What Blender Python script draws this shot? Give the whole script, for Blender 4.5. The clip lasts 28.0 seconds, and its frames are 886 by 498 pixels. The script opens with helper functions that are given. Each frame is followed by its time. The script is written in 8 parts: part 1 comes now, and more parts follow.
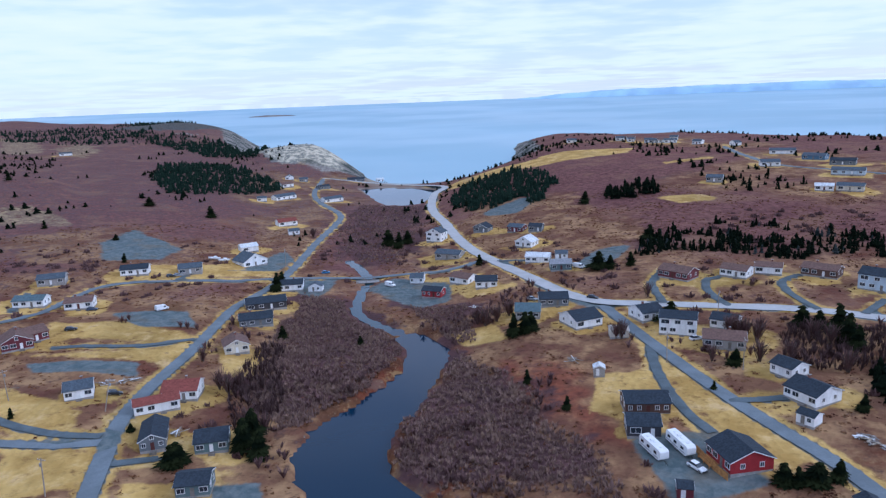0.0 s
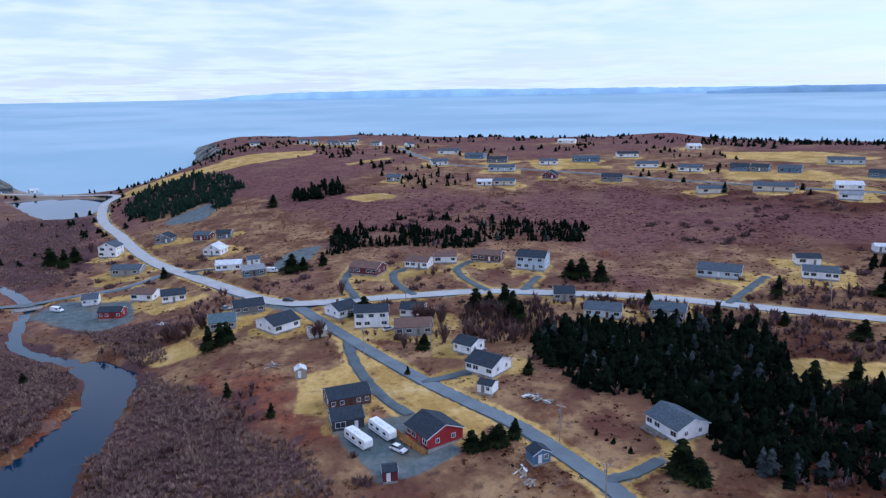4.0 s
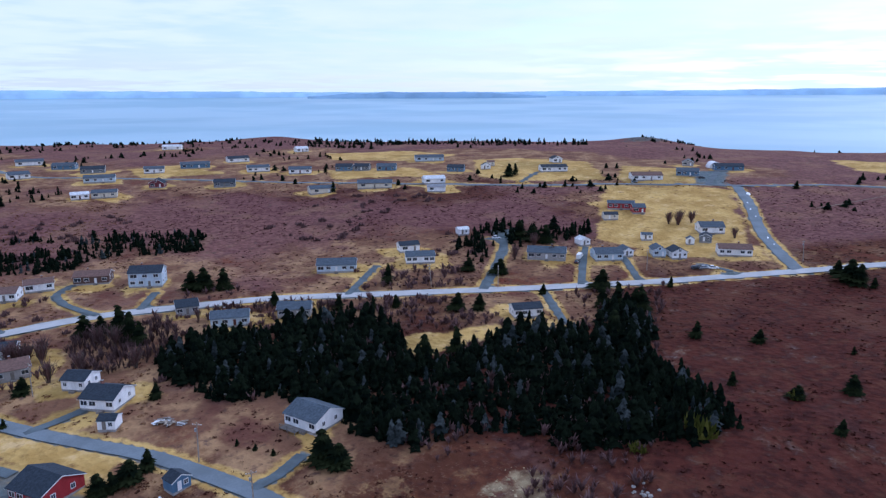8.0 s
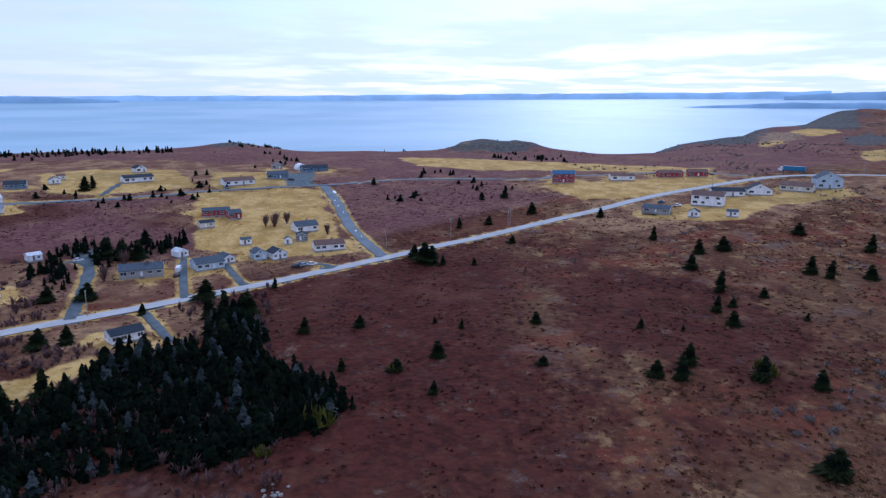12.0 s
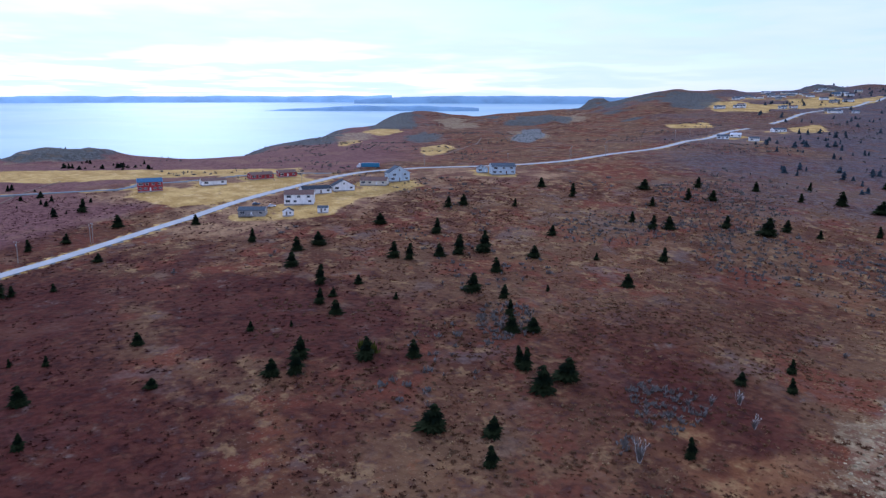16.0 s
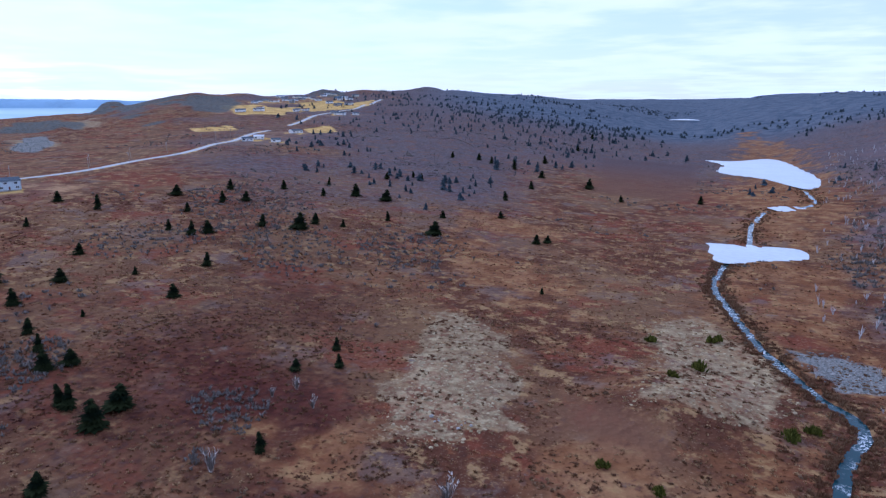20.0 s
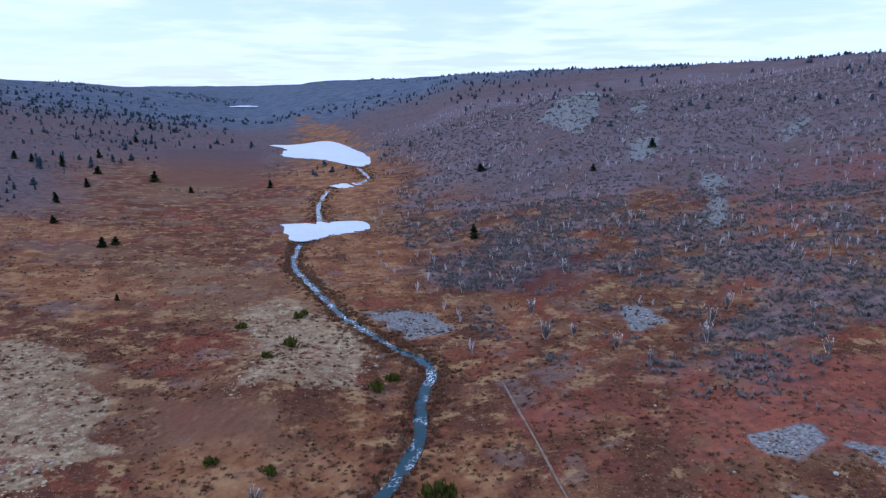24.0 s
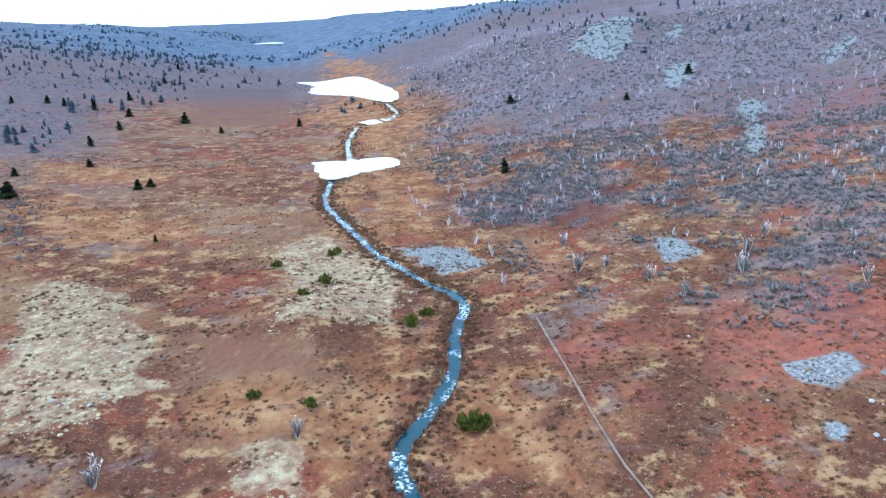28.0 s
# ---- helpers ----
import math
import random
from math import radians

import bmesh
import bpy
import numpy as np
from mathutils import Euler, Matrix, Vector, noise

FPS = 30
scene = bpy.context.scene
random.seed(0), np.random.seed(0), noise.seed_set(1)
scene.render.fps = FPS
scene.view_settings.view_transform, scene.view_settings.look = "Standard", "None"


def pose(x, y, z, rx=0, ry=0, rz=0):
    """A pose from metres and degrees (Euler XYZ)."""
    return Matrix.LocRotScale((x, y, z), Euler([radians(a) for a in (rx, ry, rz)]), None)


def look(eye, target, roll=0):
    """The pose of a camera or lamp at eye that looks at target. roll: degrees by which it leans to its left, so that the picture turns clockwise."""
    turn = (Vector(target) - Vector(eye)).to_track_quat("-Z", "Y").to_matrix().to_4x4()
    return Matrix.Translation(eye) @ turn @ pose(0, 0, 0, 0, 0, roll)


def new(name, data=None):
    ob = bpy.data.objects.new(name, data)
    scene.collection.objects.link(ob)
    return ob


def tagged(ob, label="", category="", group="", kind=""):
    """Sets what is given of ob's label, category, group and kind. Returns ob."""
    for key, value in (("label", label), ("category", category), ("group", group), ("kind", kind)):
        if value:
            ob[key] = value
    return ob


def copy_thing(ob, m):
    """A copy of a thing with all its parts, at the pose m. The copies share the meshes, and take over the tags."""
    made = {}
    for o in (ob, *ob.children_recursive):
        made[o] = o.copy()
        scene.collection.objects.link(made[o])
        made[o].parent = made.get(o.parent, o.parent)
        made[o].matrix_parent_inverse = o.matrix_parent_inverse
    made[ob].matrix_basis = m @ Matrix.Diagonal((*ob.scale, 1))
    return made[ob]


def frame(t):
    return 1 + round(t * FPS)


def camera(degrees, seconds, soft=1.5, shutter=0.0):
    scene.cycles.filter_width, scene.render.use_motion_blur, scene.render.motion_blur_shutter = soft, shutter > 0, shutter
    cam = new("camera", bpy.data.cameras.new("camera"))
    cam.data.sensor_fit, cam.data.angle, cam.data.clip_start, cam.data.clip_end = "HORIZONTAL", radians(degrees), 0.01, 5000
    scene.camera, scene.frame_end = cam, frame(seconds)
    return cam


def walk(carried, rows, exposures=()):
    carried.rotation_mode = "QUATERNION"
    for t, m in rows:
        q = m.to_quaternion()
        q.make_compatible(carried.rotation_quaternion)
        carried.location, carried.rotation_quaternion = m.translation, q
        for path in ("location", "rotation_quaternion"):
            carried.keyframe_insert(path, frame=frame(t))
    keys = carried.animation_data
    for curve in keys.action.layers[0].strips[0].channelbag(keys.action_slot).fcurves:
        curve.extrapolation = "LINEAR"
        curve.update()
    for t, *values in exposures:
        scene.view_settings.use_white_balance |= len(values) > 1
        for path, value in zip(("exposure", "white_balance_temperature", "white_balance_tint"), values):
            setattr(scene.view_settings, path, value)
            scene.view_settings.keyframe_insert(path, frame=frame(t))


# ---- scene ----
cam = camera(64.90, 28.0, soft=1.3)
# seconds, turn, tilt and lean of a camera that hovers in one place
TURNS = """
0.0 0.00 -12.22 -2.21
0.5 -2.84 -12.32 -2.10
1.0 -5.36 -12.40 -2.01
1.5 -7.49 -12.44 -1.87
2.0 -10.54 -12.49 -1.74
2.5 -13.69 -12.57 -1.63
3.0 -17.34 -12.63 -1.42
3.5 -21.54 -12.68 -1.23
5.5 -36.55 -12.72 -0.60
6.0 -40.47 -12.74 -0.51
6.5 -44.41 -12.76 -0.41
7.0 -48.48 -12.78 -0.31
7.5 -52.61 -12.74 -0.22
8.0 -56.72 -12.71 -0.22
8.5 -60.89 -12.67 -0.23
9.0 -65.08 -12.63 -0.25
9.5 -69.26 -12.59 -0.07
10.0 -73.43 -12.50 -0.02
10.5 -77.54 -12.45 -0.05
11.0 -81.55 -12.40 -0.02
11.5 -85.52 -12.37 0.03
13.5 -101.15 -12.17 0.30
14.0 -105.11 -12.16 0.28
14.5 -109.32 -12.12 0.26
15.0 -113.62 -12.10 0.25
15.5 -117.92 -12.02 0.21
16.0 -122.16 -11.96 0.29
16.5 -126.41 -11.91 0.35
17.0 -130.67 -11.86 0.33
17.5 -135.13 -11.77 0.24
18.0 -139.71 -11.69 0.24
18.5 -144.43 -11.63 0.18
19.0 -149.28 -11.56 0.15
19.5 -154.27 -11.55 0.16
20.0 -159.30 -11.55 0.11
20.5 -164.36 -11.57 0.08
21.0 -169.48 -11.54 0.02
21.5 -174.74 -11.52 -0.07
22.0 -180.03 -11.52 -0.07
22.5 -185.32 -11.55 -0.08
23.0 -189.45 -11.72 -0.15
23.5 -192.30 -11.95 -0.30
24.0 -193.65 -12.70 -0.50
24.5 -194.09 -14.10 -0.81
25.0 -194.00 -17.00 -1.19
25.5 -193.94 -18.25 -1.47
26.0 -193.78 -18.23 -1.66
26.5 -192.95 -18.14 -1.83
27.0 -192.50 -18.08 -1.97
27.5 -191.98 -18.02 -2.18
28.0 -190.85 -17.95 -2.38
"""
TURNS = [[float(v) for v in line.split()] for line in TURNS.strip().splitlines()]
walk(
    cam,
    [(t, pose(0, 0, 89.1, 90 + tilt, 0, turn) @ pose(0, 0, 0, 0, 0, lean)) for t, turn, tilt, lean in TURNS],
    exposures=[
        (0, -0.18, 4980, 17), (3, -0.2, 4980, 17), (6, -0.2, 4990, 20), (8, -0.22, 4910, 20), (11, -0.34, 4840, 21), (14, -0.5, 4840, 24), (15.5, -0.36, 4800, 23), (17, -0.13, 4760, 24),
        (20, -0.08, 4770, 23), (22.5, -0.1, 4810, 23), (24.5, 0.05, 4810, 21), (24.9, 0.27, 4720, 12), (25.2, 0.47, 4690, 8), (26, 1.03, 4670, 5), (28, 1.25, 4670, 3),
    ],
)

# ---- sky and sun: a bright, thinly overcast day ----
SUN_TURN, SUN_HEIGHT = 102.0, 31.0
world = bpy.data.worlds.new("overcast_sky")
scene.world = world
world.use_nodes = True


def sky_nodes(tree):
    n, l = tree.nodes, tree.links
    n.clear()
    out, mix = n.new("ShaderNodeOutputWorld"), n.new("ShaderNodeMixShader")
    blue, cloud = n.new("ShaderNodeBackground"), n.new("ShaderNodeBackground")
    sky = n.new("ShaderNodeTexSky")
    sky.sky_type, sky.sun_disc = "NISHITA", False
    sky.sun_elevation, sky.sun_rotation = radians(SUN_HEIGHT), radians(SUN_TURN)
    sky.air_density, sky.dust_density = 1.0, 0.6
    l.new(sky.outputs[0], blue.inputs[0])
    blue.inputs[1].default_value = 0.145
    # cloud sheets seen in perspective: the way divided by its height
    geo, sep = n.new("ShaderNodeTexCoord"), n.new("ShaderNodeSeparateXYZ")
    l.new(geo.outputs["Generated"], sep.inputs[0])

    def maths(kind, a, b=None, c=None):
        m = n.new("ShaderNodeMath")
        m.operation = kind
        for s, v in zip(m.inputs, (a, b, c)):
            if v is not None:
                if isinstance(v, (int, float)):
                    s.default_value = v
                else:
                    l.new(v, s)
        return m.outputs[0]

    z = maths("ADD", maths("MAXIMUM", sep.outputs[2], 0.0), 0.055)
    u, v = maths("DIVIDE", sep.outputs[0], z), maths("DIVIDE", sep.outputs[1], z)
    com = n.new("ShaderNodeCombineXYZ")
    l.new(u, com.inputs[0]), l.new(v, com.inputs[1])
    big, fine = n.new("ShaderNodeTexNoise"), n.new("ShaderNodeTexNoise")
    for tex, size, detail in ((big, 0.42, 5.0), (fine, 1.5, 4.0)):
        l.new(com.outputs[0], tex.inputs["Vector"])
        tex.inputs["Scale"].default_value, tex.inputs["Detail"].default_value = size, detail
        tex.inputs["Roughness"].default_value = 0.5
    both = maths("ADD", maths("MULTIPLY", big.outputs[0], 0.7), maths("MULTIPLY", fine.outputs[0], 0.3))
    cover = n.new("ShaderNodeMapRange")
    cover.interpolation_type = "SMOOTHSTEP"
    l.new(both, cover.inputs[0])
    for k, value in ((1, 0.42), (2, 0.56), (3, 0.55), (4, 1.0)):
        cover.inputs[k].default_value = value
    low = n.new("ShaderNodeMapRange")  # thicker haze towards the horizon
    l.new(sep.outputs[2], low.inputs[0])
    for k, value in ((1, 0.0), (2, 0.09), (3, 0.75), (4, 0.0)):
        low.inputs[k].default_value = value
    l.new(maths("MAXIMUM", cover.outputs[0], low.outputs[0]), mix.inputs[0])
    tone = n.new("ShaderNodeMix")
    tone.data_type = "RGBA"
    l.new(fine.outputs[0], tone.inputs[0])
    tone.inputs[6].default_value, tone.inputs[7].default_value = (0.80, 0.88, 1.0, 1), (1.0, 0.99, 0.98, 1)
    l.new(tone.outputs[2], cloud.inputs[0])
    # thin cloud glows round the hidden sun
    toward = n.new("ShaderNodeVectorMath")
    toward.operation = "DOT_PRODUCT"
    up = radians(SUN_HEIGHT)
    toward.inputs[1].default_value = (math.sin(radians(SUN_TURN)) * math.cos(up), math.cos(radians(SUN_TURN)) * math.cos(up), math.sin(up))
    l.new(geo.outputs["Generated"], toward.inputs[0])
    glow = maths("POWER", maths("MAXIMUM", toward.outputs["Value"], 0.0), 7.0)
    l.new(maths("MULTIPLY_ADD", glow, 0.5, 1.12), cloud.inputs[1])
    l.new(blue.outputs[0], mix.inputs[1]), l.new(cloud.outputs[0], mix.inputs[2]), l.new(mix.outputs[0], out.inputs[0])


sky_nodes(world.node_tree)
sun = new("sun", bpy.data.lights.new("sun", "SUN"))
sun.data.energy, sun.data.angle, sun.data.color = 1.1, radians(14), (1.0, 0.95, 0.88)
far = Vector((math.sin(radians(SUN_TURN)), math.cos(radians(SUN_TURN)), math.tan(radians(SUN_HEIGHT)))) * 500
sun.matrix_world = look(far, (0, 0, 0))

# ---- materials ----
class Nodes:
    """A short hand for node trees."""

    def __init__(self, name, rough=0.8, metal=0.0, bump=0.0):
        self.mat = bpy.data.materials.new(name)
        self.mat.use_nodes = True
        self.n, self.l = self.mat.node_tree.nodes, self.mat.node_tree.links
        self.bsdf = self.n["Principled BSDF"]
        self.bsdf.inputs["Roughness"].default_value, self.bsdf.inputs["Metallic"].default_value = rough, metal
        self.where = self.n.new("ShaderNodeNewGeometry").outputs["Position"]

    def put(self, socket, value):
        if isinstance(value, (int, float)):
            socket.default_value = value
        elif isinstance(value, tuple):
            socket.default_value = (*value, 1) if len(value) == 3 and len(socket.default_value) == 4 else value
        else:
            self.l.new(value, socket)

    def noise(self, size, detail=3.0, rough=0.55, stretch=None, where=None):
        tex = self.n.new("ShaderNodeTexNoise")
        where = where or self.where
        if stretch:
            m = self.n.new("ShaderNodeMapping")
            m.inputs["Scale"].default_value = stretch
            self.l.new(where, m.inputs[0])
            where = m.outputs[0]
        self.l.new(where, tex.inputs["Vector"])
        tex.inputs["Scale"].default_value, tex.inputs["Detail"].default_value = 1.0 / size, detail
        tex.inputs["Roughness"].default_value = rough
        return tex.outputs[0]

    def cells(self, size):
        tex = self.n.new("ShaderNodeTexVoronoi")
        self.l.new(self.where, tex.inputs["Vector"])
        tex.inputs["Scale"].default_value = 1.0 / size
        return tex

    def maths(self, kind, a, b=0.0):
        m = self.n.new("ShaderNodeMath")
        m.operation = kind
        self.put(m.inputs[0], a), self.put(m.inputs[1], b)
        return m.outputs[0]

    def span(self, v, a, b, low=0.0, high=1.0):
        m = self.n.new("ShaderNodeMapRange")
        m.interpolation_type = "SMOOTHSTEP"
        for s, value in zip(m.inputs, (v, a, b, low, high)):
            self.put(s, value)
        return m.outputs[0]

    def mix(self, f, a, b):
        m = self.n.new("ShaderNodeMix")
        m.data_type = "RGBA"
        self.put(m.inputs[0], f), self.put(m.inputs[6], a), self.put(m.inputs[7], b)
        return m.outputs[2]

    def vivid(self, color, much, value=1.0):
        h = self.n.new("ShaderNodeHueSaturation")
        h.inputs["Saturation"].default_value, h.inputs["Value"].default_value = much, value
        self.put(h.inputs["Color"], color)
        return h.outputs[0]

    def held(self, name):
        a = self.n.new("ShaderNodeAttribute")
        a.attribute_name = name
        return a.outputs["Fac"]

    def chance(self):
        return self.n.new("ShaderNodeObjectInfo").outputs["Random"]

    def island(self):
        return self.n.new("ShaderNodeNewGeometry").outputs["Random Per Island"]

    def bump(self, height, depth, strength=1.0):
        b = self.n.new("ShaderNodeBump")
        b.inputs["Distance"].default_value, b.inputs["Strength"].default_value = depth, strength
        self.l.new(height, b.inputs["Height"])
        self.l.new(b.outputs[0], self.bsdf.inputs["Normal"])

    def done(self, color, rough=None):
        self.put(self.bsdf.inputs["Base Color"], color)
        if rough is not None:
            self.put(self.bsdf.inputs["Roughness"], rough)
        self.bsdf.inputs["Specular IOR Level"].default_value = 0.3
        return self.mat


def scaled(color, k):
    return tuple(min(1.0, c * k) for c in color)


def worn(name, color, rough=0.75, size=1.5, spread=0.25, grain=0.12, bump=0.0, metal=0.0):
    """A plain finish with stains at one scale and grain at another."""
    k = Nodes(name, rough, metal)
    stain, fine = k.noise(size, 4.0), k.noise(grain, 2.0)
    c = k.mix(k.span(stain, 0.3, 0.7), scaled(color, 1 - spread), scaled(color, 1 + spread * 0.6))
    c = k.mix(k.span(fine, 0.35, 0.75, 0.0, 0.4), c, scaled(color, 0.7))
    if bump:
        k.bump(fine, bump)
    return k.done(c)


def ground_material():
    k = Nodes("moor_and_yards", 0.95)
    wide, mid, fine, tiny = k.noise(75, 5.0), k.noise(14, 6.0, 0.62), k.noise(3.2, 5.0, 0.68), k.noise(0.8, 3.0, 0.7)
    streak = k.noise(7.0, 6.0, 0.7)
    tuft = k.cells(2.2)
    patchy = k.noise(6.0, 6.0, 0.7, stretch=(1.0, 1.0, 0.3))
    drift, grey = k.noise(30.0, 5.0, 0.6), k.noise(21.0, 5.0, 0.62)
    # heath: a mosaic of plum and red dwarf shrubs, brown sedge, straw and grey lichen
    c = k.mix(k.span(mid, 0.42, 0.60), (0.082, 0.035, 0.021), (0.152, 0.071, 0.036))
    c = k.mix(k.span(wide, 0.46, 0.62, 0.0, 0.8), c, (0.150, 0.086, 0.046))
    c = k.mix(k.span(drift, 0.52, 0.60, 0.0, 0.75), c, (0.150, 0.047, 0.028))
    c = k.mix(k.span(patchy, 0.57, 0.66, 0.0, 0.6), c, (0.180, 0.070, 0.034))
    c = k.mix(k.span(grey, 0.55, 0.64, 0.0, 0.5), c, (0.150, 0.118, 0.104))
    c = k.mix(k.span(streak, 0.53, 0.62, 0.0, 0.75), c, (0.285, 0.185, 0.088))
    c = k.mix(k.span(k.noise(42.0, 6.0, 0.66), 0.54, 0.64, 0.0, 0.5), c, (0.185, 0.105, 0.050))
    c = k.mix(k.span(fine, 0.53, 0.70, 0.0, 0.5), c, (0.040, 0.019, 0.019))
    c = k.mix(k.span(tiny, 0.56, 0.70, 0.0, 0.5), c, (0.31, 0.225, 0.145))

    def edge(name, soft=0.16, much=1.0):
        """A mask whose border is frayed by the noise of the turf."""
        raw = k.held(name)
        frayed = k.maths("ADD", raw, k.maths("MULTIPLY", k.maths("SUBTRACT", fine, 0.5), 0.9 * much))
        frayed = k.maths("ADD", frayed, k.maths("MULTIPLY", k.maths("SUBTRACT", mid, 0.5), 0.9 * much))
        return k.span(frayed, 0.5 - soft, 0.5 + soft)

    turf = k.mix(k.span(mid, 0.40, 0.62), (0.180, 0.097, 0.060), (0.360, 0.226, 0.120))
    turf = k.mix(k.span(drift, 0.50, 0.62, 0.0, 0.7), turf, (0.100, 0.042, 0.036))
    turf = k.mix(k.span(fine, 0.53, 0.68, 0.0, 0.6), turf, (0.060, 0.032, 0.024))
    c = k.mix(k.maths("MULTIPLY", edge("meadow", 0.35, 1.5), 0.9), c, turf)
    wine = k.mix(k.span(fine, 0.40, 0.66), (0.074, 0.023, 0.018), (0.034, 0.012, 0.011))
    wine = k.mix(k.span(drift, 0.5, 0.66, 0.0, 0.7), wine, (0.100, 0.046, 0.030))
    c = k.mix(k.maths("MULTIPLY", edge("redheath", 0.4, 1.4), 0.9), c, wine)
    rust = k.mix(k.span(fine, 0.36, 0.64), (0.230, 0.078, 0.050), (0.130, 0.050, 0.036))
    c = k.mix(k.maths("MULTIPLY", edge("rust", 0.4, 1.4), 0.85), c, rust)
    # heath farther off, paler and more mauve: aerial haze put into the colour
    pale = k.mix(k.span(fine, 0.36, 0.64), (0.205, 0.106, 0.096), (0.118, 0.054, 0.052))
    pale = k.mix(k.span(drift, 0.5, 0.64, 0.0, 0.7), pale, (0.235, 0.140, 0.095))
    c = k.mix(k.maths("MULTIPLY", edge("hazed_heath", 0.35, 1.2), 0.8), c, pale)
    # leafless woodland grey, with distance haze mixed into its colour
    woods = k.mix(k.span(fine, 0.38, 0.66), (0.056, 0.050, 0.056), (0.130, 0.118, 0.126))
    woods = k.mix(k.span(mid, 0.50, 0.66, 0.0, 0.6), woods, (0.135, 0.058, 0.044))
    woods = k.mix(k.span(tiny, 0.58, 0.74, 0.0, 0.6), woods, (0.26, 0.22, 0.24))
    c = k.mix(k.maths("MULTIPLY", edge("hazed_woodland", 0.45, 1.3), 0.8), c, woods)
    mauve = k.mix(k.span(fine, 0.36, 0.64), (0.165, 0.135, 0.142), (0.098, 0.074, 0.078))
    c = k.mix(k.maths("MULTIPLY", edge("brushy", 0.4, 1.2), 0.8), c, mauve)
    # far wooded hills: the blue of distance haze is put into their colour
    hazed_hills = k.mix(k.span(k.noise(26.0, 7.0, 0.75), 0.42, 0.58), (0.056, 0.082, 0.112), (0.108, 0.130, 0.160))
    c = k.mix(k.maths("MULTIPLY", edge("hazed_far_woods", 0.4), 0.85), c, hazed_hills)
    orange = k.mix(k.span(mid, 0.40, 0.62), (0.175, 0.078, 0.036), (0.255, 0.135, 0.066))
    orange = k.mix(k.span(streak, 0.5, 0.68, 0.0, 0.7), orange, (0.31, 0.20, 0.088))
    orange = k.mix(k.span(fine, 0.50, 0.70, 0.0, 0.85), orange, (0.075, 0.030, 0.022))
    c = k.mix(k.maths("MULTIPLY", edge("orange", 0.4, 1.6), 0.85), c, orange)
    alder = k.mix(k.span(mid, 0.35, 0.65), (0.115, 0.062, 0.060), (0.078, 0.046, 0.046))
    c = k.mix(edge("alder", 0.25), c, alder)
    straw = k.mix(k.span(mid, 0.38, 0.62), (0.40, 0.255, 0.086), (0.56, 0.38, 0.140))
    straw = k.mix(k.span(wide, 0.5, 0.64, 0.0, 0.5), straw, (0.23, 0.165, 0.058))
    straw = k.mix(k.span(streak, 0.52, 0.70, 0.0, 0.65), straw, (0.60, 0.43, 0.225))
    straw = k.mix(k.span(fine, 0.52, 0.74, 0.0, 0.7), straw, (0.13, 0.066, 0.034))
    c = k.mix(edge("field"), c, straw)
    stone = k.mix(k.span(mid, 0.40, 0.62), (0.36, 0.285, 0.165), (0.22, 0.17, 0.105))
    stone = k.mix(k.span(fine, 0.52, 0.68, 0.0, 0.8), stone, (0.15, 0.085, 0.050))
    stone = k.mix(k.span(tiny, 0.48, 0.66, 0.0, 0.9), stone, (0.50, 0.41, 0.255))
    stone = k.mix(k.span(patchy, 0.53, 0.61, 0.0, 0.8), stone, (0.115, 0.052, 0.038))
    c = k.mix(k.maths("MULTIPLY", edge("rock", 0.18, 1.7), k.span(fine, 0.34, 0.58, 1.0, 0.3)), c, stone)
    loose = k.mix(k.span(tiny, 0.40, 0.60), (0.235, 0.24, 0.225), (0.11, 0.11, 0.105))
    c = k.mix(k.maths("MULTIPLY", edge("scree", 0.2, 1.5), 0.9), c, loose)
    pebbles = k.mix(k.span(fine, 0.3, 0.7), (0.085, 0.115, 0.122), (0.165, 0.185, 0.185))
    pebbles = k.mix(k.span(mid, 0.5, 0.68, 0.0, 0.5), pebbles, (0.16, 0.13, 0.09))
    c = k.mix(edge("gravel", 0.16, 0.7), c, pebbles)
    c = k.mix(k.maths("MULTIPLY", k.held("smooth"), 0.8), c, k.mix(k.held("hazed_woodland"), (0.135, 0.068, 0.042), (0.088, 0.062, 0.062)))
    sand = k.mix(fine, (0.22, 0.19, 0.15), (0.40, 0.35, 0.28))
    c = k.mix(k.held("shore"), c, sand)
    bare = k.mix(k.span(fine, 0.3, 0.7), (0.15, 0.14, 0.13), (0.34, 0.32, 0.28))
    bare = k.mix(k.span(k.noise(34.0, 7.0, 0.72), 0.44, 0.56), bare, (0.050, 0.066, 0.058))
    c = k.mix(k.maths("MULTIPLY", edge("steep", 0.25, 0.8), 0.9), c, bare)
    quarry = k.mix(k.span(streak, 0.40, 0.60), (0.58, 0.52, 0.40), (0.20, 0.20, 0.17))
    c = k.mix(edge("cliff", 0.3, 0.9), c, quarry)
    crag = k.mix(k.span(fine, 0.38, 0.64), (0.050, 0.056, 0.054), (0.125, 0.130, 0.120))
    crag = k.mix(k.span(mid, 0.52, 0.66, 0.0, 0.7), crag, (0.115, 0.085, 0.055))
    c = k.mix(k.maths("MULTIPLY", edge("bluff", 0.3, 0.9), 0.9), c, crag)
    lump = k.maths("ADD", k.maths("MULTIPLY", tuft.outputs["Distance"], 0.8), fine)
    k.bump(lump, 0.7, 0.9)
    m = k.done(k.vivid(c, 1.04, 1.05))
    k.bsdf.inputs["Specular IOR Level"].default_value = 0.03
    return m


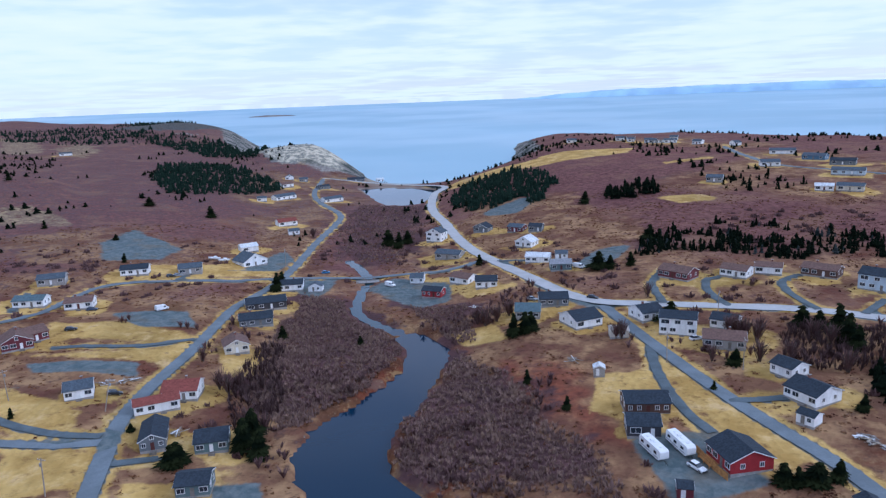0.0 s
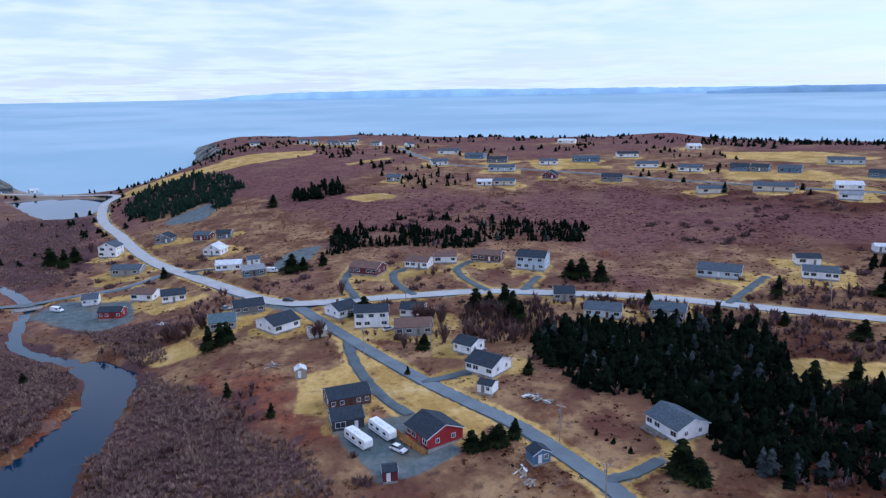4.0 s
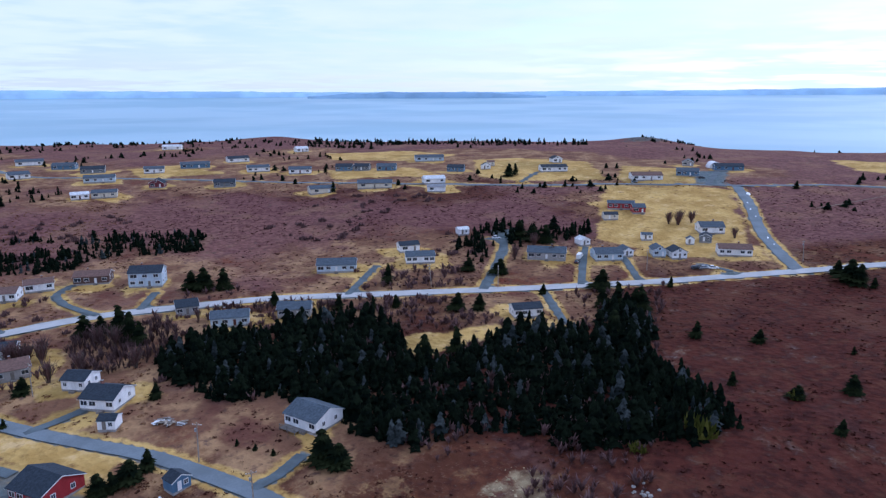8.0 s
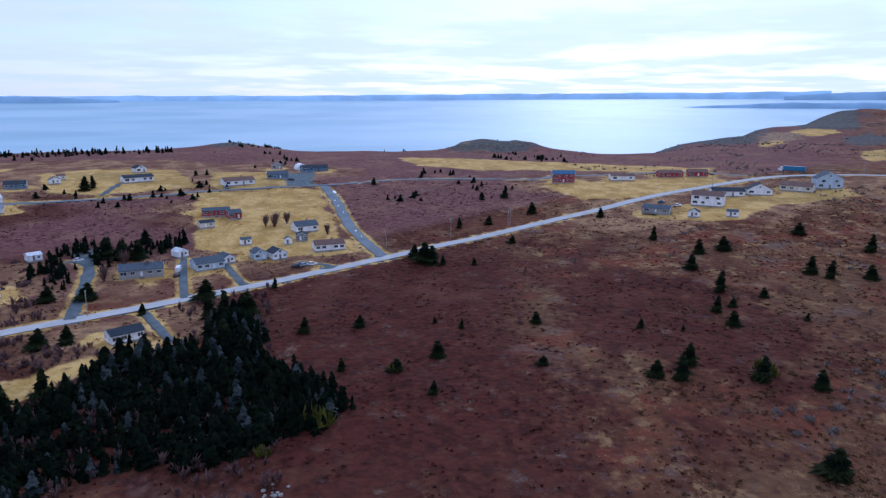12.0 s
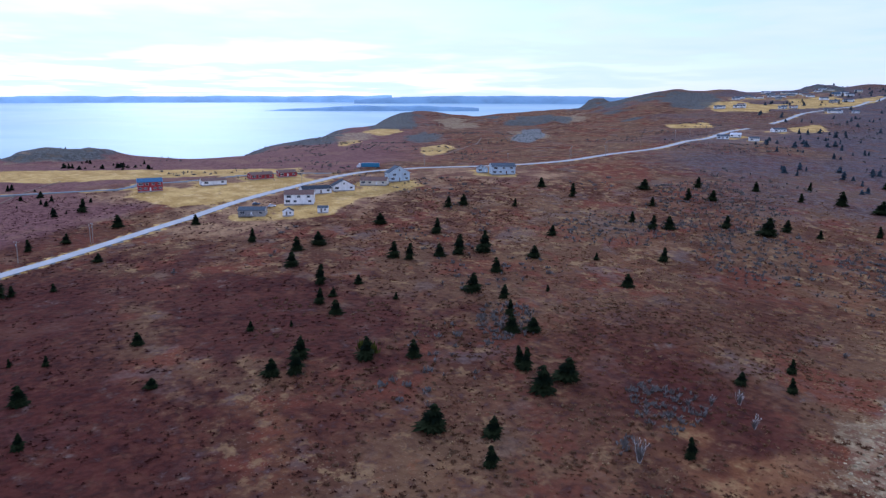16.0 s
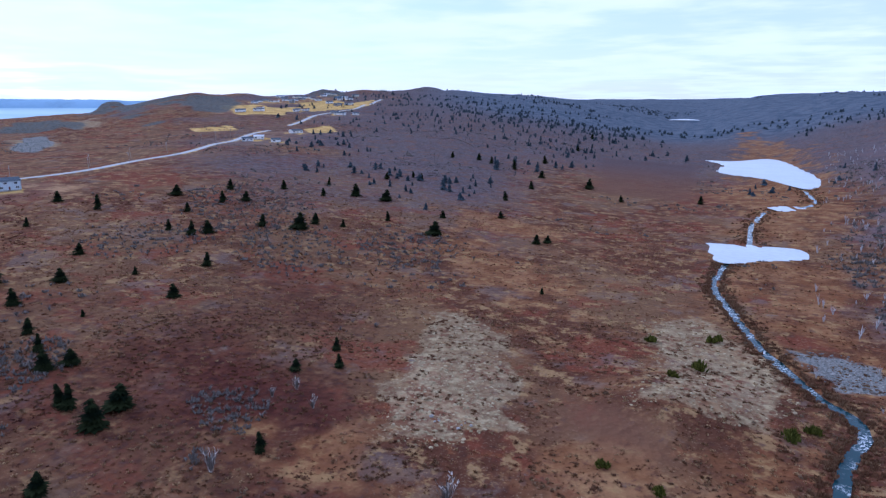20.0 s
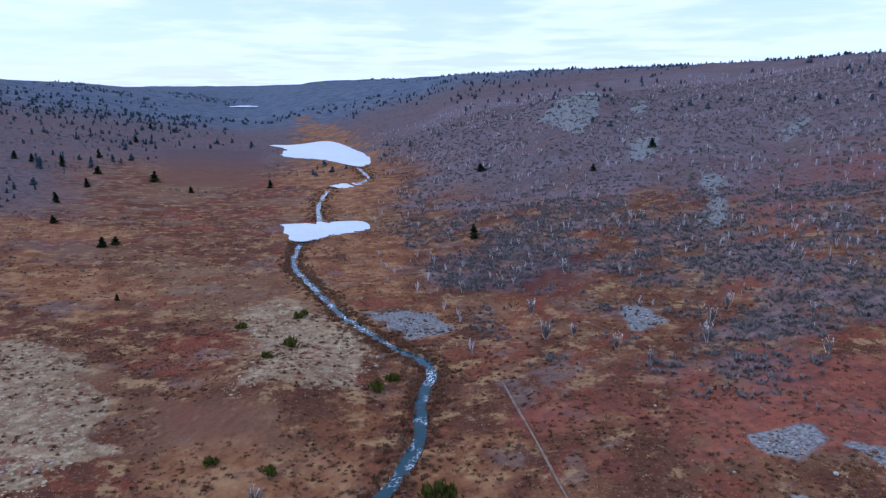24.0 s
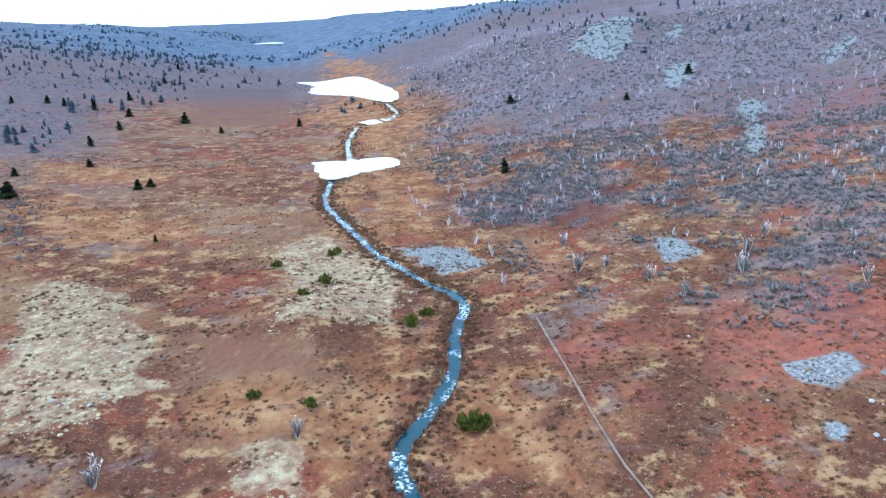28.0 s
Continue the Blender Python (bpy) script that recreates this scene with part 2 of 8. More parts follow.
def water_material(name, color, wave, depth, rough=0.06, spec=0.5, foam=False):
    k = Nodes(name, rough)
    ripples = k.maths("ADD", k.noise(wave, 4.0), k.maths("MULTIPLY", k.noise(wave * 9, 3.0), 1.5))
    k.bump(ripples, depth, 0.5)
    k.bsdf.inputs["IOR"].default_value = 1.33
    c = k.mix(k.noise(wave * 40, 3.0), scaled(color, 0.8), scaled(color, 1.2))
    if foam:
        broken = k.noise(0.9, 5.0, 0.7)
        where = k.span(k.noise(9.0, 4.0), 0.44, 0.58)
        c = k.mix(k.maths("MULTIPLY", k.span(broken, 0.47, 0.64), where), c, (0.72, 0.76, 0.78))
    m = k.done(c, k.span(k.noise(700.0, 3.0), 0.4, 0.6, rough * 0.85, rough * 1.15) if wave > 2 else None)
    k.bsdf.inputs["Specular IOR Level"].default_value = spec
    return m


M_GROUND = ground_material()
M_SEA = water_material("sea_water", (0.225, 0.40, 0.495), 30.0, 0.008, 0.36, 0.75)
M_POND = water_material("pond_water", (0.004, 0.022, 0.048), 1.2, 0.02, 0.05, 0.4)
# flat near-white finish of the moorland ponds
M_WHITE_POND = worn("pale_pond_surface", (0.55, 0.59, 0.62), 0.35, 30.0, 0.06, 3.0)
M_STREAM = water_material("stream_water", (0.010, 0.042, 0.052), 0.8, 0.06, 0.08, 0.35, True)
M_RIVER = water_material("river_water", (0.016, 0.044, 0.062), 0.8, 0.04, 0.08, 0.5)
M_ROAD = worn("pale_asphalt", (0.45, 0.445, 0.435), 0.9, 5.0, 0.12, 0.3)
M_LANE = worn("grey_asphalt", (0.165, 0.195, 0.215), 0.9, 7.0, 0.2, 0.5)
M_DRIVE = worn("crushed_stone", (0.105, 0.130, 0.142), 0.95, 4.0, 0.25, 0.4)


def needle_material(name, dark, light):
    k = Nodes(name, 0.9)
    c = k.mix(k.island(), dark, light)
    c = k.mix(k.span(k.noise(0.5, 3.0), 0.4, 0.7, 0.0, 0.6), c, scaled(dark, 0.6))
    m = k.done(c)
    k.bsdf.inputs["Specular IOR Level"].default_value = 0.01
    return m


def scrub_material(name, *colors):
    """Shoots of several colours, in drifts a few metres wide."""
    k = Nodes(name, 0.95)
    drift = k.maths("ADD", k.maths("MULTIPLY", k.noise(9.0, 4.0), 1.1), k.maths("MULTIPLY", k.island(), 0.5))
    c = colors[0]
    for n, color in enumerate(colors[1:]):
        low = 0.55 + 0.24 * n
        c = k.mix(k.span(drift, low, low + 0.16), c, color)
    m = k.done(c)
    k.bsdf.inputs["Specular IOR Level"].default_value = 0.02
    return m


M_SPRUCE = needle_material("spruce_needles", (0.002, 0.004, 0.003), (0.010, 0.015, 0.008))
M_LONE_SPRUCE = needle_material("lone_spruce_needles", (0.004, 0.007, 0.004), (0.022, 0.028, 0.011))
# spruce green lightened for the farther woods, haze put into the colour
M_HAZY_SPRUCE = needle_material("haze_green_spruce", (0.008, 0.018, 0.014), (0.024, 0.042, 0.028))
M_TWIGS = needle_material("bare_twigs", (0.105, 0.060, 0.060), (0.200, 0.122, 0.112))
M_DARK_TWIGS = needle_material("dark_twigs", (0.060, 0.036, 0.036), (0.125, 0.080, 0.076))
M_GREYTWIGS = needle_material("grey_twigs", (0.140, 0.124, 0.110), (0.245, 0.220, 0.200))
M_HEATH = scrub_material("dwarf_shrubs", (0.092, 0.042, 0.026), (0.160, 0.068, 0.035), (0.225, 0.118, 0.054), (0.31, 0.205, 0.105))
M_WINE = scrub_material("wine_dwarf_shrubs", (0.038, 0.013, 0.012), (0.060, 0.020, 0.016), (0.088, 0.036, 0.024), (0.15, 0.09, 0.060))
M_DRYGRASS = scrub_material("bleached_grass", (0.19, 0.105, 0.056), (0.30, 0.19, 0.095), (0.42, 0.29, 0.155))
M_ALDER = scrub_material("alder_twigs", (0.190, 0.116, 0.096), (0.215, 0.142, 0.128), (0.290, 0.195, 0.145))
M_PALE_STEM = worn("pale_birch_stems", (0.50, 0.475, 0.47), 0.8, 0.5, 0.2, 0.1)
M_LICHEN = needle_material("lichen_grown_stone", (0.25, 0.195, 0.110), (0.43, 0.35, 0.215))
# paler, bluer needles for far trees: distance haze put into the colour
M_HAZE_BLUE_SPRUCE = needle_material("haze_blue_spruce", (0.024, 0.034, 0.042), (0.062, 0.078, 0.090))
M_BARK = worn("bark", (0.10, 0.075, 0.06), 0.9, 0.6, 0.3)
M_TRACK = worn("trodden_earth", (0.19, 0.135, 0.092), 0.95, 2.0, 0.4, 0.3)
M_DEADWOOD = needle_material("lichen_hung_spruce", (0.012, 0.017, 0.017), (0.066, 0.076, 0.076))
M_SCREE = needle_material("loose_grey_stone", (0.10, 0.105, 0.10), (0.26, 0.265, 0.25))
M_HEATH_BUSH = scrub_material("knee_high_shrubs", (0.125, 0.060, 0.036), (0.165, 0.084, 0.044), (0.22, 0.140, 0.078), (0.22, 0.18, 0.130))

# ---- the lie of the land: heights above the sea in metres ----
EYE = 89.1
RIM_AT, RIM_UP = (0, 60, 81, 93, 105, 122, 140, 320), (-0.27, -0.27, -0.24, -0.15, -0.06, 0.06, 0.1, -0.27)
SHAPE = {}


def bearing(degrees, *profile):
    """The ground along one compass line from the hovering point: pairs of range and height."""
    SHAPE[degrees] = np.array(profile, float).reshape(-1, 2)


bearing(-60, 27, 2.7, 135, 4.1, 243, 10.8, 405, 27, 810, 51.3, 2025, 78.3, 4900, 94.5)
bearing(-36, 27, 2.7, 176, 5.4, 310, 10.8, 473, 18.9, 675, 32.4, 1080, 51.3, 1890, 70.2, 2700, 78.3, 3510, 40.5, 4050, -10.8)
bearing(-30, 27, 2.7, 148, 4.1, 230, 8.1, 310, 10.8, 446, 18.9, 675, 29.7, 1080, 35.1, 1688, 51.3, 2430, 69.5, 2835, 54, 3375, -10.8)
bearing(-24.5, 27, 2.7, 162, 3.4, 243, 6.8, 338, 10.8, 473, 17.6, 675, 27, 1080, 33.8, 1500, 54, 1700, 60, 2160, 56, 2700, -10.8)
bearing(-19, 27, 2.7, 170, 2.7, 243, 5.4, 338, 8.1, 473, 13.5, 675, 21.6, 945, 27, 1400, 46, 1620, 59, 1823, 40, 2025, -10.8)
bearing(-16.6, 27, 2.7, 170, 2.4, 243, 3.5, 338, 6.1, 473, 9.5, 675, 17.6, 837, 27, 1080, 25, 1485, 42, 1650, 46, 1863, 8.1, 1998, -10.8)
bearing(-15.4, 27, 2.7, 170, 2.3, 243, 3.2, 338, 5.6, 473, 8.5, 675, 16, 837, 27, 1000, 20, 1485, 23, 1650, 22, 1780, -8)
bearing(-14.4, 27, 2.7, 170, 2.3, 270, 2.9, 405, 5.2, 608, 9, 742, 15.5, 837, 27, 918, 35, 999, 26, 1080, -10)
bearing(-13, 27, 2.7, 170, 2.2, 270, 2.7, 405, 4.7, 608, 8.1, 742, 14.9, 837, 28, 900, 38, 960, 36, 1020, -10)
bearing(-10, 27, 2.7, 170, 2.2, 270, 2.4, 405, 4.1, 567, 5.4, 729, 8.1, 805, 13.5, 850, 38, 900, 41, 940, 36, 985, -12)
bearing(-8.2, 27, 2.7, 270, 2.4, 405, 3.5, 567, 4.1, 729, 5.4, 800, 6.8, 845, 22, 890, 27, 925, 14, 965, -12)
bearing(-7, 27, 2.7, 270, 2.4, 405, 3.4, 594, 3.2, 750, 4.5, 830, 5, 870, 12, 905, 9, 945, -8)
bearing(-6, 27, 2.7, 270, 2.4, 405, 3.2, 594, 2.7, 736, 4.1, 776, -0.7, 864, -6.8)
bearing(-2, 27, 2.7, 270, 2.7, 405, 4.1, 594, 2.7, 736, 4.1, 776, -4.1, 945, -8.1)
bearing(0.5, 27, 2.7, 230, 3, 324, 5.4, 432, 6.8, 567, 6.8, 675, 6.8, 740, 5.4, 776, -5.4, 945, -8.1)
bearing(4, 27, 2.7, 189, 4.1, 270, 7.4, 405, 9.5, 540, 13.5, 648, 17.5, 712, 17, 752, 8, 795, -8)
bearing(6, 27, 2.7, 176, 5.0, 270, 8.8, 405, 12.2, 608, 22.0, 745, 22.5, 800, 14, 850, -8)
bearing(7.2, 27, 2.7, 176, 5.4, 270, 9.5, 405, 13.5, 608, 24.3, 760, 26, 900, 24, 1080, 22, 1296, 10, 1400, -6.8)
bearing(10.5, 27, 2.7, 162, 6.8, 270, 10.8, 405, 16.9, 608, 29.7, 810, 34.4, 1053, 28.4, 1350, 16.2, 1552, -6.8)
bearing(19, 27, 2.7, 122, 6.1, 162, 8.8, 243, 11.5, 304, 14.9, 351, 18.9, 418, 24.3, 540, 31.7, 742, 35.8, 945, 34.2, 1215, 13.5, 1350, -6.8)
bearing(30, 27, 2.7, 122, 6.8, 162, 9.5, 243, 12.2, 304, 14.9, 405, 23, 540, 32.4, 702, 36.5, 864, 34.4, 1053, 13.5, 1134, -6.8)
bearing(42, 27, 2.7, 122, 8.1, 176, 10.8, 270, 12.8, 310, 14.9, 405, 24.3, 513, 32.4, 675, 36.5, 878, 34.4, 999, 13.5, 1080, -6.8)
bearing(52, 27, 2.7, 122, 8.8, 202, 11.5, 270, 13.5, 310, 16.2, 392, 25.7, 473, 33.8, 648, 37.8, 837, 33.8, 945, 13.5, 1026, -6.8)
bearing(63, 27, 2.7, 122, 8.8, 202, 11.5, 270, 13.5, 310, 16.2, 392, 25.7, 473, 34.4, 648, 37.8, 810, 34.4, 932, 13.5, 999, -6.8)
bearing(73, 27, 2.7, 122, 8.8, 202, 11.5, 284, 14.2, 338, 17.6, 405, 26.3, 473, 34.4, 648, 37.8, 810, 35.1, 918, 13.5, 972, -6.8)
bearing(84, 27, 2.7, 122, 9.5, 202, 12.8, 297, 16.2, 364, 20.9, 432, 28.4, 513, 35.1, 621, 36.5, 756, 32.4, 837, 13.5, 891, -6.8)
bearing(94, 27, 2.7, 122, 9.5, 202, 14.2, 297, 18.9, 405, 26.3, 486, 33.8, 594, 36.5, 729, 34.4, 837, 13.5, 891, -6.8)
bearing(102, 27, 2.7, 122, 9.5, 202, 15.5, 297, 21.6, 405, 29, 500, 35.8, 594, 37.1, 716, 33.5, 810, 10.8, 864, -6.8)
bearing(109, 27, 2.7, 122, 10.1, 202, 16.9, 297, 23.6, 405, 31.1, 500, 36.5, 621, 38.5, 918, 35.8, 1053, 10.8, 1120, -6.8)
bearing(114, 27, 2.7, 122, 10.1, 202, 16.9, 297, 24.3, 405, 32.4, 513, 37.8, 702, 40.5, 1080, 40.5, 1350, 36.5, 1526, 8.1, 1593, -6.8)
bearing(119, 27, 2.7, 122, 10.1, 202, 16.9, 297, 24.3, 405, 33.1, 513, 39.2, 702, 41.9, 1080, 44.6, 1620, 56.7, 1890, 48.6, 2106, -6.8)
bearing(126, 27, 2.7, 122, 10.1, 202, 16.2, 297, 23.6, 405, 33.1, 513, 39.8, 702, 43.2, 1080, 46.2, 1755, 51.7, 2430, 46, 2970, 30.1, 3375, -6.8)
bearing(132, 27, 2.7, 122, 10.1, 202, 15.5, 297, 23, 405, 32.4, 513, 40.5, 702, 45.9, 1080, 53, 1688, 66, 2295, 66, 2835, 52, 3645, 40.5, 4050, -6.8)
bearing(139.5, 27, 2.7, 122, 9.5, 202, 14.9, 297, 21.6, 405, 29.7, 540, 40.5, 702, 50, 945, 60.8, 1350, 83.7, 1755, 117.5, 2160, 108, 3510, 81, 4900, 81)
bearing(146, 27, 2.7, 122, 8.8, 202, 13.5, 297, 19.6, 405, 27, 540, 37.8, 702, 48.6, 945, 62.1, 1350, 86.4, 1823, 116.1, 2295, 113.4, 4900, 108)
bearing(154, 27, 2.7, 122, 8.1, 202, 11.5, 297, 16.2, 405, 23, 540, 32.4, 742, 45.9, 1013, 62.1, 1485, 91.8, 1958, 131, 2430, 129.6, 4900, 121.5)
bearing(160, 27, 2.7, 122, 7.4, 202, 10.8, 297, 14.2, 405, 19.6, 540, 27, 742, 40.5, 1013, 58.1, 1485, 91.8, 2025, 136.4, 2565, 132.3, 4900, 128.2)
bearing(167, 27, 2.7, 122, 6.8, 202, 9.5, 297, 12.2, 405, 15.5, 540, 20.9, 742, 29.7, 1013, 44.6, 1485, 74.2, 2295, 122.9, 2970, 129.6, 4900, 135)
bearing(174, 27, 2.7, 122, 6.8, 202, 9.5, 297, 11.5, 405, 13.5, 540, 16.2, 742, 19.6, 1013, 25.7, 1485, 43.2, 2295, 70.2, 3510, 108, 4860, 132.3, 4900, 141.8)
bearing(178, 27, 2.7, 122, 6.1, 202, 8.8, 297, 10.8, 405, 12.6, 540, 14.9, 742, 17.6, 1013, 21.6, 1485, 29.7, 2160, 36.5, 3240, 74.2, 4860, 132.3, 4900, 141.8)
bearing(184, 27, 2.7, 81, 4.9, 189, 8.1, 297, 10.3, 405, 12.2, 608, 15.5, 864, 18.9, 1026, 20.2, 1282, 32.4, 1890, 74.2, 2835, 136.4, 4900, 148.5)
bearing(190, 27, 2.7, 81, 4.9, 189, 8.1, 297, 10.8, 405, 13, 608, 18.9, 878, 33.8, 1350, 74.2, 2295, 131, 2970, 141.8, 4900, 155.2)
bearing(196, 27, 2.7, 81, 5.4, 189, 8.8, 297, 12.2, 405, 17.6, 608, 33.8, 878, 67.5, 1485, 124.2, 2160, 141.8, 4900, 162)
bearing(205, 27, 2.7, 81, 6.8, 189, 11.5, 297, 16.9, 405, 25.7, 608, 52.7, 756, 72.9, 1215, 122.9, 1890, 141.8, 4900, 162)
bearing(215, 27, 2.7, 81, 6.8, 148, 10.8, 270, 18.2, 405, 31.1, 540, 52.7, 756, 85.1, 1080, 122.9, 1755, 145.8, 4900, 162)
bearing(225, 27, 2.7, 81, 7.4, 148, 13.5, 270, 24.3, 405, 40.5, 567, 67.5, 945, 126.9, 1620, 151.2, 4900, 168.8)
bearing(250, 27, 2.7, 81, 8.1, 148, 14.9, 270, 32.4, 405, 54, 567, 81, 945, 132.3, 1620, 155.2, 4900, 168.8)
bearing(285, 27, 2.7, 81, 5.4, 148, 10.8, 270, 24.3, 405, 40.5, 675, 67.5, 1215, 94.5, 2025, 114.8, 4900, 128.2)

AZ_STEP, R_LOW, R_HIGH, R_COUNT = 0.5, 18.0, 4950.0, 420
R_AXIS = np.linspace(math.log(R_LOW), math.log(R_HIGH), R_COUNT)


def relief_table():
    """All the bearings blended into one table of heights, every half degree."""
    keys = sorted(SHAPE)
    lines = np.array([np.interp(np.exp(R_AXIS), *SHAPE[k].T) for k in keys])
    keys, lines = np.r_[keys, keys[0] + 360], np.r_[lines, lines[:1]]
    az = np.arange(-60, 300, AZ_STEP)
    i = np.clip(np.searchsorted(keys, az, "right") - 1, 0, len(keys) - 2)
    f = (az - keys[i]) / (keys[i + 1] - keys[i])
    f = (0.4 * f + 0.6 * f * f * (3 - 2 * f))[:, None]
    table = lines[i] * (1 - f) + lines[i + 1] * f
    for _ in range(5):
        inner = (table[:, :-2] + 2 * table[:, 1:-1] + table[:, 2:]) / 4
        table = np.concatenate([table[:, :1], inner, table[:, -1:]], 1)
        table = (np.roll(table, 1, 0) + 2 * table + np.roll(table, -1, 0)) / 4
    return table


TABLE = relief_table()


def lattice(i, j, seed):
    n = (i * 374761393 + j * 668265263 + seed * 974634777) & 0x7FFFFFFF
    n = ((n ^ (n >> 13)) * 1274126177) & 0x7FFFFFFF
    return ((n ^ (n >> 16)) & 0xFFFF) / 65535.0


def rough(x, y, size, seed=0):
    """Smooth noise from -1 to 1 with that grain in metres."""
    u, v = x / size, y / size
    i, j = np.floor(u).astype(np.int64), np.floor(v).astype(np.int64)
    fu, fv = u - i, v - j
    fu, fv = fu * fu * (3 - 2 * fu), fv * fv * (3 - 2 * fv)
    a = lattice(i, j, seed) * (1 - fu) + lattice(i + 1, j, seed) * fu
    b = lattice(i, j + 1, seed) * (1 - fu) + lattice(i + 1, j + 1, seed) * fu
    return 2 * (a * (1 - fv) + b * fv) - 1


def ease(a, b, v):
    t = np.clip((v - a) / (b - a), 0, 1)
    return t * t * (3 - 2 * t)


KNOLLS = []


def knoll(degrees, distance, width, depth, height):
    """A rocky rise, wide across the line of sight of its bearing and deep along it."""
    KNOLLS.append((math.radians(degrees), distance, width, depth, height))


knoll(93.7, 736, 50, 46, 11.5)
knoll(98.6, 720, 40, 40, 3.6)
knoll(72.8, 810, 46, 40, 6.0)
knoll(43.6, 891, 44, 40, 6.5)
knoll(111.4, 932, 49, 40, 6.8)
knoll(117, 1250, 50, 80, 4.5)
knoll(121, 1650, 80, 90, 7)
knoll(127, 1500, 70, 120, 8)
knoll(124, 900, 60, 70, 5)
knoll(144, 1750, 30, 60, 6)
knoll(158, 2000, 40, 60, 9)
knoll(118.5, 1688, 94, 108, 7)
knoll(134.2, 1950, 30, 81, 17)
knoll(140, 1688, 81, 81, 7)
knoll(150, 1823, 40, 68, 10.8)
knoll(153.0, 1917, 32, 54, 4.5)
knoll(178.5, 186, 18.9, 21.6, 4.3)
knoll(203.5, 756, 54, 68, 9.5)
knoll(-31, 634, 35, 68, 8.1)
knoll(-20, 1256, 81, 81, 10.8)


def ground_raw(x, y):
    """The height of the untouched land."""
    x, y = np.asarray(x, float), np.asarray(y, float)
    r = np.hypot(x, y).clip(R_LOW, R_HIGH - 1)
    az = (np.degrees(np.arctan2(x, y)) + 60) % 360 / AZ_STEP
    i, fi = np.floor(az).astype(int), az - np.floor(az)
    q = (np.log(r) - R_AXIS[0]) / (R_AXIS[1] - R_AXIS[0])
    j = np.clip(np.floor(q).astype(int), 0, R_COUNT - 2)
    fj = q - j
    n = len(TABLE)
    a, b = TABLE[i % n, j] * (1 - fj) + TABLE[i % n, j + 1] * fj, TABLE[(i + 1) % n, j] * (1 - fj) + TABLE[(i + 1) % n, j + 1] * fj
    h = a * (1 - fi) + b * fi
    for k, d, w, depth, up in KNOLLS:
        across, along = x * math.cos(k) - y * math.sin(k), x * math.sin(k) + y * math.cos(k) - d
        far_off = (across / w) ** 2 + (along / depth) ** 2
        lumpy = 1 + 0.28 * rough(x, y, 28, 51) + 0.2 * rough(x, y, 11, 52) if up > 8 else 1.0
        h = h + up * lumpy * np.exp(-(far_off**2 if up > 8 else far_off))
    wild = ease(340, 1200, r)
    h = h + (0.6 + 2.2 * wild) * rough(x, y, 80, 1) + (0.3 + 0.9 * wild) * rough(x, y, 30, 2)
    bear = np.degrees(np.arctan2(x, y)) % 360
    crags = ease(700, 1150, r) * ease(103, 110, bear) * (1 - ease(136, 150, bear)) * ease(8, 22, h)
    h = h + crags * (4.5 * (1 - np.abs(rough(x, y, 95, 5))) ** 2 - 3 + 2.0 * rough(x, y, 34, 9))
    return h


def box_near(x, y, line, reach):
    return (x > line[:, 0].min() - reach) & (x < line[:, 0].max() + reach) & (y > line[:, 1].min() - reach) & (y < line[:, 1].max() + reach)


def along_line(x, y, line, reach=70.0):
    """Distance of points from a polyline, and the line's own third value at the nearest place; points past the reach stay far."""
    p = np.asarray(line, float)
    shape = np.shape(x)
    x, y = np.ravel(x), np.ravel(y)
    best, value = np.full(len(x), 1e9), np.zeros(len(x))
    a, d = p[:-1], p[1:] - p[:-1]
    square = d[:, 0] ** 2 + d[:, 1] ** 2 + 1e-9
    if len(x) <= 40:
        t = np.clip(((x[:, None] - a[:, 0]) * d[:, 0] + (y[:, None] - a[:, 1]) * d[:, 1]) / square, 0, 1)
        away = np.hypot(x[:, None] - a[:, 0] - t * d[:, 0], y[:, None] - a[:, 1] - t * d[:, 1])
        k = away.argmin(1)
        row = np.arange(len(x))
        return away[row, k].reshape(shape), (a[k, 2] + t[row, k] * d[k, 2]).reshape(shape)
    for n in range(0, len(a), 6):
        near = np.flatnonzero(box_near(x, y, p[n : n + 7], reach))
        if not len(near):
            continue
        u, v, low, held = x[near], y[near], best[near], value[near]
        for i in range(n, min(n + 6, len(a))):
            t = np.clip(((u - a[i, 0]) * d[i, 0] + (v - a[i, 1]) * d[i, 1]) / square[i], 0, 1)
            away = np.hypot(u - a[i, 0] - t * d[i, 0], v - a[i, 1] - t * d[i, 1])
            closer = away < low
            low, held = np.where(closer, away, low), np.where(closer, a[i, 2] + t * d[i, 2], held)
        best[near], value[near] = low, held
    return best.reshape(shape), value.reshape(shape)


def inside(x, y, ring):
    """Signed distance to a closed ring, negative inside."""
    line = [(px, py, 0) for px, py in ring] + [(*ring[0], 0)]
    away, _ = along_line(x, y, line)
    odd = np.zeros(np.shape(x), bool)
    for (ax, ay, _), (bx, by, _) in zip(line[:-1], line[1:]):
        cross = (ay > y) != (by > y)
        odd ^= cross & (x < (bx - ax) * (y - ay) / (by - ay + 1e-12) + ax)
    return np.where(odd, -away, away)


def curved(points, step):
    """A polyline rounded into a smooth one (Catmull-Rom), about step metres between its points."""
    p = np.array(points, float)
    p = np.r_[[2 * p[0] - p[1]], p, [2 * p[-1] - p[-2]]]
    out = []
    for a, b, c, d in zip(p[:-3], p[1:-2], p[2:-1], p[3:]):
        n = max(1, int(np.hypot(*(c - b)[:2]) / step))
        for t in np.arange(n) / n:
            out.append(0.5 * (2 * b + (c - a) * t + (2 * a - 5 * b + 4 * c - d) * t**2 + (3 * b - a - 3 * c + d) * t**3))
    return np.array(out + [p[-2]])

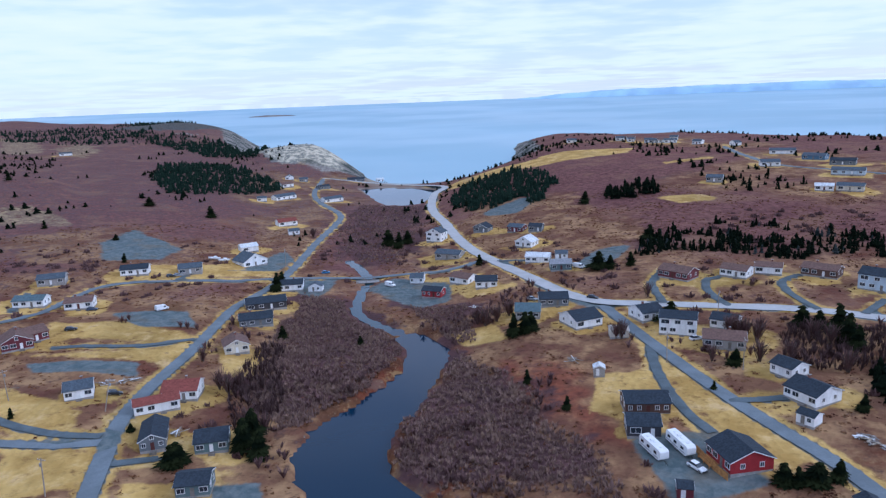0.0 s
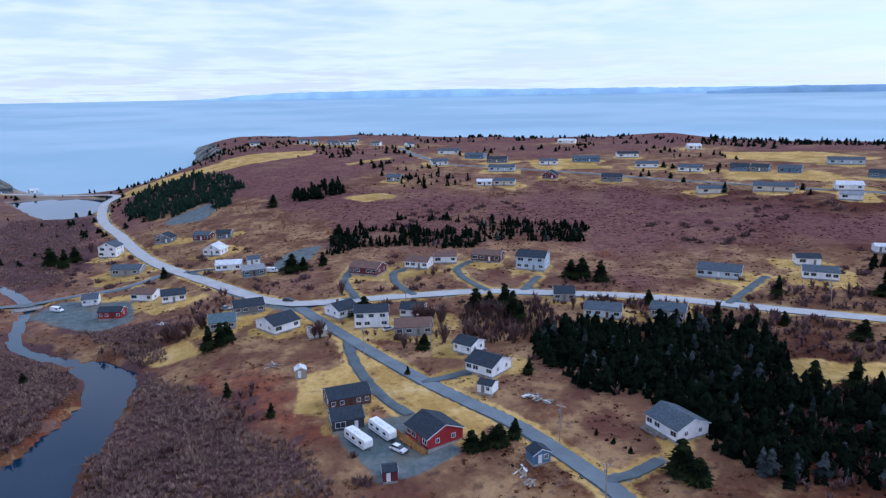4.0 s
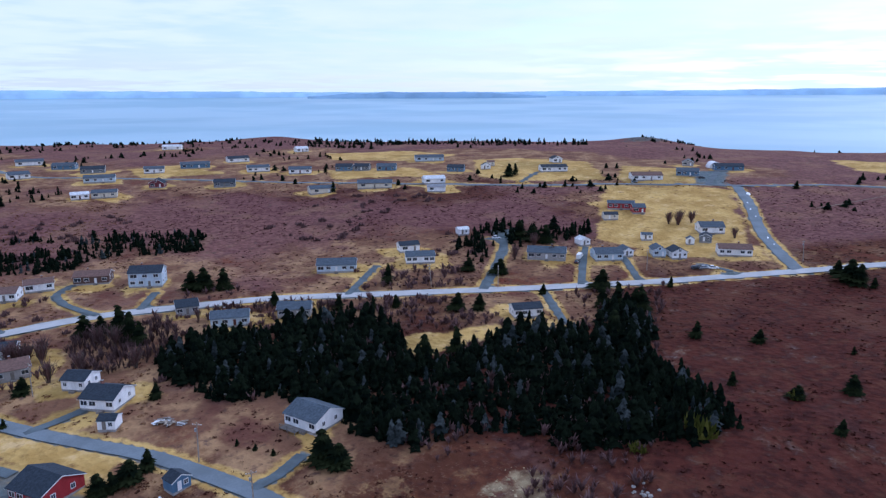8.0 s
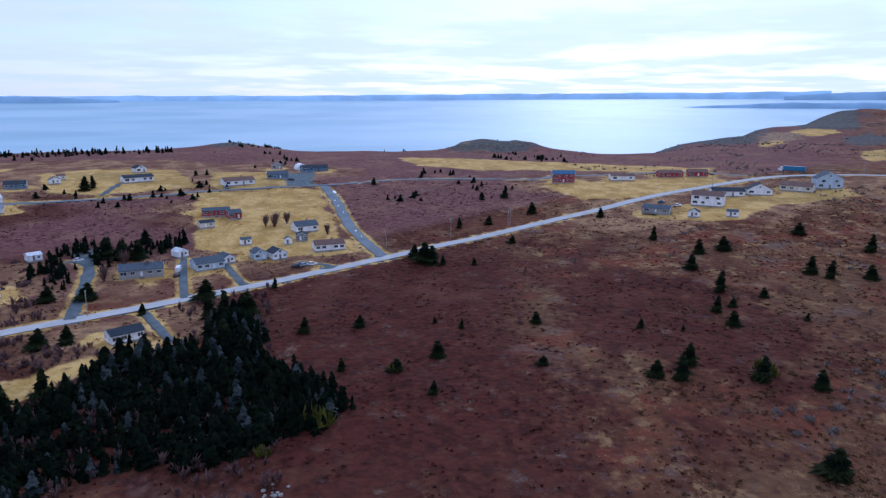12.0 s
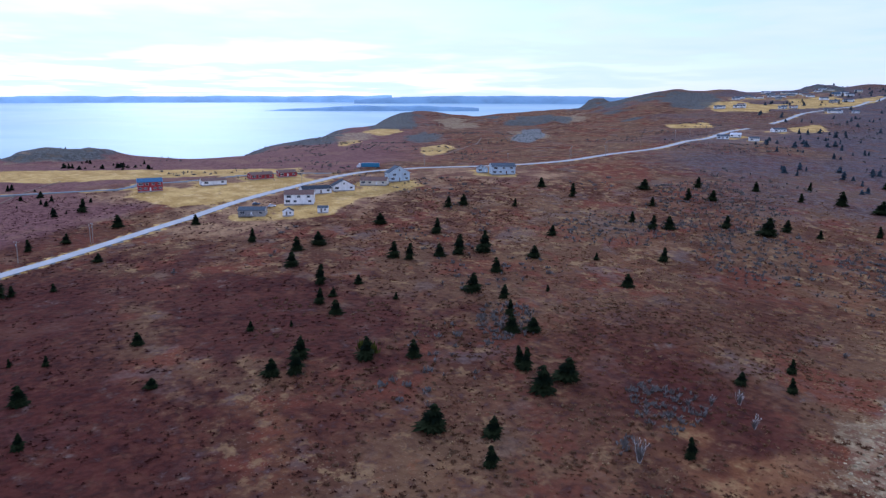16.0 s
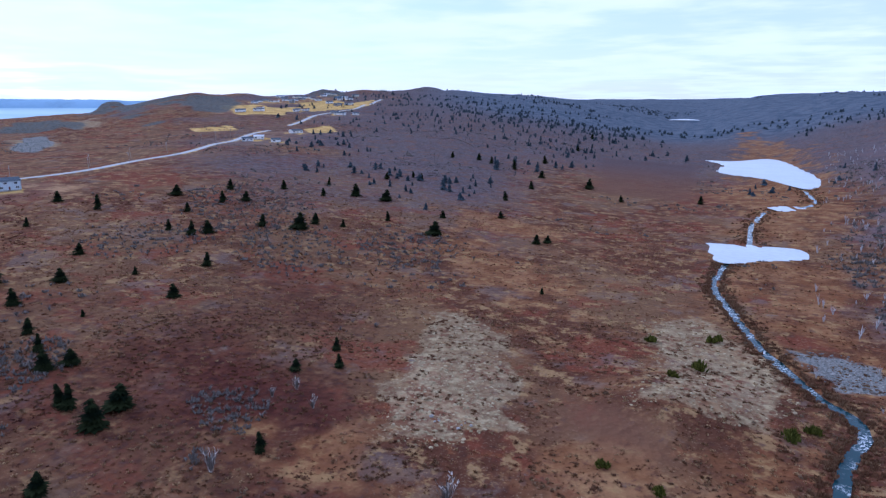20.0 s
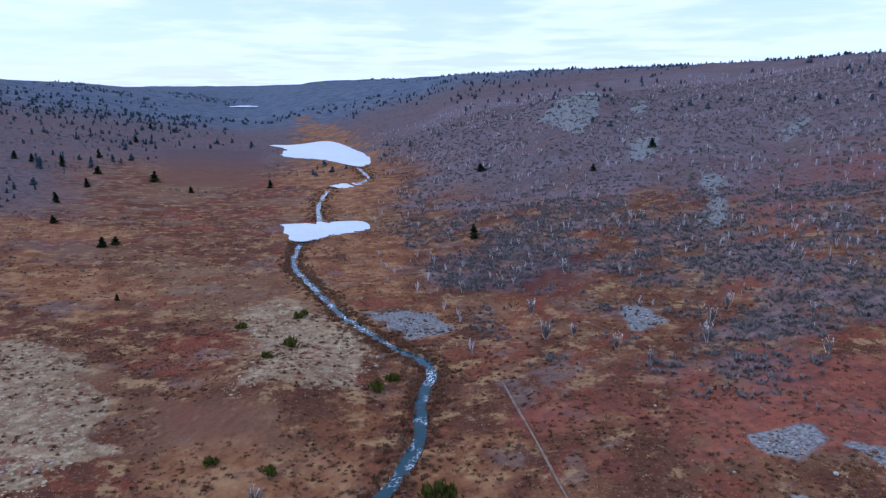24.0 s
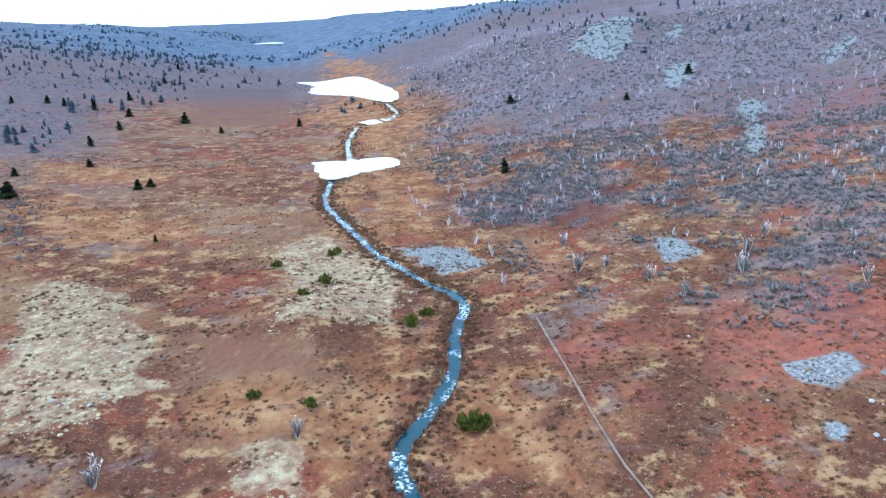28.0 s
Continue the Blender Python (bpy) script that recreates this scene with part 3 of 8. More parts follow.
# ---- ground, water and ways ----
ROADS, STREAMS, LAKES, WOODS, PATCHES, YARDS = [], [], [], [], [], []


def road(name, width, points):
    ROADS.append((name, width, curved(points, 6.0)))


def drive(name, width, points):
    ROADS.append(("drive", width, curved(points, 4.0)))


def stream(name, width, points):
    STREAMS.append((name, width, curved(points, 4.0)))


def lake(name, level, points):
    LAKES.append((name, level, [tuple(p) for p in curved(points + points[:1], 5.0)[:-1]]))


def wood(name, points):
    WOODS.append((name, points))


def patch(kind, points):
    PATCHES.append((kind, points))
road("main", 6.8, [(-127, 749), (-98, 758), (-54, 741), (2, 677), (-6, 625), (-7.2, 537.4), (2.2, 465.5), (7.9, 415.4), (15.7, 371.1), (26.5, 334.3), (38.3, 297.1), (48.4, 269.9), (58.8, 255.7), (76.0, 248.1), (103.5, 238.7), (125.7, 230.3), (151.8, 212.4), (179.9, 191.4), (213.3, 150.9), (252, 104.4), (275.5, 74.2), (306.0, 36.0), (324.5, 10.8), (339.8, -14.6), (360.5, -46.5), (381.0, -81.0), (410.5, -120.5), (440, -166), (458, -199), (467, -227), (461, -262), (438, -315), (429, -381), (440, -448), (438, -504), (468, -594), (500, -678), (520, -755)])
road("ridge", 7, [(543, -836), (573, -932), (617, -1069), (632, -1203), (685, -1381), (711, -1477)])
road("east", 5, [(270, 664), (249, 568), (248, 506), (278, 454), (319, 373), (349, 294), (380, 230), (411.9, 172.5), (424.7, 154.4), (453.9, 86.3), (485.7, 35.3), (489.2, -17.4), (480.9, -62.3), (493.3, -73.0), (492.2, -105.6), (504, -143), (503, -174), (475, -203)])
road("link", 5.6, [(452.6, 82.3), (416.9, 68.7), (378.6, 57.4), (349.8, 47.0), (310.8, 29.4)])
road("west", 4.7, [(-81.3, 139.3), (-86.4, 159.8), (-90.6, 179.0), (-91.5, 202.6), (-89.6, 232.9), (-89.5, 265.4), (-89.0, 287.4), (-82.2, 320.2), (-79.1, 360.9), (-78.3, 424.1), (-76.0, 485.6), (-78, 530), (-101, 584), (-118, 648), (-125, 743)])
road("cross", 3.8, [(-175.9, 257.4), (-162.9, 269.3), (-160.0, 290.6), (-155.2, 309.0), (-139.2, 316.9), (-99.8, 326.5), (-80.2, 335.5), (-52.4, 336.8), (-38.2, 335.8), (-18.6, 338.9), (1.3, 337.1), (18.7, 343.8)])
road("lane", 3.6, [(-120.2, 165.7), (-100.6, 164.2), (-90.2, 165.4)])
road("near", 4.5, [(59.2, 251.5), (63.2, 224.2), (68.1, 193.6), (73.6, 166.6), (79.1, 148.4), (83.6, 133.0), (86.2, 113.7), (86.8, 105.6), (86.7, 92.5), (86.0, 85.8)])
drive("a", 2.9, [(64.0, 207.7), (60.6, 190.7), (59.3, 171.9), (60.5, 158.7), (62.4, 151.9)])
drive("b", 2.9, [(-92.4, 244.1), (-108.5, 235.7), (-127.5, 233.9), (-138.1, 231.5)])
drive("c", 2.9, [(-91.3, 168.9), (-103.4, 169.5), (-116.3, 173.9), (-127.1, 179.2)])
drive("d", 2.9, [(-83.7, 155.4), (-72.9, 159.1)])
drive("e", 2.9, [(81.0, 247.0), (83.7, 271.1), (93.7, 287.2)])
drive("f", 2.9, [(102.5, 235.5), (100.8, 255.5), (105.8, 270.9), (111.8, 273.0)])
drive("g", 2.9, [(128.6, 229.2), (128.1, 249.9), (132.7, 263.2), (142.5, 269.0)])
drive("h", 2.9, [(140.6, 222.6), (155.6, 235.0)])
drive("i", 2.9, [(195.6, 172.9), (220.7, 182.5), (231.0, 186.3)])
drive("j", 4, [(230.1, 132.1), (266.4, 145.1), (292.0, 156.8), (292.2, 165.8)])
drive("k", 2.9, [(255.7, 101.5), (291.7, 115.1), (305.4, 119.9)])
drive("l", 2.9, [(273.5, 84.1), (293.1, 95.6), (300.8, 100.4)])
drive("m", 4, [(449.0, 98.3), (500, 104)])
drive("n", 2.9, [(241.5, 111.5), (229.8, 102.7), (212.1, 89.5)])
drive("o", 2.9, [(86.8, 105.6), (93.6, 104.4), (102.4, 105.5)])
drive("p", 2.9, [(72.4, 167.4), (79.3, 166.5), (87.4, 166.6)])
drive("q", 2.9, [(299.3, 53.1), (304.2, 66.9)])
drive("r", 2.9, [(-127.2, 320.0), (-125.3, 329.9)])
drive("s", 2.9, [(26.8, 337.8), (44.8, 325.8), (58.7, 312.7)])
drive("t", 2.9, [(403, 204), (439, 209)])
drive("u", 2.9, [(-175.5, 271.6), (-182.0, 295.1)])
stream("brook", 3.2, [(-15.2, -103.2), (-13.0, -108.4), (-12.2, -113.7), (-11.6, -119.6), (-14.0, -125.2), (-19.4, -132.1), (-25.3, -141.1), (-30.3, -151.6), (-34.0, -166.3), (-37.5, -178.0), (-42.0, -186.6), (-40.7, -198.7), (-35.0, -208.2), (-28.5, -226.3), (-21.7, -243.4), (-17.9, -262.2), (-12.6, -288.8), (-6.8, -322.7), (-10.1, -356.7), (-14.2, -377.5)])
stream("upper", 3.4, [(-25.9, -419.6), (-28.6, -479.1), (-42.0, -548.3), (-56, -562), (-77, -586), (-79, -641), (-76, -687)])
stream("river", 4.8, [(-53.9, 382.7), (-42.4, 355.2), (-37.5, 334.4), (-38.9, 308.3), (-37.9, 283.9), (-30.6, 269.7), (-19.4, 255.9)])
lake("pond", 1.6, [(-19.7, 259.4), (-9.6, 252.6), (1.9, 232.8), (-0.8, 212.9), (-7.0, 192.6), (-9.6, 183.2), (-13.9, 177.0), (-14.4, 162.8), (-14.9, 155.0), (-7.8, 144.8), (-3.2, 136.4), (-0.4, 126.8), (-21.2, 127.0), (-32.3, 140.5), (-36.9, 149.1), (-40.4, 162.9), (-38.1, 174.9), (-31.6, 185.9), (-24.7, 198.2), (-15.8, 215.1), (-15.6, 234.8), (-22.2, 251.4)])
lake("lagoon", 1.2, [(-83, 711), (-46, 709), (-8, 686), (-6, 652), (-17, 588), (-43, 583), (-61, 625)])
lake("lower", 12.5, [(-1.3, -422.9), (-23.4, -421.9), (-49.8, -420.7), (-52.1, -396.1), (-33.5, -382.8), (-13.8, -371.1), (-6.4, -384.2)])
lake("mid", 16.3, [(-46, -564), (-60, -578), (-78, -591), (-71, -569), (-54, -548)])
lake("upper", 20.3, [(4, -989), (-34, -985), (-84, -1040), (-103, -851), (-102, -736), (-81, -670), (-53, -749), (-13, -805), (-18, -909)])
lake("far", 50.4, [(129, -2278), (83, -2482), (35, -2330), (44, -2246)])
wood("dark", [(108.8, 169.2), (107.7, 146.3), (118.6, 127.4), (118.2, 107.7), (115.2, 90.9), (119.3, 86.5), (130.3, 76.8), (138.0, 62.6), (137.7, 51.8), (147.8, 41.3), (164.7, 27.0), (180.4, 32.9), (187.6, 41.9), (196.0, 54.9), (216.6, 61.8), (236.0, 77.0), (224.7, 82.2), (205.0, 77.0), (202.2, 91.9), (194.6, 100.3), (174.8, 101.8), (160.0, 104.3), (154.2, 113.0), (172.7, 135.1), (181.0, 156.0), (154.7, 168.2), (141.5, 176.3), (133.7, 182.4), (117.9, 179.9)])
wood("band", [(87.1, 317.4), (118.8, 352.5), (154.3, 348.3), (206.4, 306.5), (220.2, 285.5), (201.8, 271.1), (184.9, 275.4), (164.5, 282.5), (131.2, 299.2), (106.4, 312.4), (82.7, 296.5)])
wood("shore", [(10.0, 583.6), (24.5, 640.1), (45.3, 639.7), (69.8, 624.2), (88.8, 580.9), (90.6, 530.6), (73.8, 486.8), (62.0, 462.0), (56.0, 496.8), (32.8, 481.5), (17.7, 494.1), (8.8, 539.1)])
wood("knot", [(105.2, 445.6), (115.3, 470.5), (150.0, 476.3), (134.8, 432.1), (115.9, 432.0)])
wood("hood", [(-894.8, 1448.5), (-792.3, 1518.1), (-572.3, 1315.1), (-419.2, 1099.7), (-440.4, 1064.0), (-571.0, 1086.1), (-706.4, 1139.0)])
wood("cape", [(-700, 1600), (-620, 1720), (-520, 1640), (-560, 1480), (-640, 1400)])
wood("ridge", [(-309.7, 780.8), (-285.3, 801.7), (-255.5, 793.6), (-196.4, 724.5), (-168.0, 700.0), (-151.0, 651.9), (-161.4, 610.5), (-189.2, 577.5), (-222.2, 567.4), (-262.5, 640.5)])
wood("head", [(-560, 1190), (-435.3, 1131.8), (-340, 1130), (-270, 1030), (-222, 930), (-216.7, 838.0), (-289.0, 873.5), (-396.2, 1040), (-427.1, 1069.1)])
wood("plateau", [(179, 469), (219, 477), (232, 436), (202, 411), (174.4, 421.9)])
wood("crest", [(587, 556), (655, 447), (719, 285), (658, 261), (572, 391), (538, 510)])
wood("up", [(380, -1185), (252, -1398), (123, -1311), (18, -1112), (29, -842), (94, -775), (128, -665), (170, -622), (209, -622)])
wood("yards", [(270.1, 172.2), (312.4, 171.3), (333.0, 130.0), (312.0, 121.5), (295.7, 146.6), (271.9, 146.0), (254.6, 150.6)])
GREY_PATCHES = [
    [(180.8, -124.1), (191.6, -140.0), (181.2, -149.6), (160.9, -136.3), (161.9, -120.3)],
    [(119.6, -131.4), (122.9, -143.1), (113.2, -151.3), (100.5, -140.2), (102.9, -126.9)],
    [(103.4, -107.5), (106.2, -118.1), (99.9, -120.3), (92.4, -108.8), (97.8, -103.5)],
    [(201.1, -254.9), (231.6, -322.4), (199.8, -339.9), (150.5, -277.2), (156.1, -238.9)],
    [(266.4, -227.3), (274.5, -285.0), (239.4, -292.7), (216.0, -248.0), (234.5, -217.5)],
    [(162.5, -303.3), (167.7, -338.4), (138.0, -359.7), (114.6, -329.2), (110.8, -286.9), (137.6, -275.6)],
    [(317.4, -364.1), (304.8, -420.8), (220.7, -368.3), (200.2, -316.9), (232.3, -284.1)],
]
GROVES = [
    [(98, 186), (106.5, 206.9), (118, 217), (140, 208), (132, 184), (112, 178)],
    [(-66, 238), (-57, 240), (-48.6, 186.8), (-58.3, 172.4), (-66, 196)],
    [(152, 196), (160, 200), (188, 168), (180, 160), (164, 184)],
]
patch("field", [(-151.5, 258.4), (-122.4, 258.9), (-98.6, 252.9), (-92.8, 245.4), (-110.0, 239.4), (-130.8, 240.5), (-141.3, 237.5)])
patch("field", [(-147.6, 224.3), (-124.9, 228.5), (-105.7, 233.6), (-91.8, 240.6), (-91.3, 216.3), (-102.6, 221.3), (-121.8, 222.2)])
patch("field", [(-155.5, 343.6), (-85.3, 359.2), (-86.1, 337.1), (-131.4, 324.3)])
patch("field", [(64.8, 197.9), (67.4, 184.5), (74.5, 158.8), (79.8, 139.7), (71.7, 133.3), (67.2, 139.2), (63.7, 152.7), (60.7, 171.7)])
patch("field", [(43.5, 188.3), (58.2, 191.3), (57.2, 172.2), (44.8, 174.0), (35.7, 166.5)])
patch("field", [(414.7, 150.7), (440.5, 100.9), (381.6, 85.7), (341.0, 104.3), (318.9, 119.7), (351.4, 131.5)])
patch("field", [(420.4, 152.9), (444.3, 84.4), (337.4, 52.0), (314.5, 63.9), (318.2, 115.7)])
patch("turf", [(309, 504), (392, 458), (481, 406), (557, 338), (577, 244), (557, 130), (453.7, 104.3), (417.1, 174.8), (388, 234), (326, 381), (283, 462)])
patch("field", [(615, 48), (599, -62), (525, -198), (498, -184), (536.8, -13.9), (560.1, 25.7)])
patch("field", [(455.7, -59.8), (463.3, -91.6), (475, -169), (445, -191), (435.7, -154.7), (405.2, -100.8), (408.6, -77.2)])
patch("field", [(379.9, -124.8), (393.1, -157.9), (410, -228), (388, -231), (367.1, -171.9), (339.6, -143.1), (348.0, -114.4)])
patch("field", [(-135.4, 197.9), (-110.7, 186.5), (-101.9, 181.6), (-101.4, 171.4), (-121.0, 174.1)])
patch("field", [(-113.2, 161.3), (-90.3, 160.8), (-85.8, 145.9), (-93.5, 141.1), (-101.2, 141.3)])
patch("field", [(-80.6, 232.4), (-65.5, 239.3), (-57.1, 213.3), (-71.1, 210.1)])
patch("field", [(-75.8, 146.6), (-56.0, 149.8), (-47.9, 140.0), (-72.8, 139.7)])
patch("field", [(17, 686), (78, 681), (150, 684), (175, 653), (113, 632), (64, 650), (21, 631)])
patch("field", [(130.7, 421.1), (157.0, 417.6), (164.4, 401.9), (137.0, 398.6)])
patch("field", [(2.1, 245.1), (19.0, 246.5), (21.4, 227.8), (5.8, 231.9)])
patch("turf", [(95.7, 167.9), (110.0, 158.7), (115.9, 136.0), (117.3, 123.0), (102.5, 111.8), (90.8, 113.7), (94.3, 133.5), (91.0, 153.3)])
patch("rock", [(108.2, 66.3), (124.6, 64.7), (126.6, 57.4), (116.7, 52.8)])
patch("field", [(168.3, 131.0), (198.0, 108.1), (192.3, 102.8), (158.7, 113.1)])
patch("gravel", [(42.2, 152.8), (60.9, 152.3), (60.1, 137.1), (68.5, 131.6), (57.3, 127.4), (52.3, 126.2), (45.1, 128.6)])
patch("gravel", [(-191.8, 385.5), (-187, 419), (-147.0, 383.3), (-146.2, 356.4), (-175.1, 349.4)])
patch("gravel", [(-103.6, 350.4), (-93.7, 398.3), (-83.1, 378.1), (-86.4, 350.9), (-110.4, 344.1)])
patch("gravel", [(-39.1, 318.2), (-24.0, 334.5), (3.6, 314.4), (0.6, 284.4), (-11.4, 281.8), (-24.4, 297.3)])
patch("gravel", [(-56.5, 147.3), (-45.0, 148.3), (-41.6, 139.8), (-54.2, 140.0)])
patch("gravel", [(60.0, 310.6), (77.5, 330.7), (91.0, 330.0), (77.8, 308.3), (63.7, 301.4)])
patch("gravel", [(-74.5, 335.0), (-51.8, 332.5), (-57.5, 300.8), (-66.8, 309.7)])
patch("gravel", [(494, 119), (508, 97), (455.1, 92.1), (450.1, 104.2)])
patch("gravel", [(35.0, 290.4), (47.5, 264.9), (62.7, 253.9), (59.5, 245.0), (51.2, 250.2)])
patch("gravel", [(-134.0, 270.2), (-106.5, 275.9), (-95.5, 256.6), (-113.9, 254.1)])
patch("gravel", [(-140.0, 217.7), (-102.6, 221.3), (-99.6, 209.7), (-132.1, 210.2)])
patch("gravel", [(304.7, 171.5), (313.2, 156.7), (295.1, 153.9), (295.5, 163.4)])
patch("rock", [(19.6, -261.4), (-1.3, -265.5), (-25.8, -221.4), (-31.5, -199.3), (-14.0, -181.9), (-4.4, -177.6), (1.1, -187.9), (11.8, -175.6), (17.0, -181.3), (9.3, -219.9)])
patch("scree", [(-28.5, -247.7), (-46.6, -247.1), (-56.7, -218.9), (-40.3, -216.0)])
patch("rock", [(80.7, -195.1), (53.1, -187.9), (42.1, -160.4), (52.2, -145.8), (64.4, -144.2)])
patch("rock", [(22.8, -120.2), (18.2, -129.6), (11.6, -132.7), (7.1, -127.1), (5.2, -117.7), (7.3, -110.8), (20.4, -113.1)])
patch("scree", [(-117.7, -217.2), (-121.3, -195.4), (-108.4, -192.4)])
patch("scree", [(-116.9, -110.5), (-122.4, -105.9), (-117.5, -101.0)])
patch("rock", [(94.9, -228.3), (70.6, -238.0), (45.4, -165.0), (46.3, -148.2), (69.3, -139.7), (79.3, -171.6), (81.9, -204.3)])
patch("rock", [(-313, 480), (-270, 479), (-230, 427), (-287, 438)])
patch("rock", [(-768, 1241), (-701, 1225), (-559, 1001), (-540, 867)])
patch("rock", [(-605, 1118), (-506, 1059), (-441, 876), (-505, 928)])
patch("rock", [(838, -643), (817, -672), (633, -543), (644, -503)])
patch("rock", [(1665, -65), (1560, -133), (1328, -176), (691, -26)])
patch("rock", [(3330, -1667), (1442, -791), (1018, -590), (1040, -521)])
patch("rock", [(1472, -13), (717, -73), (690, -60), (689, -1)])
patch("rock", [(113.4, 146.5), (115.0, 143.8), (112.9, 140.9), (111.2, 143.8)])
patch("orange", [(-23.9, -386.1), (-65.2, -368.8), (-63.9, -245.4), (-51.2, -212.7), (-35.0, -230.1), (-23.4, -267.9), (-14.6, -339.1)])
patch("orange", [(-1.4, -176.2), (-28.1, -171.8), (-22.7, -143.1), (-9.5, -122.5), (0.3, -111.2), (6.0, -126.9)])
patch("orange", [(-60, -1464), (-114, -1085), (-94, -570), (-57.9, -424.1), (-18.7, -446.6), (-22, -645)])
patch("orange", [(94.1, -131.6), (81.3, -148.0), (71.1, -134.4), (74.5, -119.7), (89.6, -112.3)])
patch("orange", [(-22.3, -140.7), (-51.5, -145.6), (-40.7, -96.9), (-18.8, -105.7)])
patch("alder", [(-64.2, 309.7), (-36.2, 290.3), (-19.9, 264.3), (-16.1, 232.2), (-25.2, 203.4), (-37.4, 181.7), (-45.5, 175.2), (-60.5, 197.1), (-64.8, 236.4)])
patch("alder", [(1.8, 228.5), (18.6, 200.8), (28.8, 160.5), (36.9, 147.5), (35.0, 130.1), (-2.6, 138.0), (-13.5, 154.4), (-14.7, 175.4), (-2.3, 200.3)])
patch("alder", [(-72.8, 485.3), (-67, 585), (-14.2, 560.5), (-15.3, 429.5), (-25.5, 359.0), (-57.9, 377.2)])
patch("alder", [(-34.7, 327.9), (-11.1, 269.8), (2.0, 239.4), (10.0, 234.5), (9.8, 274.1), (-21.3, 288.0)])
patch("smooth", [(32.7, -183.6), (3.3, -171.6), (2.6, -156.0), (30.4, -162.5)])
patch("smooth", [(125, -895), (10, -925), (9.7, -584.5), (87, -591)])
drive("gully", 0.6, [(-58.8, -172.3), (-57.6, -160.0), (-57.0, -152.8), (-55.7, -137.7), (-54.5, -126.3), (-53.5, -113.5), (-53.0, -103.4), (-53.4, -96.6), (-54.2, -86.0)])
drive("track", 1.3, [(553.1, -348.7), (579.8, -379.3), (612.1, -413.1), (644.1, -446.0), (692.9, -489.8)])
drive("trod", 1.1, [(420.2, 35.7), (441.2, 20.9), (463.7, 6.0), (509.3, -15.2), (540.0, -31.8)])
patch("rock", [(-354, 1416), (-236, 1421), (-144, 1034), (-107, 960), (-117, 808), (-154, 800), (-195, 812)])
patch("scree", [(-255.0, -646.5), (-300.6, -704.4), (-394.4, -845.4), (-379.7, -765.5), (-309.4, -630.5), (-255.2, -554.9), (-255.0, -589.8)])
patch("scree", [(-242.3, -361.0), (-264.3, -377.5), (-248.4, -346.7), (-221.6, -302.0), (-198.4, -279.3), (-204.8, -298.8), (-227.5, -327.5)])
patch("scree", [(-234.4, -426.8), (-265.1, -482.0), (-287.5, -501.6), (-291.4, -491.7), (-268.0, -450.0)])
patch("scree", [(-336.0, -620.1), (-370.7, -658.8), (-352.7, -616.7), (-322.7, -586.6)])
patch("scree", [(-349.0, -430.2), (-402.4, -465.2), (-391.8, -446.6), (-331.7, -399.8)])
patch("scree", [(-101.1, -121.2), (-110.6, -120.1), (-109.0, -113.8), (-103.6, -111.5), (-100.0, -117.7)])
patch("scree", [(-91.1, -100.9), (-95.8, -102.0), (-97.3, -98.8), (-92.6, -94.2), (-90.1, -97.2)])
patch("scree", [(-99.7, -90.5), (-102.7, -88.8), (-99.6, -85.8), (-97.2, -88.0)])
patch("orange", [(-11.4, -159.5), (-21.6, -169.8), (-33.2, -181.5), (-24.2, -150.8), (-15.3, -130.5), (-8.2, -131.2), (-8.4, -144.8)])
patch("gravel", [(25.9, 466.9), (36.7, 480.6), (58.4, 494.4), (67.3, 492.8), (54.4, 456.4), (48.3, 443.4), (34.6, 456.2)])
patch("field", [(7.5, 680.3), (47.6, 668.4), (81.6, 676.8), (120.7, 708.5), (192.7, 687.2), (176.3, 658.9), (99.3, 630.9), (70.6, 641.5), (46.8, 657.8), (11.4, 639.0)])
patch("rust", [(178.5, 678.3), (229.3, 671.5), (210.8, 617.3), (161.8, 595.6)])
patch("field", [(175.9, 555.2), (225.8, 578.4), (220.9, 562.4), (175.5, 542.1)])
patch("scree", [(-212, 850), (-205, 915), (-160, 915), (-152, 830), (-166, 795), (-190, 798)])
patch("bluff", [(-640, 1380), (-560, 1600), (-470, 1640), (-440, 1500), (-480, 1300)])
patch("scree", [(-520, 1560), (-500, 1640), (-450, 1640), (-440, 1560)])
patch("orange", [(92.5, -126.3), (90.7, -136.8), (82.4, -148.2), (72.4, -139.9), (73.0, -125.1), (85.3, -119.5)])
patch("orange", [(130.0, -346.9), (107.5, -344.9), (55.4, -298.5), (48.9, -263.3), (75.4, -271.9), (117.4, -304.7)])
patch("orange", [(164.2, -429.8), (127.1, -434.0), (78.3, -421.6), (69.9, -376.3), (119.1, -382.8)])
patch("orange", [(33.5, -150.4), (15.3, -165.0), (5.1, -160.3), (6.2, -136.9), (15.6, -134.0), (25.9, -145.6)])
patch("rust", [(-263.7, -372.1), (-297.6, -376.4), (-300.3, -341.4), (-271.3, -306.4), (-230.8, -275.9), (-214.0, -284.0)])
patch("rust", [(-68.1, -164.8), (-84.1, -150.1), (-68.7, -126.2), (-60.0, -139.2), (-54.0, -150.5)])
patch("rust", [(-105.1, -163.2), (-144.5, -161.8), (-156.3, -140.3), (-125.7, -109.3), (-98.4, -123.3), (-91.1, -139.9)])
patch("rust", [(-257, -354), (-307, -354), (-346, -335), (-289.6, -276.7), (-233.7, -291.5), (-225.4, -306.0)])
patch("rust", [(12.0, 225.0), (30.0, 205.0), (44.0, 172.0), (45.0, 148.0), (36.0, 138.0), (27.0, 160.0), (16.0, 190.0)])
patch("redheath", [(-58.1, -330.9), (-125.3, -280.3), (-118.7, -238.3), (-63.4, -261.1)])
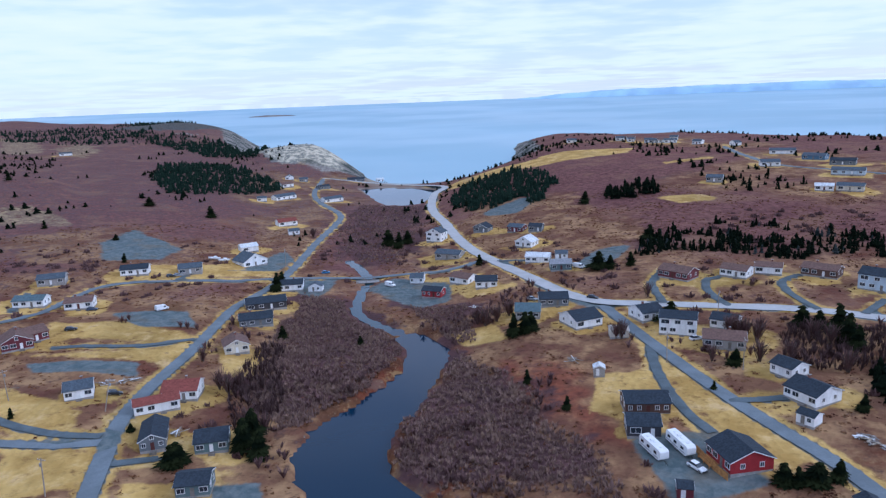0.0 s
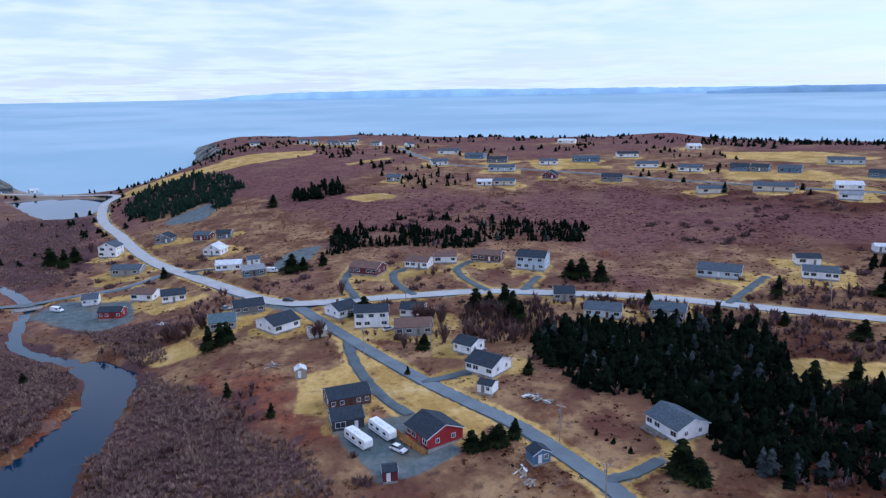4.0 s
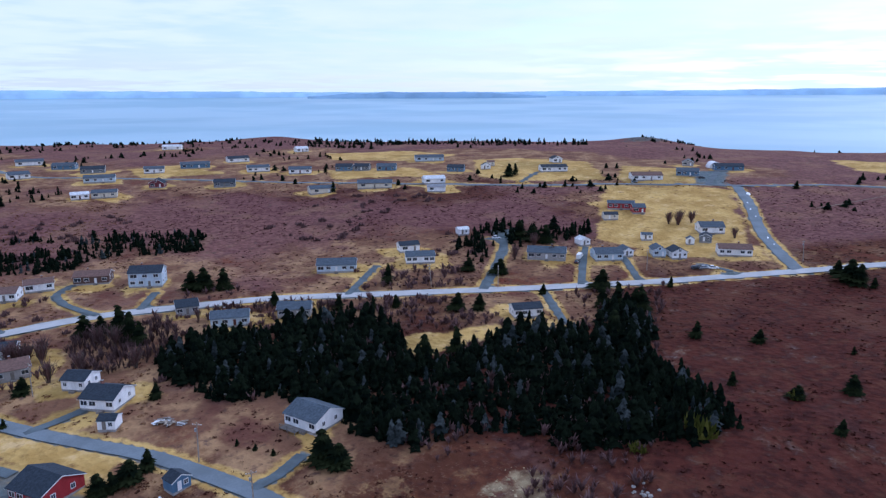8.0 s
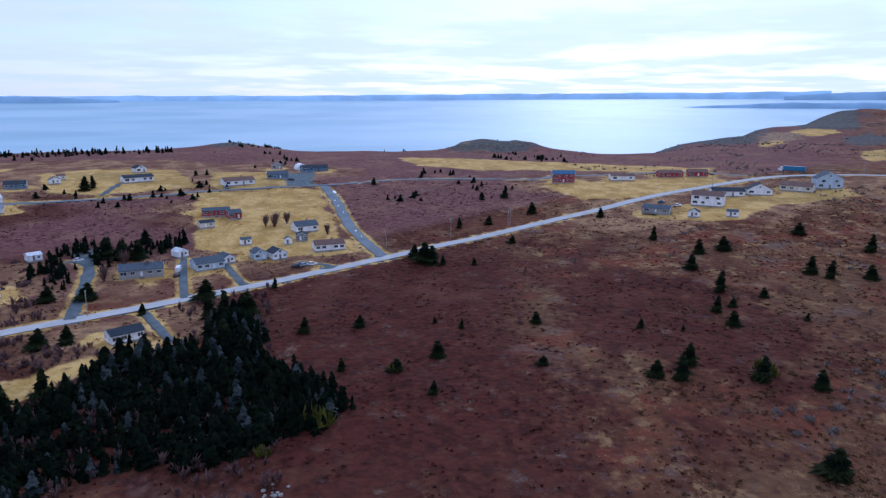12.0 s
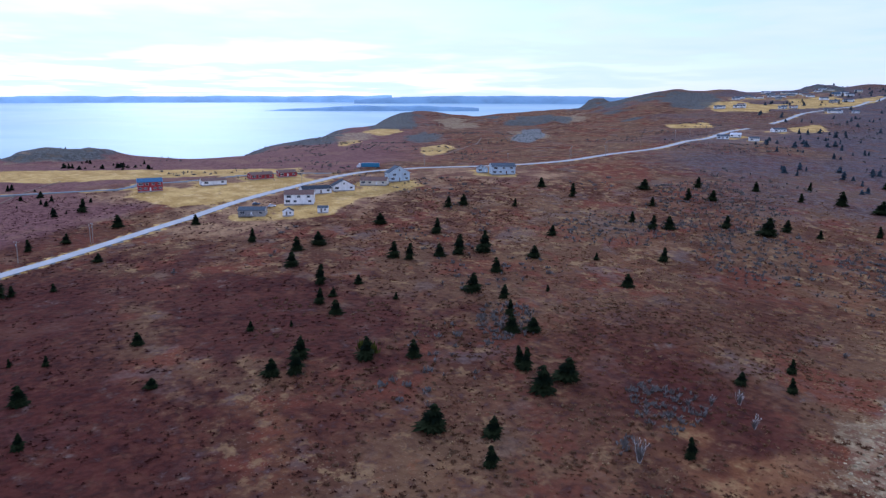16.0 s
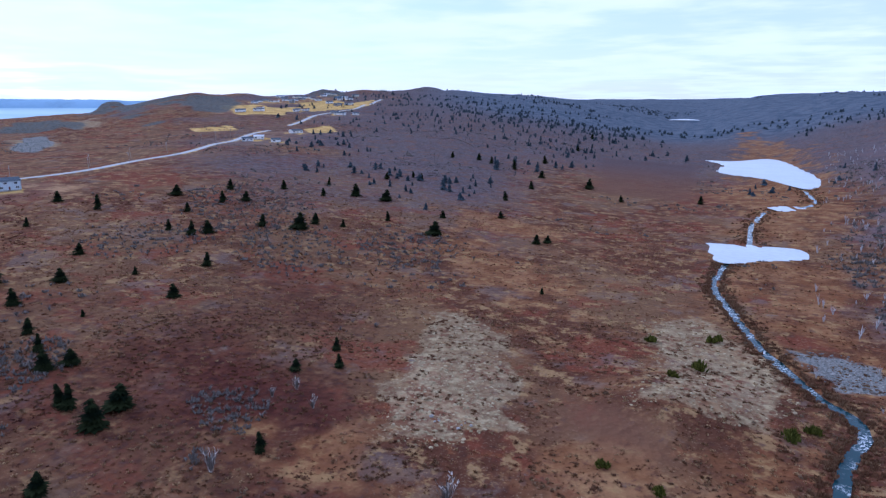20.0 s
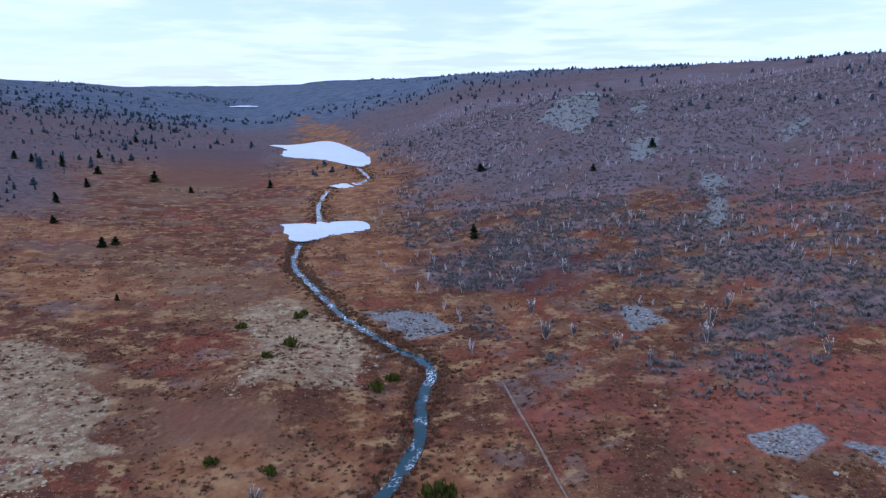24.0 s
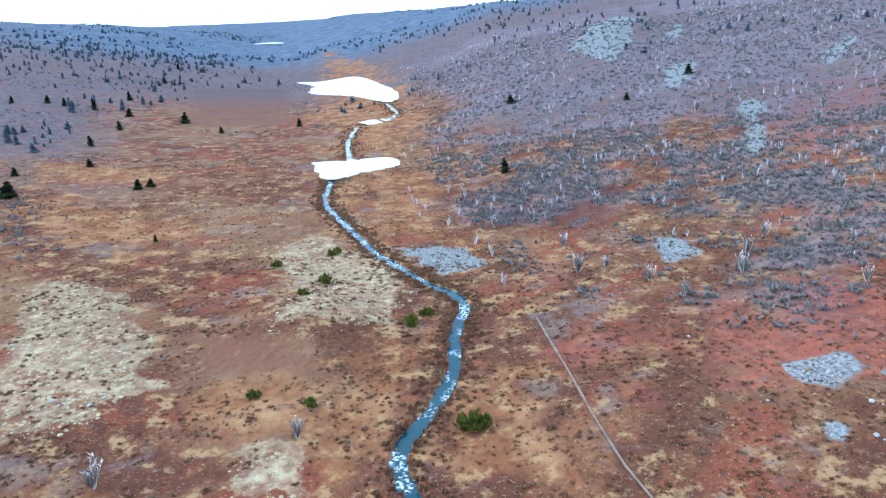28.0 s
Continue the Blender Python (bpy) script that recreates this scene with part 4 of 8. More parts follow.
patch("redheath", [(326.1, -42.9), (263.9, -89.0), (194.4, -120.8), (156.5, -79.5), (177.6, -43.7), (226.5, -27.0)])
patch("redheath", [(266.2, 57.8), (291.0, -1.0), (168.1, -4.7), (163.5, 25.4), (201.2, 40.6)])
patch("redheath", [(266, 377), (400.0, 187.3), (348.9, 139.7), (283.6, 215.5), (227.1, 324.2)])
patch("rock", [(1278, -778), (1293, -853), (1049, -737), (927, -594)])
patch("rock", [(1043, -445), (996, -481), (821, -412), (793, -346)])
patch("rock", [(1049, -918), (1144, -1067), (861, -824), (875, -777)])
patch("field", [(1000.9, -478.6), (1040.8, -524.1), (1020.0, -553.1), (941.4, -518.7), (901.9, -458.0)])
patch("bluff", [(1042.5, -509.3), (3552.4, -1808.5), (1425.8, -781.4), (1083.5, -628.4), (996.8, -570.6), (1031.8, -534.3)])
patch("bluff", [(846.7, -279.5), (1771.7, -623.5), (1939.6, -753.4), (825.5, -361.6), (769.1, -330.6), (800.8, -300.4)])
patch("bluff", [(783.1, -435.9), (925.3, -543.9), (774.1, -484.7), (694.7, -430.2), (700.6, -404.1)])
patch("scree", [(654.8, -506.5), (858.5, -685.3), (800.5, -671.0), (649.5, -549.9), (609.4, -494.5)])
patch("field", [(573.8, -334.8), (658.8, -400.7), (632.2, -410.1), (567.4, -360.3), (549.6, -331.0)])
patch("field", [(791.7, -346.6), (826.2, -388.5), (793.5, -378.8), (700.0, -309.8)])
patch("bluff", [(955.8, -1100.5), (1079.6, -1263.0), (1005.1, -1317.1), (873.2, -1182.9), (876.4, -1076.3)])
patch("field", [(621, -361), (666, -421), (591, -387), (569, -337)])
patch("field", [(819, -1112), (738, -1189), (729, -1309), (723, -1457), (640, -1291), (648, -1122), (688, -998)])
patch("field", [(501, -807), (497, -861), (459, -817), (452, -741)])
patch("field", [(627, -736), (598, -785), (566, -755), (598, -713)])
patch("field", [(462, 430), (512, 368), (499, 308), (450, 322), (429, 387)])
patch("field", [(471, 280), (508, 259), (519, 206), (436.6, 159.2), (406, 205), (403, 235)])
patch("field", [(501, 173), (506, 120), (452.5, 106.2), (434.2, 148.5)])
patch("field", [(374, 348), (417, 299), (393, 259), (352, 317)])
patch("field", [(306, 482), (339, 467), (334, 403), (287, 437)])
patch("turf", [(8.5, 546.5), (87.1, 485.5), (108.6, 358.1), (98.5, 298.9), (50.8, 283.6), (22.3, 355.5)])
patch("turf", [(21.4, 227.8), (51.4, 222.8), (58.7, 195.6), (43.8, 176.1), (27.3, 189.0)])
patch("turf", [(-256, 398), (-189, 433), (-134.2, 373.1), (-152.7, 343.7), (-219.6, 337.4)])
patch("turf", [(248.2, 223.1), (281.2, 185.9), (254.6, 150.6), (210.9, 178.2)])
patch("turf", [(-134.1, 463.4), (-111, 618), (-79, 530), (-82.2, 407.2), (-104.3, 401.8)])
patch("cliff", [(-161, 863), (-219, 1349), (-141, 1051), (-107, 960), (-117, 806), (-143, 809)])
patch("cliff", [(-226, 872), (-261, 1402), (-144, 818), (-178, 793)])
patch("bluff", [(1062, -1182), (987, -1285), (888, -1184), (754, -975), (805, -970), (950, -1117)])
patch("bluff", [(1089, -534), (3084, -1541), (4117, -2175), (1245, -713), (1007, -583), (1031, -541)])
patch("bluff", [(1444, -483), (1704, -608), (1874, -737), (827, -360), (750, -320)])
patch("bluff", [(743, -413), (942, -555), (746, -467), (690, -425)])
patch("bluff", [(1026, -774), (1165, -909), (1205, -1033), (959, -883), (861, -779)])
patch("bluff", [(1344, -1284), (1280, -1285), (1116, -1136)])
patch("bluff", [(682, -11), (733, -22), (1538, -95), (1296, -154), (688, -73)])
patch("bluff", [(724, 247), (1365, 435), (751, 213)])
patch("field", [(889, -1131), (840, -1193), (701, -1080), (626, -949), (725, -968)])
patch("field", [(799, -1269), (806, -1410), (750, -1378), (694, -1216), (742, -1198)])


def yard(x, y, size):
    """Rough straw-coloured grass kept short round a house."""
    YARDS.append((x, y, size))


yard(-77, 168, 9)
yard(-79, 196, 12)
yard(-83, 186, 13)
yard(-61, 166, 11)
yard(-59, 146, 10)
yard(-109, 193, 10)
yard(-75, 235, 11)
yard(-75, 266, 14)
yard(-77, 288, 15)
yard(-72, 317, 13)
yard(-151, 234, 12)
yard(-149, 240, 11)
yard(-172, 280, 14)
yard(-150, 277, 13)
yard(-179, 309, 13)
yard(-149, 329, 14)
yard(-125, 336, 13)
yard(-112, 393, 12)
yard(-103, 363, 15)
yard(-109, 484, 14)
yard(-137, 603, 15)
yard(-151, 583, 10)
yard(-94, 598, 15)
yard(-149, 673, 14)
yard(-141, 718, 11)
yard(-155, 718, 11)
yard(-115, 681, 14)
yard(-482, 909, 15)
yard(-92, 764, 15)
yard(-68, 786, 11)
yard(-13, 324, 9)
yard(9, 311, 12)
yard(18, 297, 12)
yard(-5, 296, 11)
yard(-3, 409, 12)
yard(4, 363, 15)
yard(25, 412, 12)
yard(43, 394, 11)
yard(44, 356, 12)
yard(45, 324, 13)
yard(52, 305, 12)
yard(53, 386, 10)
yard(31, 247, 11)
yard(42, 257, 13)
yard(47, 233, 12)
yard(71, 234, 11)
yard(76, 218, 13)
yard(93, 220, 11)
yard(86, 205, 14)
yard(94, 180, 10)
yard(93, 165, 12)
yard(50, 167, 13)
yard(46, 155, 10)
yard(63, 139, 12)
yard(114, 113, 12)
yard(96, 276, 14)
yard(118, 273, 12)
yard(132, 274, 12)
yard(150, 266, 14)
yard(160, 246, 14)
yard(218, 198, 15)
yard(246, 174, 14)
yard(256, 188, 12)
yard(282, 129, 15)
yard(295, 106, 14)
yard(310, 87, 9)
yard(310, 79, 10)
yard(151, 186, 14)
yard(170, 174, 13)
yard(149, 207, 10)
yard(212, 105, 12)
yard(239, 505, 14)
yard(265, 450, 15)
yard(228, 410, 12)
yard(240, 404, 15)
yard(181, 457, 12)
yard(276, 403, 12)
yard(302, 369, 14)
yard(353, 394, 15)
yard(338, 445, 15)
yard(306, 450, 15)
yard(282, 487, 15)
yard(277, 564, 15)
yard(282, 523, 15)
yard(379, 446, 15)
yard(424, 591, 15)
yard(460, 455, 13)
yard(361, 358, 15)
yard(318, 299, 15)
yard(343, 276, 15)
yard(372, 251, 15)
yard(355, 238, 13)
yard(385, 338, 13)
yard(391, 326, 13)
yard(397, 308, 15)
yard(415, 261, 13)
yard(455, 312, 15)
yard(448, 202, 15)
yard(493, 220, 10)
yard(447, 137, 15)
yard(472, 117, 15)
yard(527, 131, 11)
yard(375, 128, 15)
yard(372, 117, 10)
yard(242, 736, 14)
yard(258, 700, 11)
yard(228, 742, 12)
yard(210, 768, 10)
yard(356, 75, 13)
yard(324, 58, 15)
yard(510, 99, 15)
yard(467, -76, 15)
yard(470, -116, 15)
yard(481, -151, 15)
yard(483, -171, 14)
yard(377, -141, 15)
yard(402, -160, 15)
yard(404, -179, 14)
yard(411, -205, 15)
yard(415, -224, 15)
yard(366, -110, 15)
yard(397, -299, 15)
yard(411, -291, 10)
yard(469, -641, 13)
yard(472, -666, 13)
yard(433, -640, 12)
yard(470, -739, 15)
yard(576, -1039, 15)
yard(670, -1054, 12)
yard(670, -1082, 12)
yard(742, -993, 13)
yard(755, -1072, 14)
yard(862, -1205, 15)
yard(887, -1277, 14)
yard(848, -1257, 15)
yard(889, -1355, 15)
yard(840, -1320, 15)
yard(867, -1402, 15)
yard(836, -1396, 15)
yard(879, -1511, 15)
yard(750, -1311, 15)
yard(809, -1456, 15)
yard(768, -1429, 15)
yard(818, -1557, 15)
yard(154, 815, 13)
yard(203, 790, 11)
yard(215, 786, 11)
yard(224, 750, 11)
yard(234, 741, 12)
yard(256, 766, 11)
yard(258, 703, 10)
yard(282, 668, 10)
yard(740, -999, 14)
yard(720, -1019, 15)
yard(673, -1066, 11)
yard(671, -1091, 12)
yard(607, -1078, 15)
yard(574, -1092, 12)
yard(878, -1241, 15)
yard(858, -1262, 15)
yard(855, -1313, 15)
yard(854, -1370, 15)
yard(848, -1407, 15)
yard(878, -1526, 15)
yard(866, -1532, 15)
yard(811, -1489, 15)
yard(698, -1252, 15)
yard(683, -1270, 15)
yard(967, -1457, 15)
yard(890, -1409, 15)
yard(783, -1416, 13)
yard(805, -1254, 13)
yard(822, -1387, 15)


def levelled(line, step=3):
    """The line with its own height: that of the land, evened out along it."""
    z = ground_raw(line[:, 0], line[:, 1])
    for _ in range(step):
        z = np.r_[z[:1], (z[:-2] + 2 * z[1:-1] + z[2:]) / 4, z[-1:]]
    return np.c_[line, np.maximum(z, 1.2)]


WAYS = [(name, width, levelled(line, 12)) for name, width, line in ROADS]
BROOKS = []
for name, width, line in STREAMS:
    run = levelled(line, 4)
    if name == "river":
        run[:, 2] = 1.65
    elif name == "brook":
        run[:, 2] = np.maximum.accumulate(run[:, 2].clip(2.6)) - 0.4
        run[-4:, 2] = run[-5, 2]
    BROOKS.append((name, width, run))


def ground(x, y):
    """The height of the land as built: graded under the roads, cut by the water."""
    x, y = np.atleast_1d(np.asarray(x, float)), np.atleast_1d(np.asarray(y, float))
    h = ground_raw(x, y)
    for name, width, line in WAYS:
        m = box_near(x, y, line, 14)
        if m.any():
            away, z = along_line(x[m], y[m], line)
            f = 1 - ease(width / 2 + 0.8, width / 2 + 7, away)
            h[m] = h[m] * (1 - f) + (z - 0.24) * f
    for name, level, ring in LAKES:
        m = box_near(x, y, np.array(ring), 30)
        if m.any():
            d = inside(x[m], y[m], ring) + 1.2 * rough(x[m], y[m], 5, 7) + 0.7 * rough(x[m], y[m], 1.7, 8)
            floor = level + np.clip(d * 0.25, -1.5, 0.0)
            bank = level + 0.12 * d.clip(0) + 0.25
            f = 1 - ease(2, 22, d)
            h[m] = np.where(d < 0, np.minimum(floor, level - 0.15), h[m] * (1 - f) + np.maximum(np.minimum(h[m], bank + 1), level + 0.22) * f)
    for name, width, line in BROOKS:
        m = box_near(x, y, line, 14)
        if m.any():
            away, z = along_line(x[m], y[m], line)
            d = away + 0.7 * rough(x[m], y[m], 3.5, 9) - width / 2
            f = 1 - ease(0.3, 9, d)
            h[m] = np.where(d < 0.3, z - 0.6, h[m] * (1 - f) + (z + 0.35) * f)
    return h


def at(x, y):
    return float(ground(x, y)[0])


def mesh_of(name, verts, faces, material, smooth=True):
    me = bpy.data.meshes.new(name)
    if isinstance(faces, np.ndarray):
        n, k = faces.shape
        me.vertices.add(len(verts)), me.loops.add(n * k), me.polygons.add(n)
        me.vertices.foreach_set("co", np.asarray(verts, np.float32).ravel())
        me.loops.foreach_set("vertex_index", faces.astype(np.int32).ravel())
        me.polygons.foreach_set("loop_start", np.arange(0, n * k, k, dtype=np.int32))
        me.update(calc_edges=True)
    else:
        me.from_pydata([tuple(v) for v in verts], [], faces)
    if smooth:
        me.polygons.foreach_set("use_smooth", np.ones(len(me.polygons), bool))
    me.materials.append(material)
    return me


def grid_faces(rows, cols, closed=False):
    i, j = np.meshgrid(np.arange(rows - 1), np.arange(cols if closed else cols - 1), indexing="ij")
    a, b = i * cols + j, i * cols + (j + 1) % cols
    return np.stack([a, b, b + cols, a + cols], -1).reshape(-1, 4)


def brush_cover(x, y):
    """How thickly leafless brush covers the hillside, from none to one."""
    bear, dist = np.degrees(np.arctan2(x, y)) % 360, np.hypot(x, y)
    cover = 0.42 + 0.5 * rough(x, y, 30, 21) + 0.4 * rough(x, y, 11, 22) + 0.25 * ease(300, 600, dist)
    near = 170 + 5 * (203 - bear).clip(0)
    return np.clip(cover, 0, 1) * ease(186, 194, bear) * (1 - ease(234, 260, bear)) * ease(near - 20, near + 60, dist)


def build_ground():
    """One sheet out to the horizon, its meshes growing with distance from the hovering point."""
    rings, spokes = 450, 940
    r = np.exp(np.linspace(math.log(18), math.log(4930), rings))
    a = np.arange(spokes) / spokes * 2 * math.pi
    x, y = np.outer(r, np.sin(a)).ravel(), np.outer(r, np.cos(a)).ravel()
    z = ground(x, y)
    verts = np.r_[np.c_[x, y, z], [[0, 0, 2.7]]]
    faces = grid_faces(rings, spokes, True)[:, ::-1]
    cap = np.array([(k, (k + 1) % spokes, len(verts) - 1, len(verts) - 1) for k in range(spokes)])[:, ::-1]
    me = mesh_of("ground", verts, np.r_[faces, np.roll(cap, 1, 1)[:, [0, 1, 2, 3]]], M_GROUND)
    ob = tagged(new("ground", me), "brown heath, straw-coloured yards, gravel and rock of a coastal valley", "ground", kind="structure")
    masks = {}
    x, y = np.r_[x, 0], np.r_[y, 0]
    for kind in ("field", "gravel", "rock", "orange", "alder", "smooth", "redheath", "turf", "cliff", "bluff", "scree", "rust"):
        m = np.zeros(len(x))
        for k, ring in PATCHES:
            if k != kind:
                continue
            b = box_near(x, y, np.array(ring), 60)
            size = np.hypot(*np.ptp(np.array(ring), axis=0))
            soft = min(7.0 if kind in ("field", "gravel") else 10.0 if kind == "smooth" else 26.0 if kind in ("orange", "redheath", "rust") else 4.0 if kind == "scree" else 12.0, 1.5 + (0.14 if kind in ("orange", "redheath", "smooth", "rust") else 0.06) * size)
            d = inside(x[b], y[b], ring) + 0.35 * soft * rough(x[b], y[b], 9, 4)
            if kind in ("rock", "orange", "alder", "redheath", "turf", "scree", "rust"):
                d = d + soft * (0.9 * rough(x[b], y[b], 17, 6) + 0.7 * rough(x[b], y[b], 6, 12))
            m[b] = np.maximum(m[b], 1 - ease(-soft, soft, d))
        masks[kind] = m
    for hx, hy, size in YARDS:
        b = (abs(x - hx) < 40) & (abs(y - hy) < 40)
        d = np.hypot(x[b] - hx, y[b] - hy) + 6 * rough(x[b], y[b], 13, 5) + 3 * rough(x[b], y[b], 5, 6)
        masks["field"][b] = np.maximum(masks["field"][b], 0.85 * (1 - ease(size * 0.55, size * 1.25, d)))
    meadow = np.zeros(len(x))
    for hx, hy, size in YARDS:
        b = (abs(x - hx) < 75) & (abs(y - hy) < 75)
        meadow[b] = np.maximum(meadow[b], 1 - ease(12, 62, np.hypot(x[b] - hx, y[b] - hy) + 14 * rough(x[b], y[b], 26, 15)))
    masks["meadow"] = np.maximum(meadow, masks.pop("turf"))
    for name, width, line in WAYS:
        if width < 1.5:
            continue
        b = box_near(x, y, line, 12)
        away, _ = along_line(x[b], y[b], line)
        masks["field"][b] = np.maximum(masks["field"][b], 0.72 * (1 - ease(width / 2 + 0.5, width / 2 + 4.5, away)))
        masks["gravel"][b] = np.maximum(masks["gravel"][b], 0.8 * (1 - ease(width / 2, width / 2 + 1.0, away)))
    bear, dist, high = np.degrees(np.arctan2(x, y)) % 360, np.hypot(x, y), np.r_[z, 2.0]
    # bare woodland on the slopes, its painted haze rising with range
    masks["hazed_woodland"] = np.clip(ease(128, 160, bear + 14 * rough(x, y, 120, 71)) * ease(230, 600, dist + 90 * rough(x, y, 90, 73)), 0, 1) * (1 - 0.6 * ease(240, 300, bear))
    masks["hazed_woodland"] *= 1 - 0.85 * ease(160, 170, bear) * (1 - ease(620, 900, dist)) * (1 - ease(190, 200, bear))
    # painted haze thickens with range over the far hills
    masks["hazed_far_woods"] = ease(900, 1700, dist) * ease(150, 168, bear) * (1 - ease(300, 320, bear))
    masks["brushy"] = brush_cover(x, y) * (1 - ease(900, 1200, dist))
    hillside = ease(186, 198, bear) * (1 - ease(232, 290, bear)) * ease(200, 440, dist)
    masks["hazed_woodland"] = np.maximum(masks["hazed_woodland"], hillside * (0.22 + 0.5 * ease(450, 800, dist)))
    wine = ease(38, 52, bear) * (1 - ease(90, 112, bear)) * (1 - ease(360, 470, dist)) + 0.7 * rough(x, y, 55, 17) * (dist < 500)
    masks["redheath"] = np.maximum(masks["redheath"], np.clip(wine, 0, 1) * ease(38, 52, bear) * (1 - ease(100, 118, bear)) * (1 - 0.6 * masks["meadow"]))
    upland = (ease(2, 12, bear) * (1 - ease(66, 80, bear)) + ease(318, 326, bear) * (1 - ease(346, 354, bear))) * ease(215, 300, dist) * (1 - ease(880, 1000, dist)) * (0.4 + 0.5 * rough(x, y, 60, 19)) * (1 - 0.9 * masks["meadow"])
    masks["redheath"] = np.maximum(masks["redheath"], np.clip(upland, 0, 1))
    close = (0.6 + 0.22 * ease(136, 142, bear)) * ease(104, 112, bear) * (1 - ease(148, 158, bear)) * (1 - ease(200, 380, dist)) * (0.75 + 0.5 * rough(x, y, 30, 75))
    masks["redheath"] = np.maximum(masks["redheath"], np.clip(close, 0, 1))
    # range at which the painted haze sets in, by bearing
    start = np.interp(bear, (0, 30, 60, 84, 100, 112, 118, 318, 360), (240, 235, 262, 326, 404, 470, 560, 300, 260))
    masks["hazed_heath"] = ease(0, 40, dist - start) * (1 - ease(112, 128, bear) * (1 - ease(316, 322, bear))) * (1 - 0.75 * masks["meadow"])
    masks["shore"] = (1 - ease(1.2, 3.2, high)) * ease(640, 700, dist)
    slope = np.hypot(ground_raw(x + 4, y) - ground_raw(x - 4, y), ground_raw(x, y + 4) - ground_raw(x, y - 4)) / 8
    crag = ease(0.16, 0.34, slope) * ease(560, 700, dist) * ease(86, 91, bear) * (1 - ease(150, 160, bear))
    masks["bluff"] = np.maximum(masks["bluff"], crag)
    masks["steep"] = (1 - ease(80, 90, bear) * (1 - ease(150, 170, bear))) * ease(0.22, 0.42, slope) * ease(500, 640, dist) * (1 - ease(140, 160, bear) * (1 - ease(330, 350, bear)))
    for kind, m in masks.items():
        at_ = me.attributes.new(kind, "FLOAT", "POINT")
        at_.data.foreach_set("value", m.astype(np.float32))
    return ob


def strip(name, line, width, lift, material, crown=0.0, across=5, fray=0.0):
    """A ribbon along a line with its own heights."""
    d = np.gradient(line[:, :2], axis=0)
    d /= np.hypot(*d.T)[:, None] + 1e-9
    side = np.c_[d[:, 1], -d[:, 0]]
    verts = []
    for n, (p, s) in enumerate(zip(line, side)):
        for k in np.linspace(-1, 1, across):
            w = width / 2 * (1 + fray * rough(np.array(n * 0.9), np.array(k * 5.0), 1.3, 3))
            verts.append((p[0] + s[0] * k * w, p[1] + s[1] * k * w, p[2] + lift + crown * (1 - k * k)))
    return mesh_of(name, np.array(verts), grid_faces(len(line), across), material)


def sea_rim(degrees):
    """How high the bowl of the sea stands at its rim, so that its edge lies at the horizon of that bearing."""
    return EYE + 4940 * np.tan(np.radians(np.interp(degrees, RIM_AT, RIM_UP)))


def build_water():
    r = np.exp(np.linspace(math.log(500), math.log(4940), 90))
    a = np.arange(240) / 240 * 2 * math.pi
    z = np.outer(((r - 1900) / 3040).clip(0) ** 1.6, sea_rim(np.degrees(a)))
    verts = np.c_[np.outer(r, np.sin(a)).ravel(), np.outer(r, np.cos(a)).ravel(), z.ravel()]
    seen = (np.degrees(a) < 136) | (np.degrees(a) > 320)
    faces = grid_faces(90, 240, True)[:, ::-1]
    faces = faces[seen[faces[:, 0] % 240]]
    tagged(new("sea", mesh_of("sea", verts, faces, M_SEA)), "pale blue calm sea reaching to the horizon", "sea", kind="structure")
    for name, level, ring in LAKES:
        p = np.array(ring)
        c = p.mean(0)
        out = c + (p - c) * (1 + 3.0 / np.hypot(*(p - c).T)[:, None])
        me = bpy.data.meshes.new("water")
        bm = bmesh.new()
        f = bm.faces.new([bm.verts.new((*q, level)) for q in out])
        if f.normal.z < 0:
            f.normal_flip()
        bmesh.ops.triangulate(bm, faces=bm.faces[:])
        bm.to_mesh(me), bm.free()
        me.materials.append(M_POND if name in ("pond", "lagoon") else M_WHITE_POND)
        label = {"pond": "dark blue still pond water between brown thickets", "lagoon": "pale calm lagoon behind the beach road"}.get(name, "white still moorland pond")
        tagged(new("water", me), label, "pond", kind="structure")
    for name, width, line in BROOKS:
        line = line.copy()
        me = strip("water", line, width * 1.15, -0.12, M_RIVER if name == "river" else M_STREAM, fray=0.35)
        tagged(new("water", me), "narrow blue-grey brook with white riffles" if name != "river" else "shallow river running under a small bridge", "stream", kind="structure")


def build_roads():
    labels = {
        "main": "pale grey sealed main road through the village",
        "east": "narrow grey sealed road along the plateau houses",
        "drive": "crushed-stone driveway to a house",
    }
    for name, width, line in WAYS:
        mat = M_TRACK if width < 1.5 else M_DRIVE if name == "drive" else M_ROAD if name in ("main", "ridge") else M_LANE
        me = strip("road", line, width, 0.0, mat, 0.06, 7, 0.07 if width > 1.5 else 0.6)
        if width < 1.5:
            tagged(new("path", me), "pale worn dry gully across the moor", "path", kind="structure")
            continue
        tagged(new("driveway" if name == "drive" else "road", me), labels.get(name, "narrow grey sealed side road with frayed edges"), "driveway" if name == "drive" else "road", kind="structure")


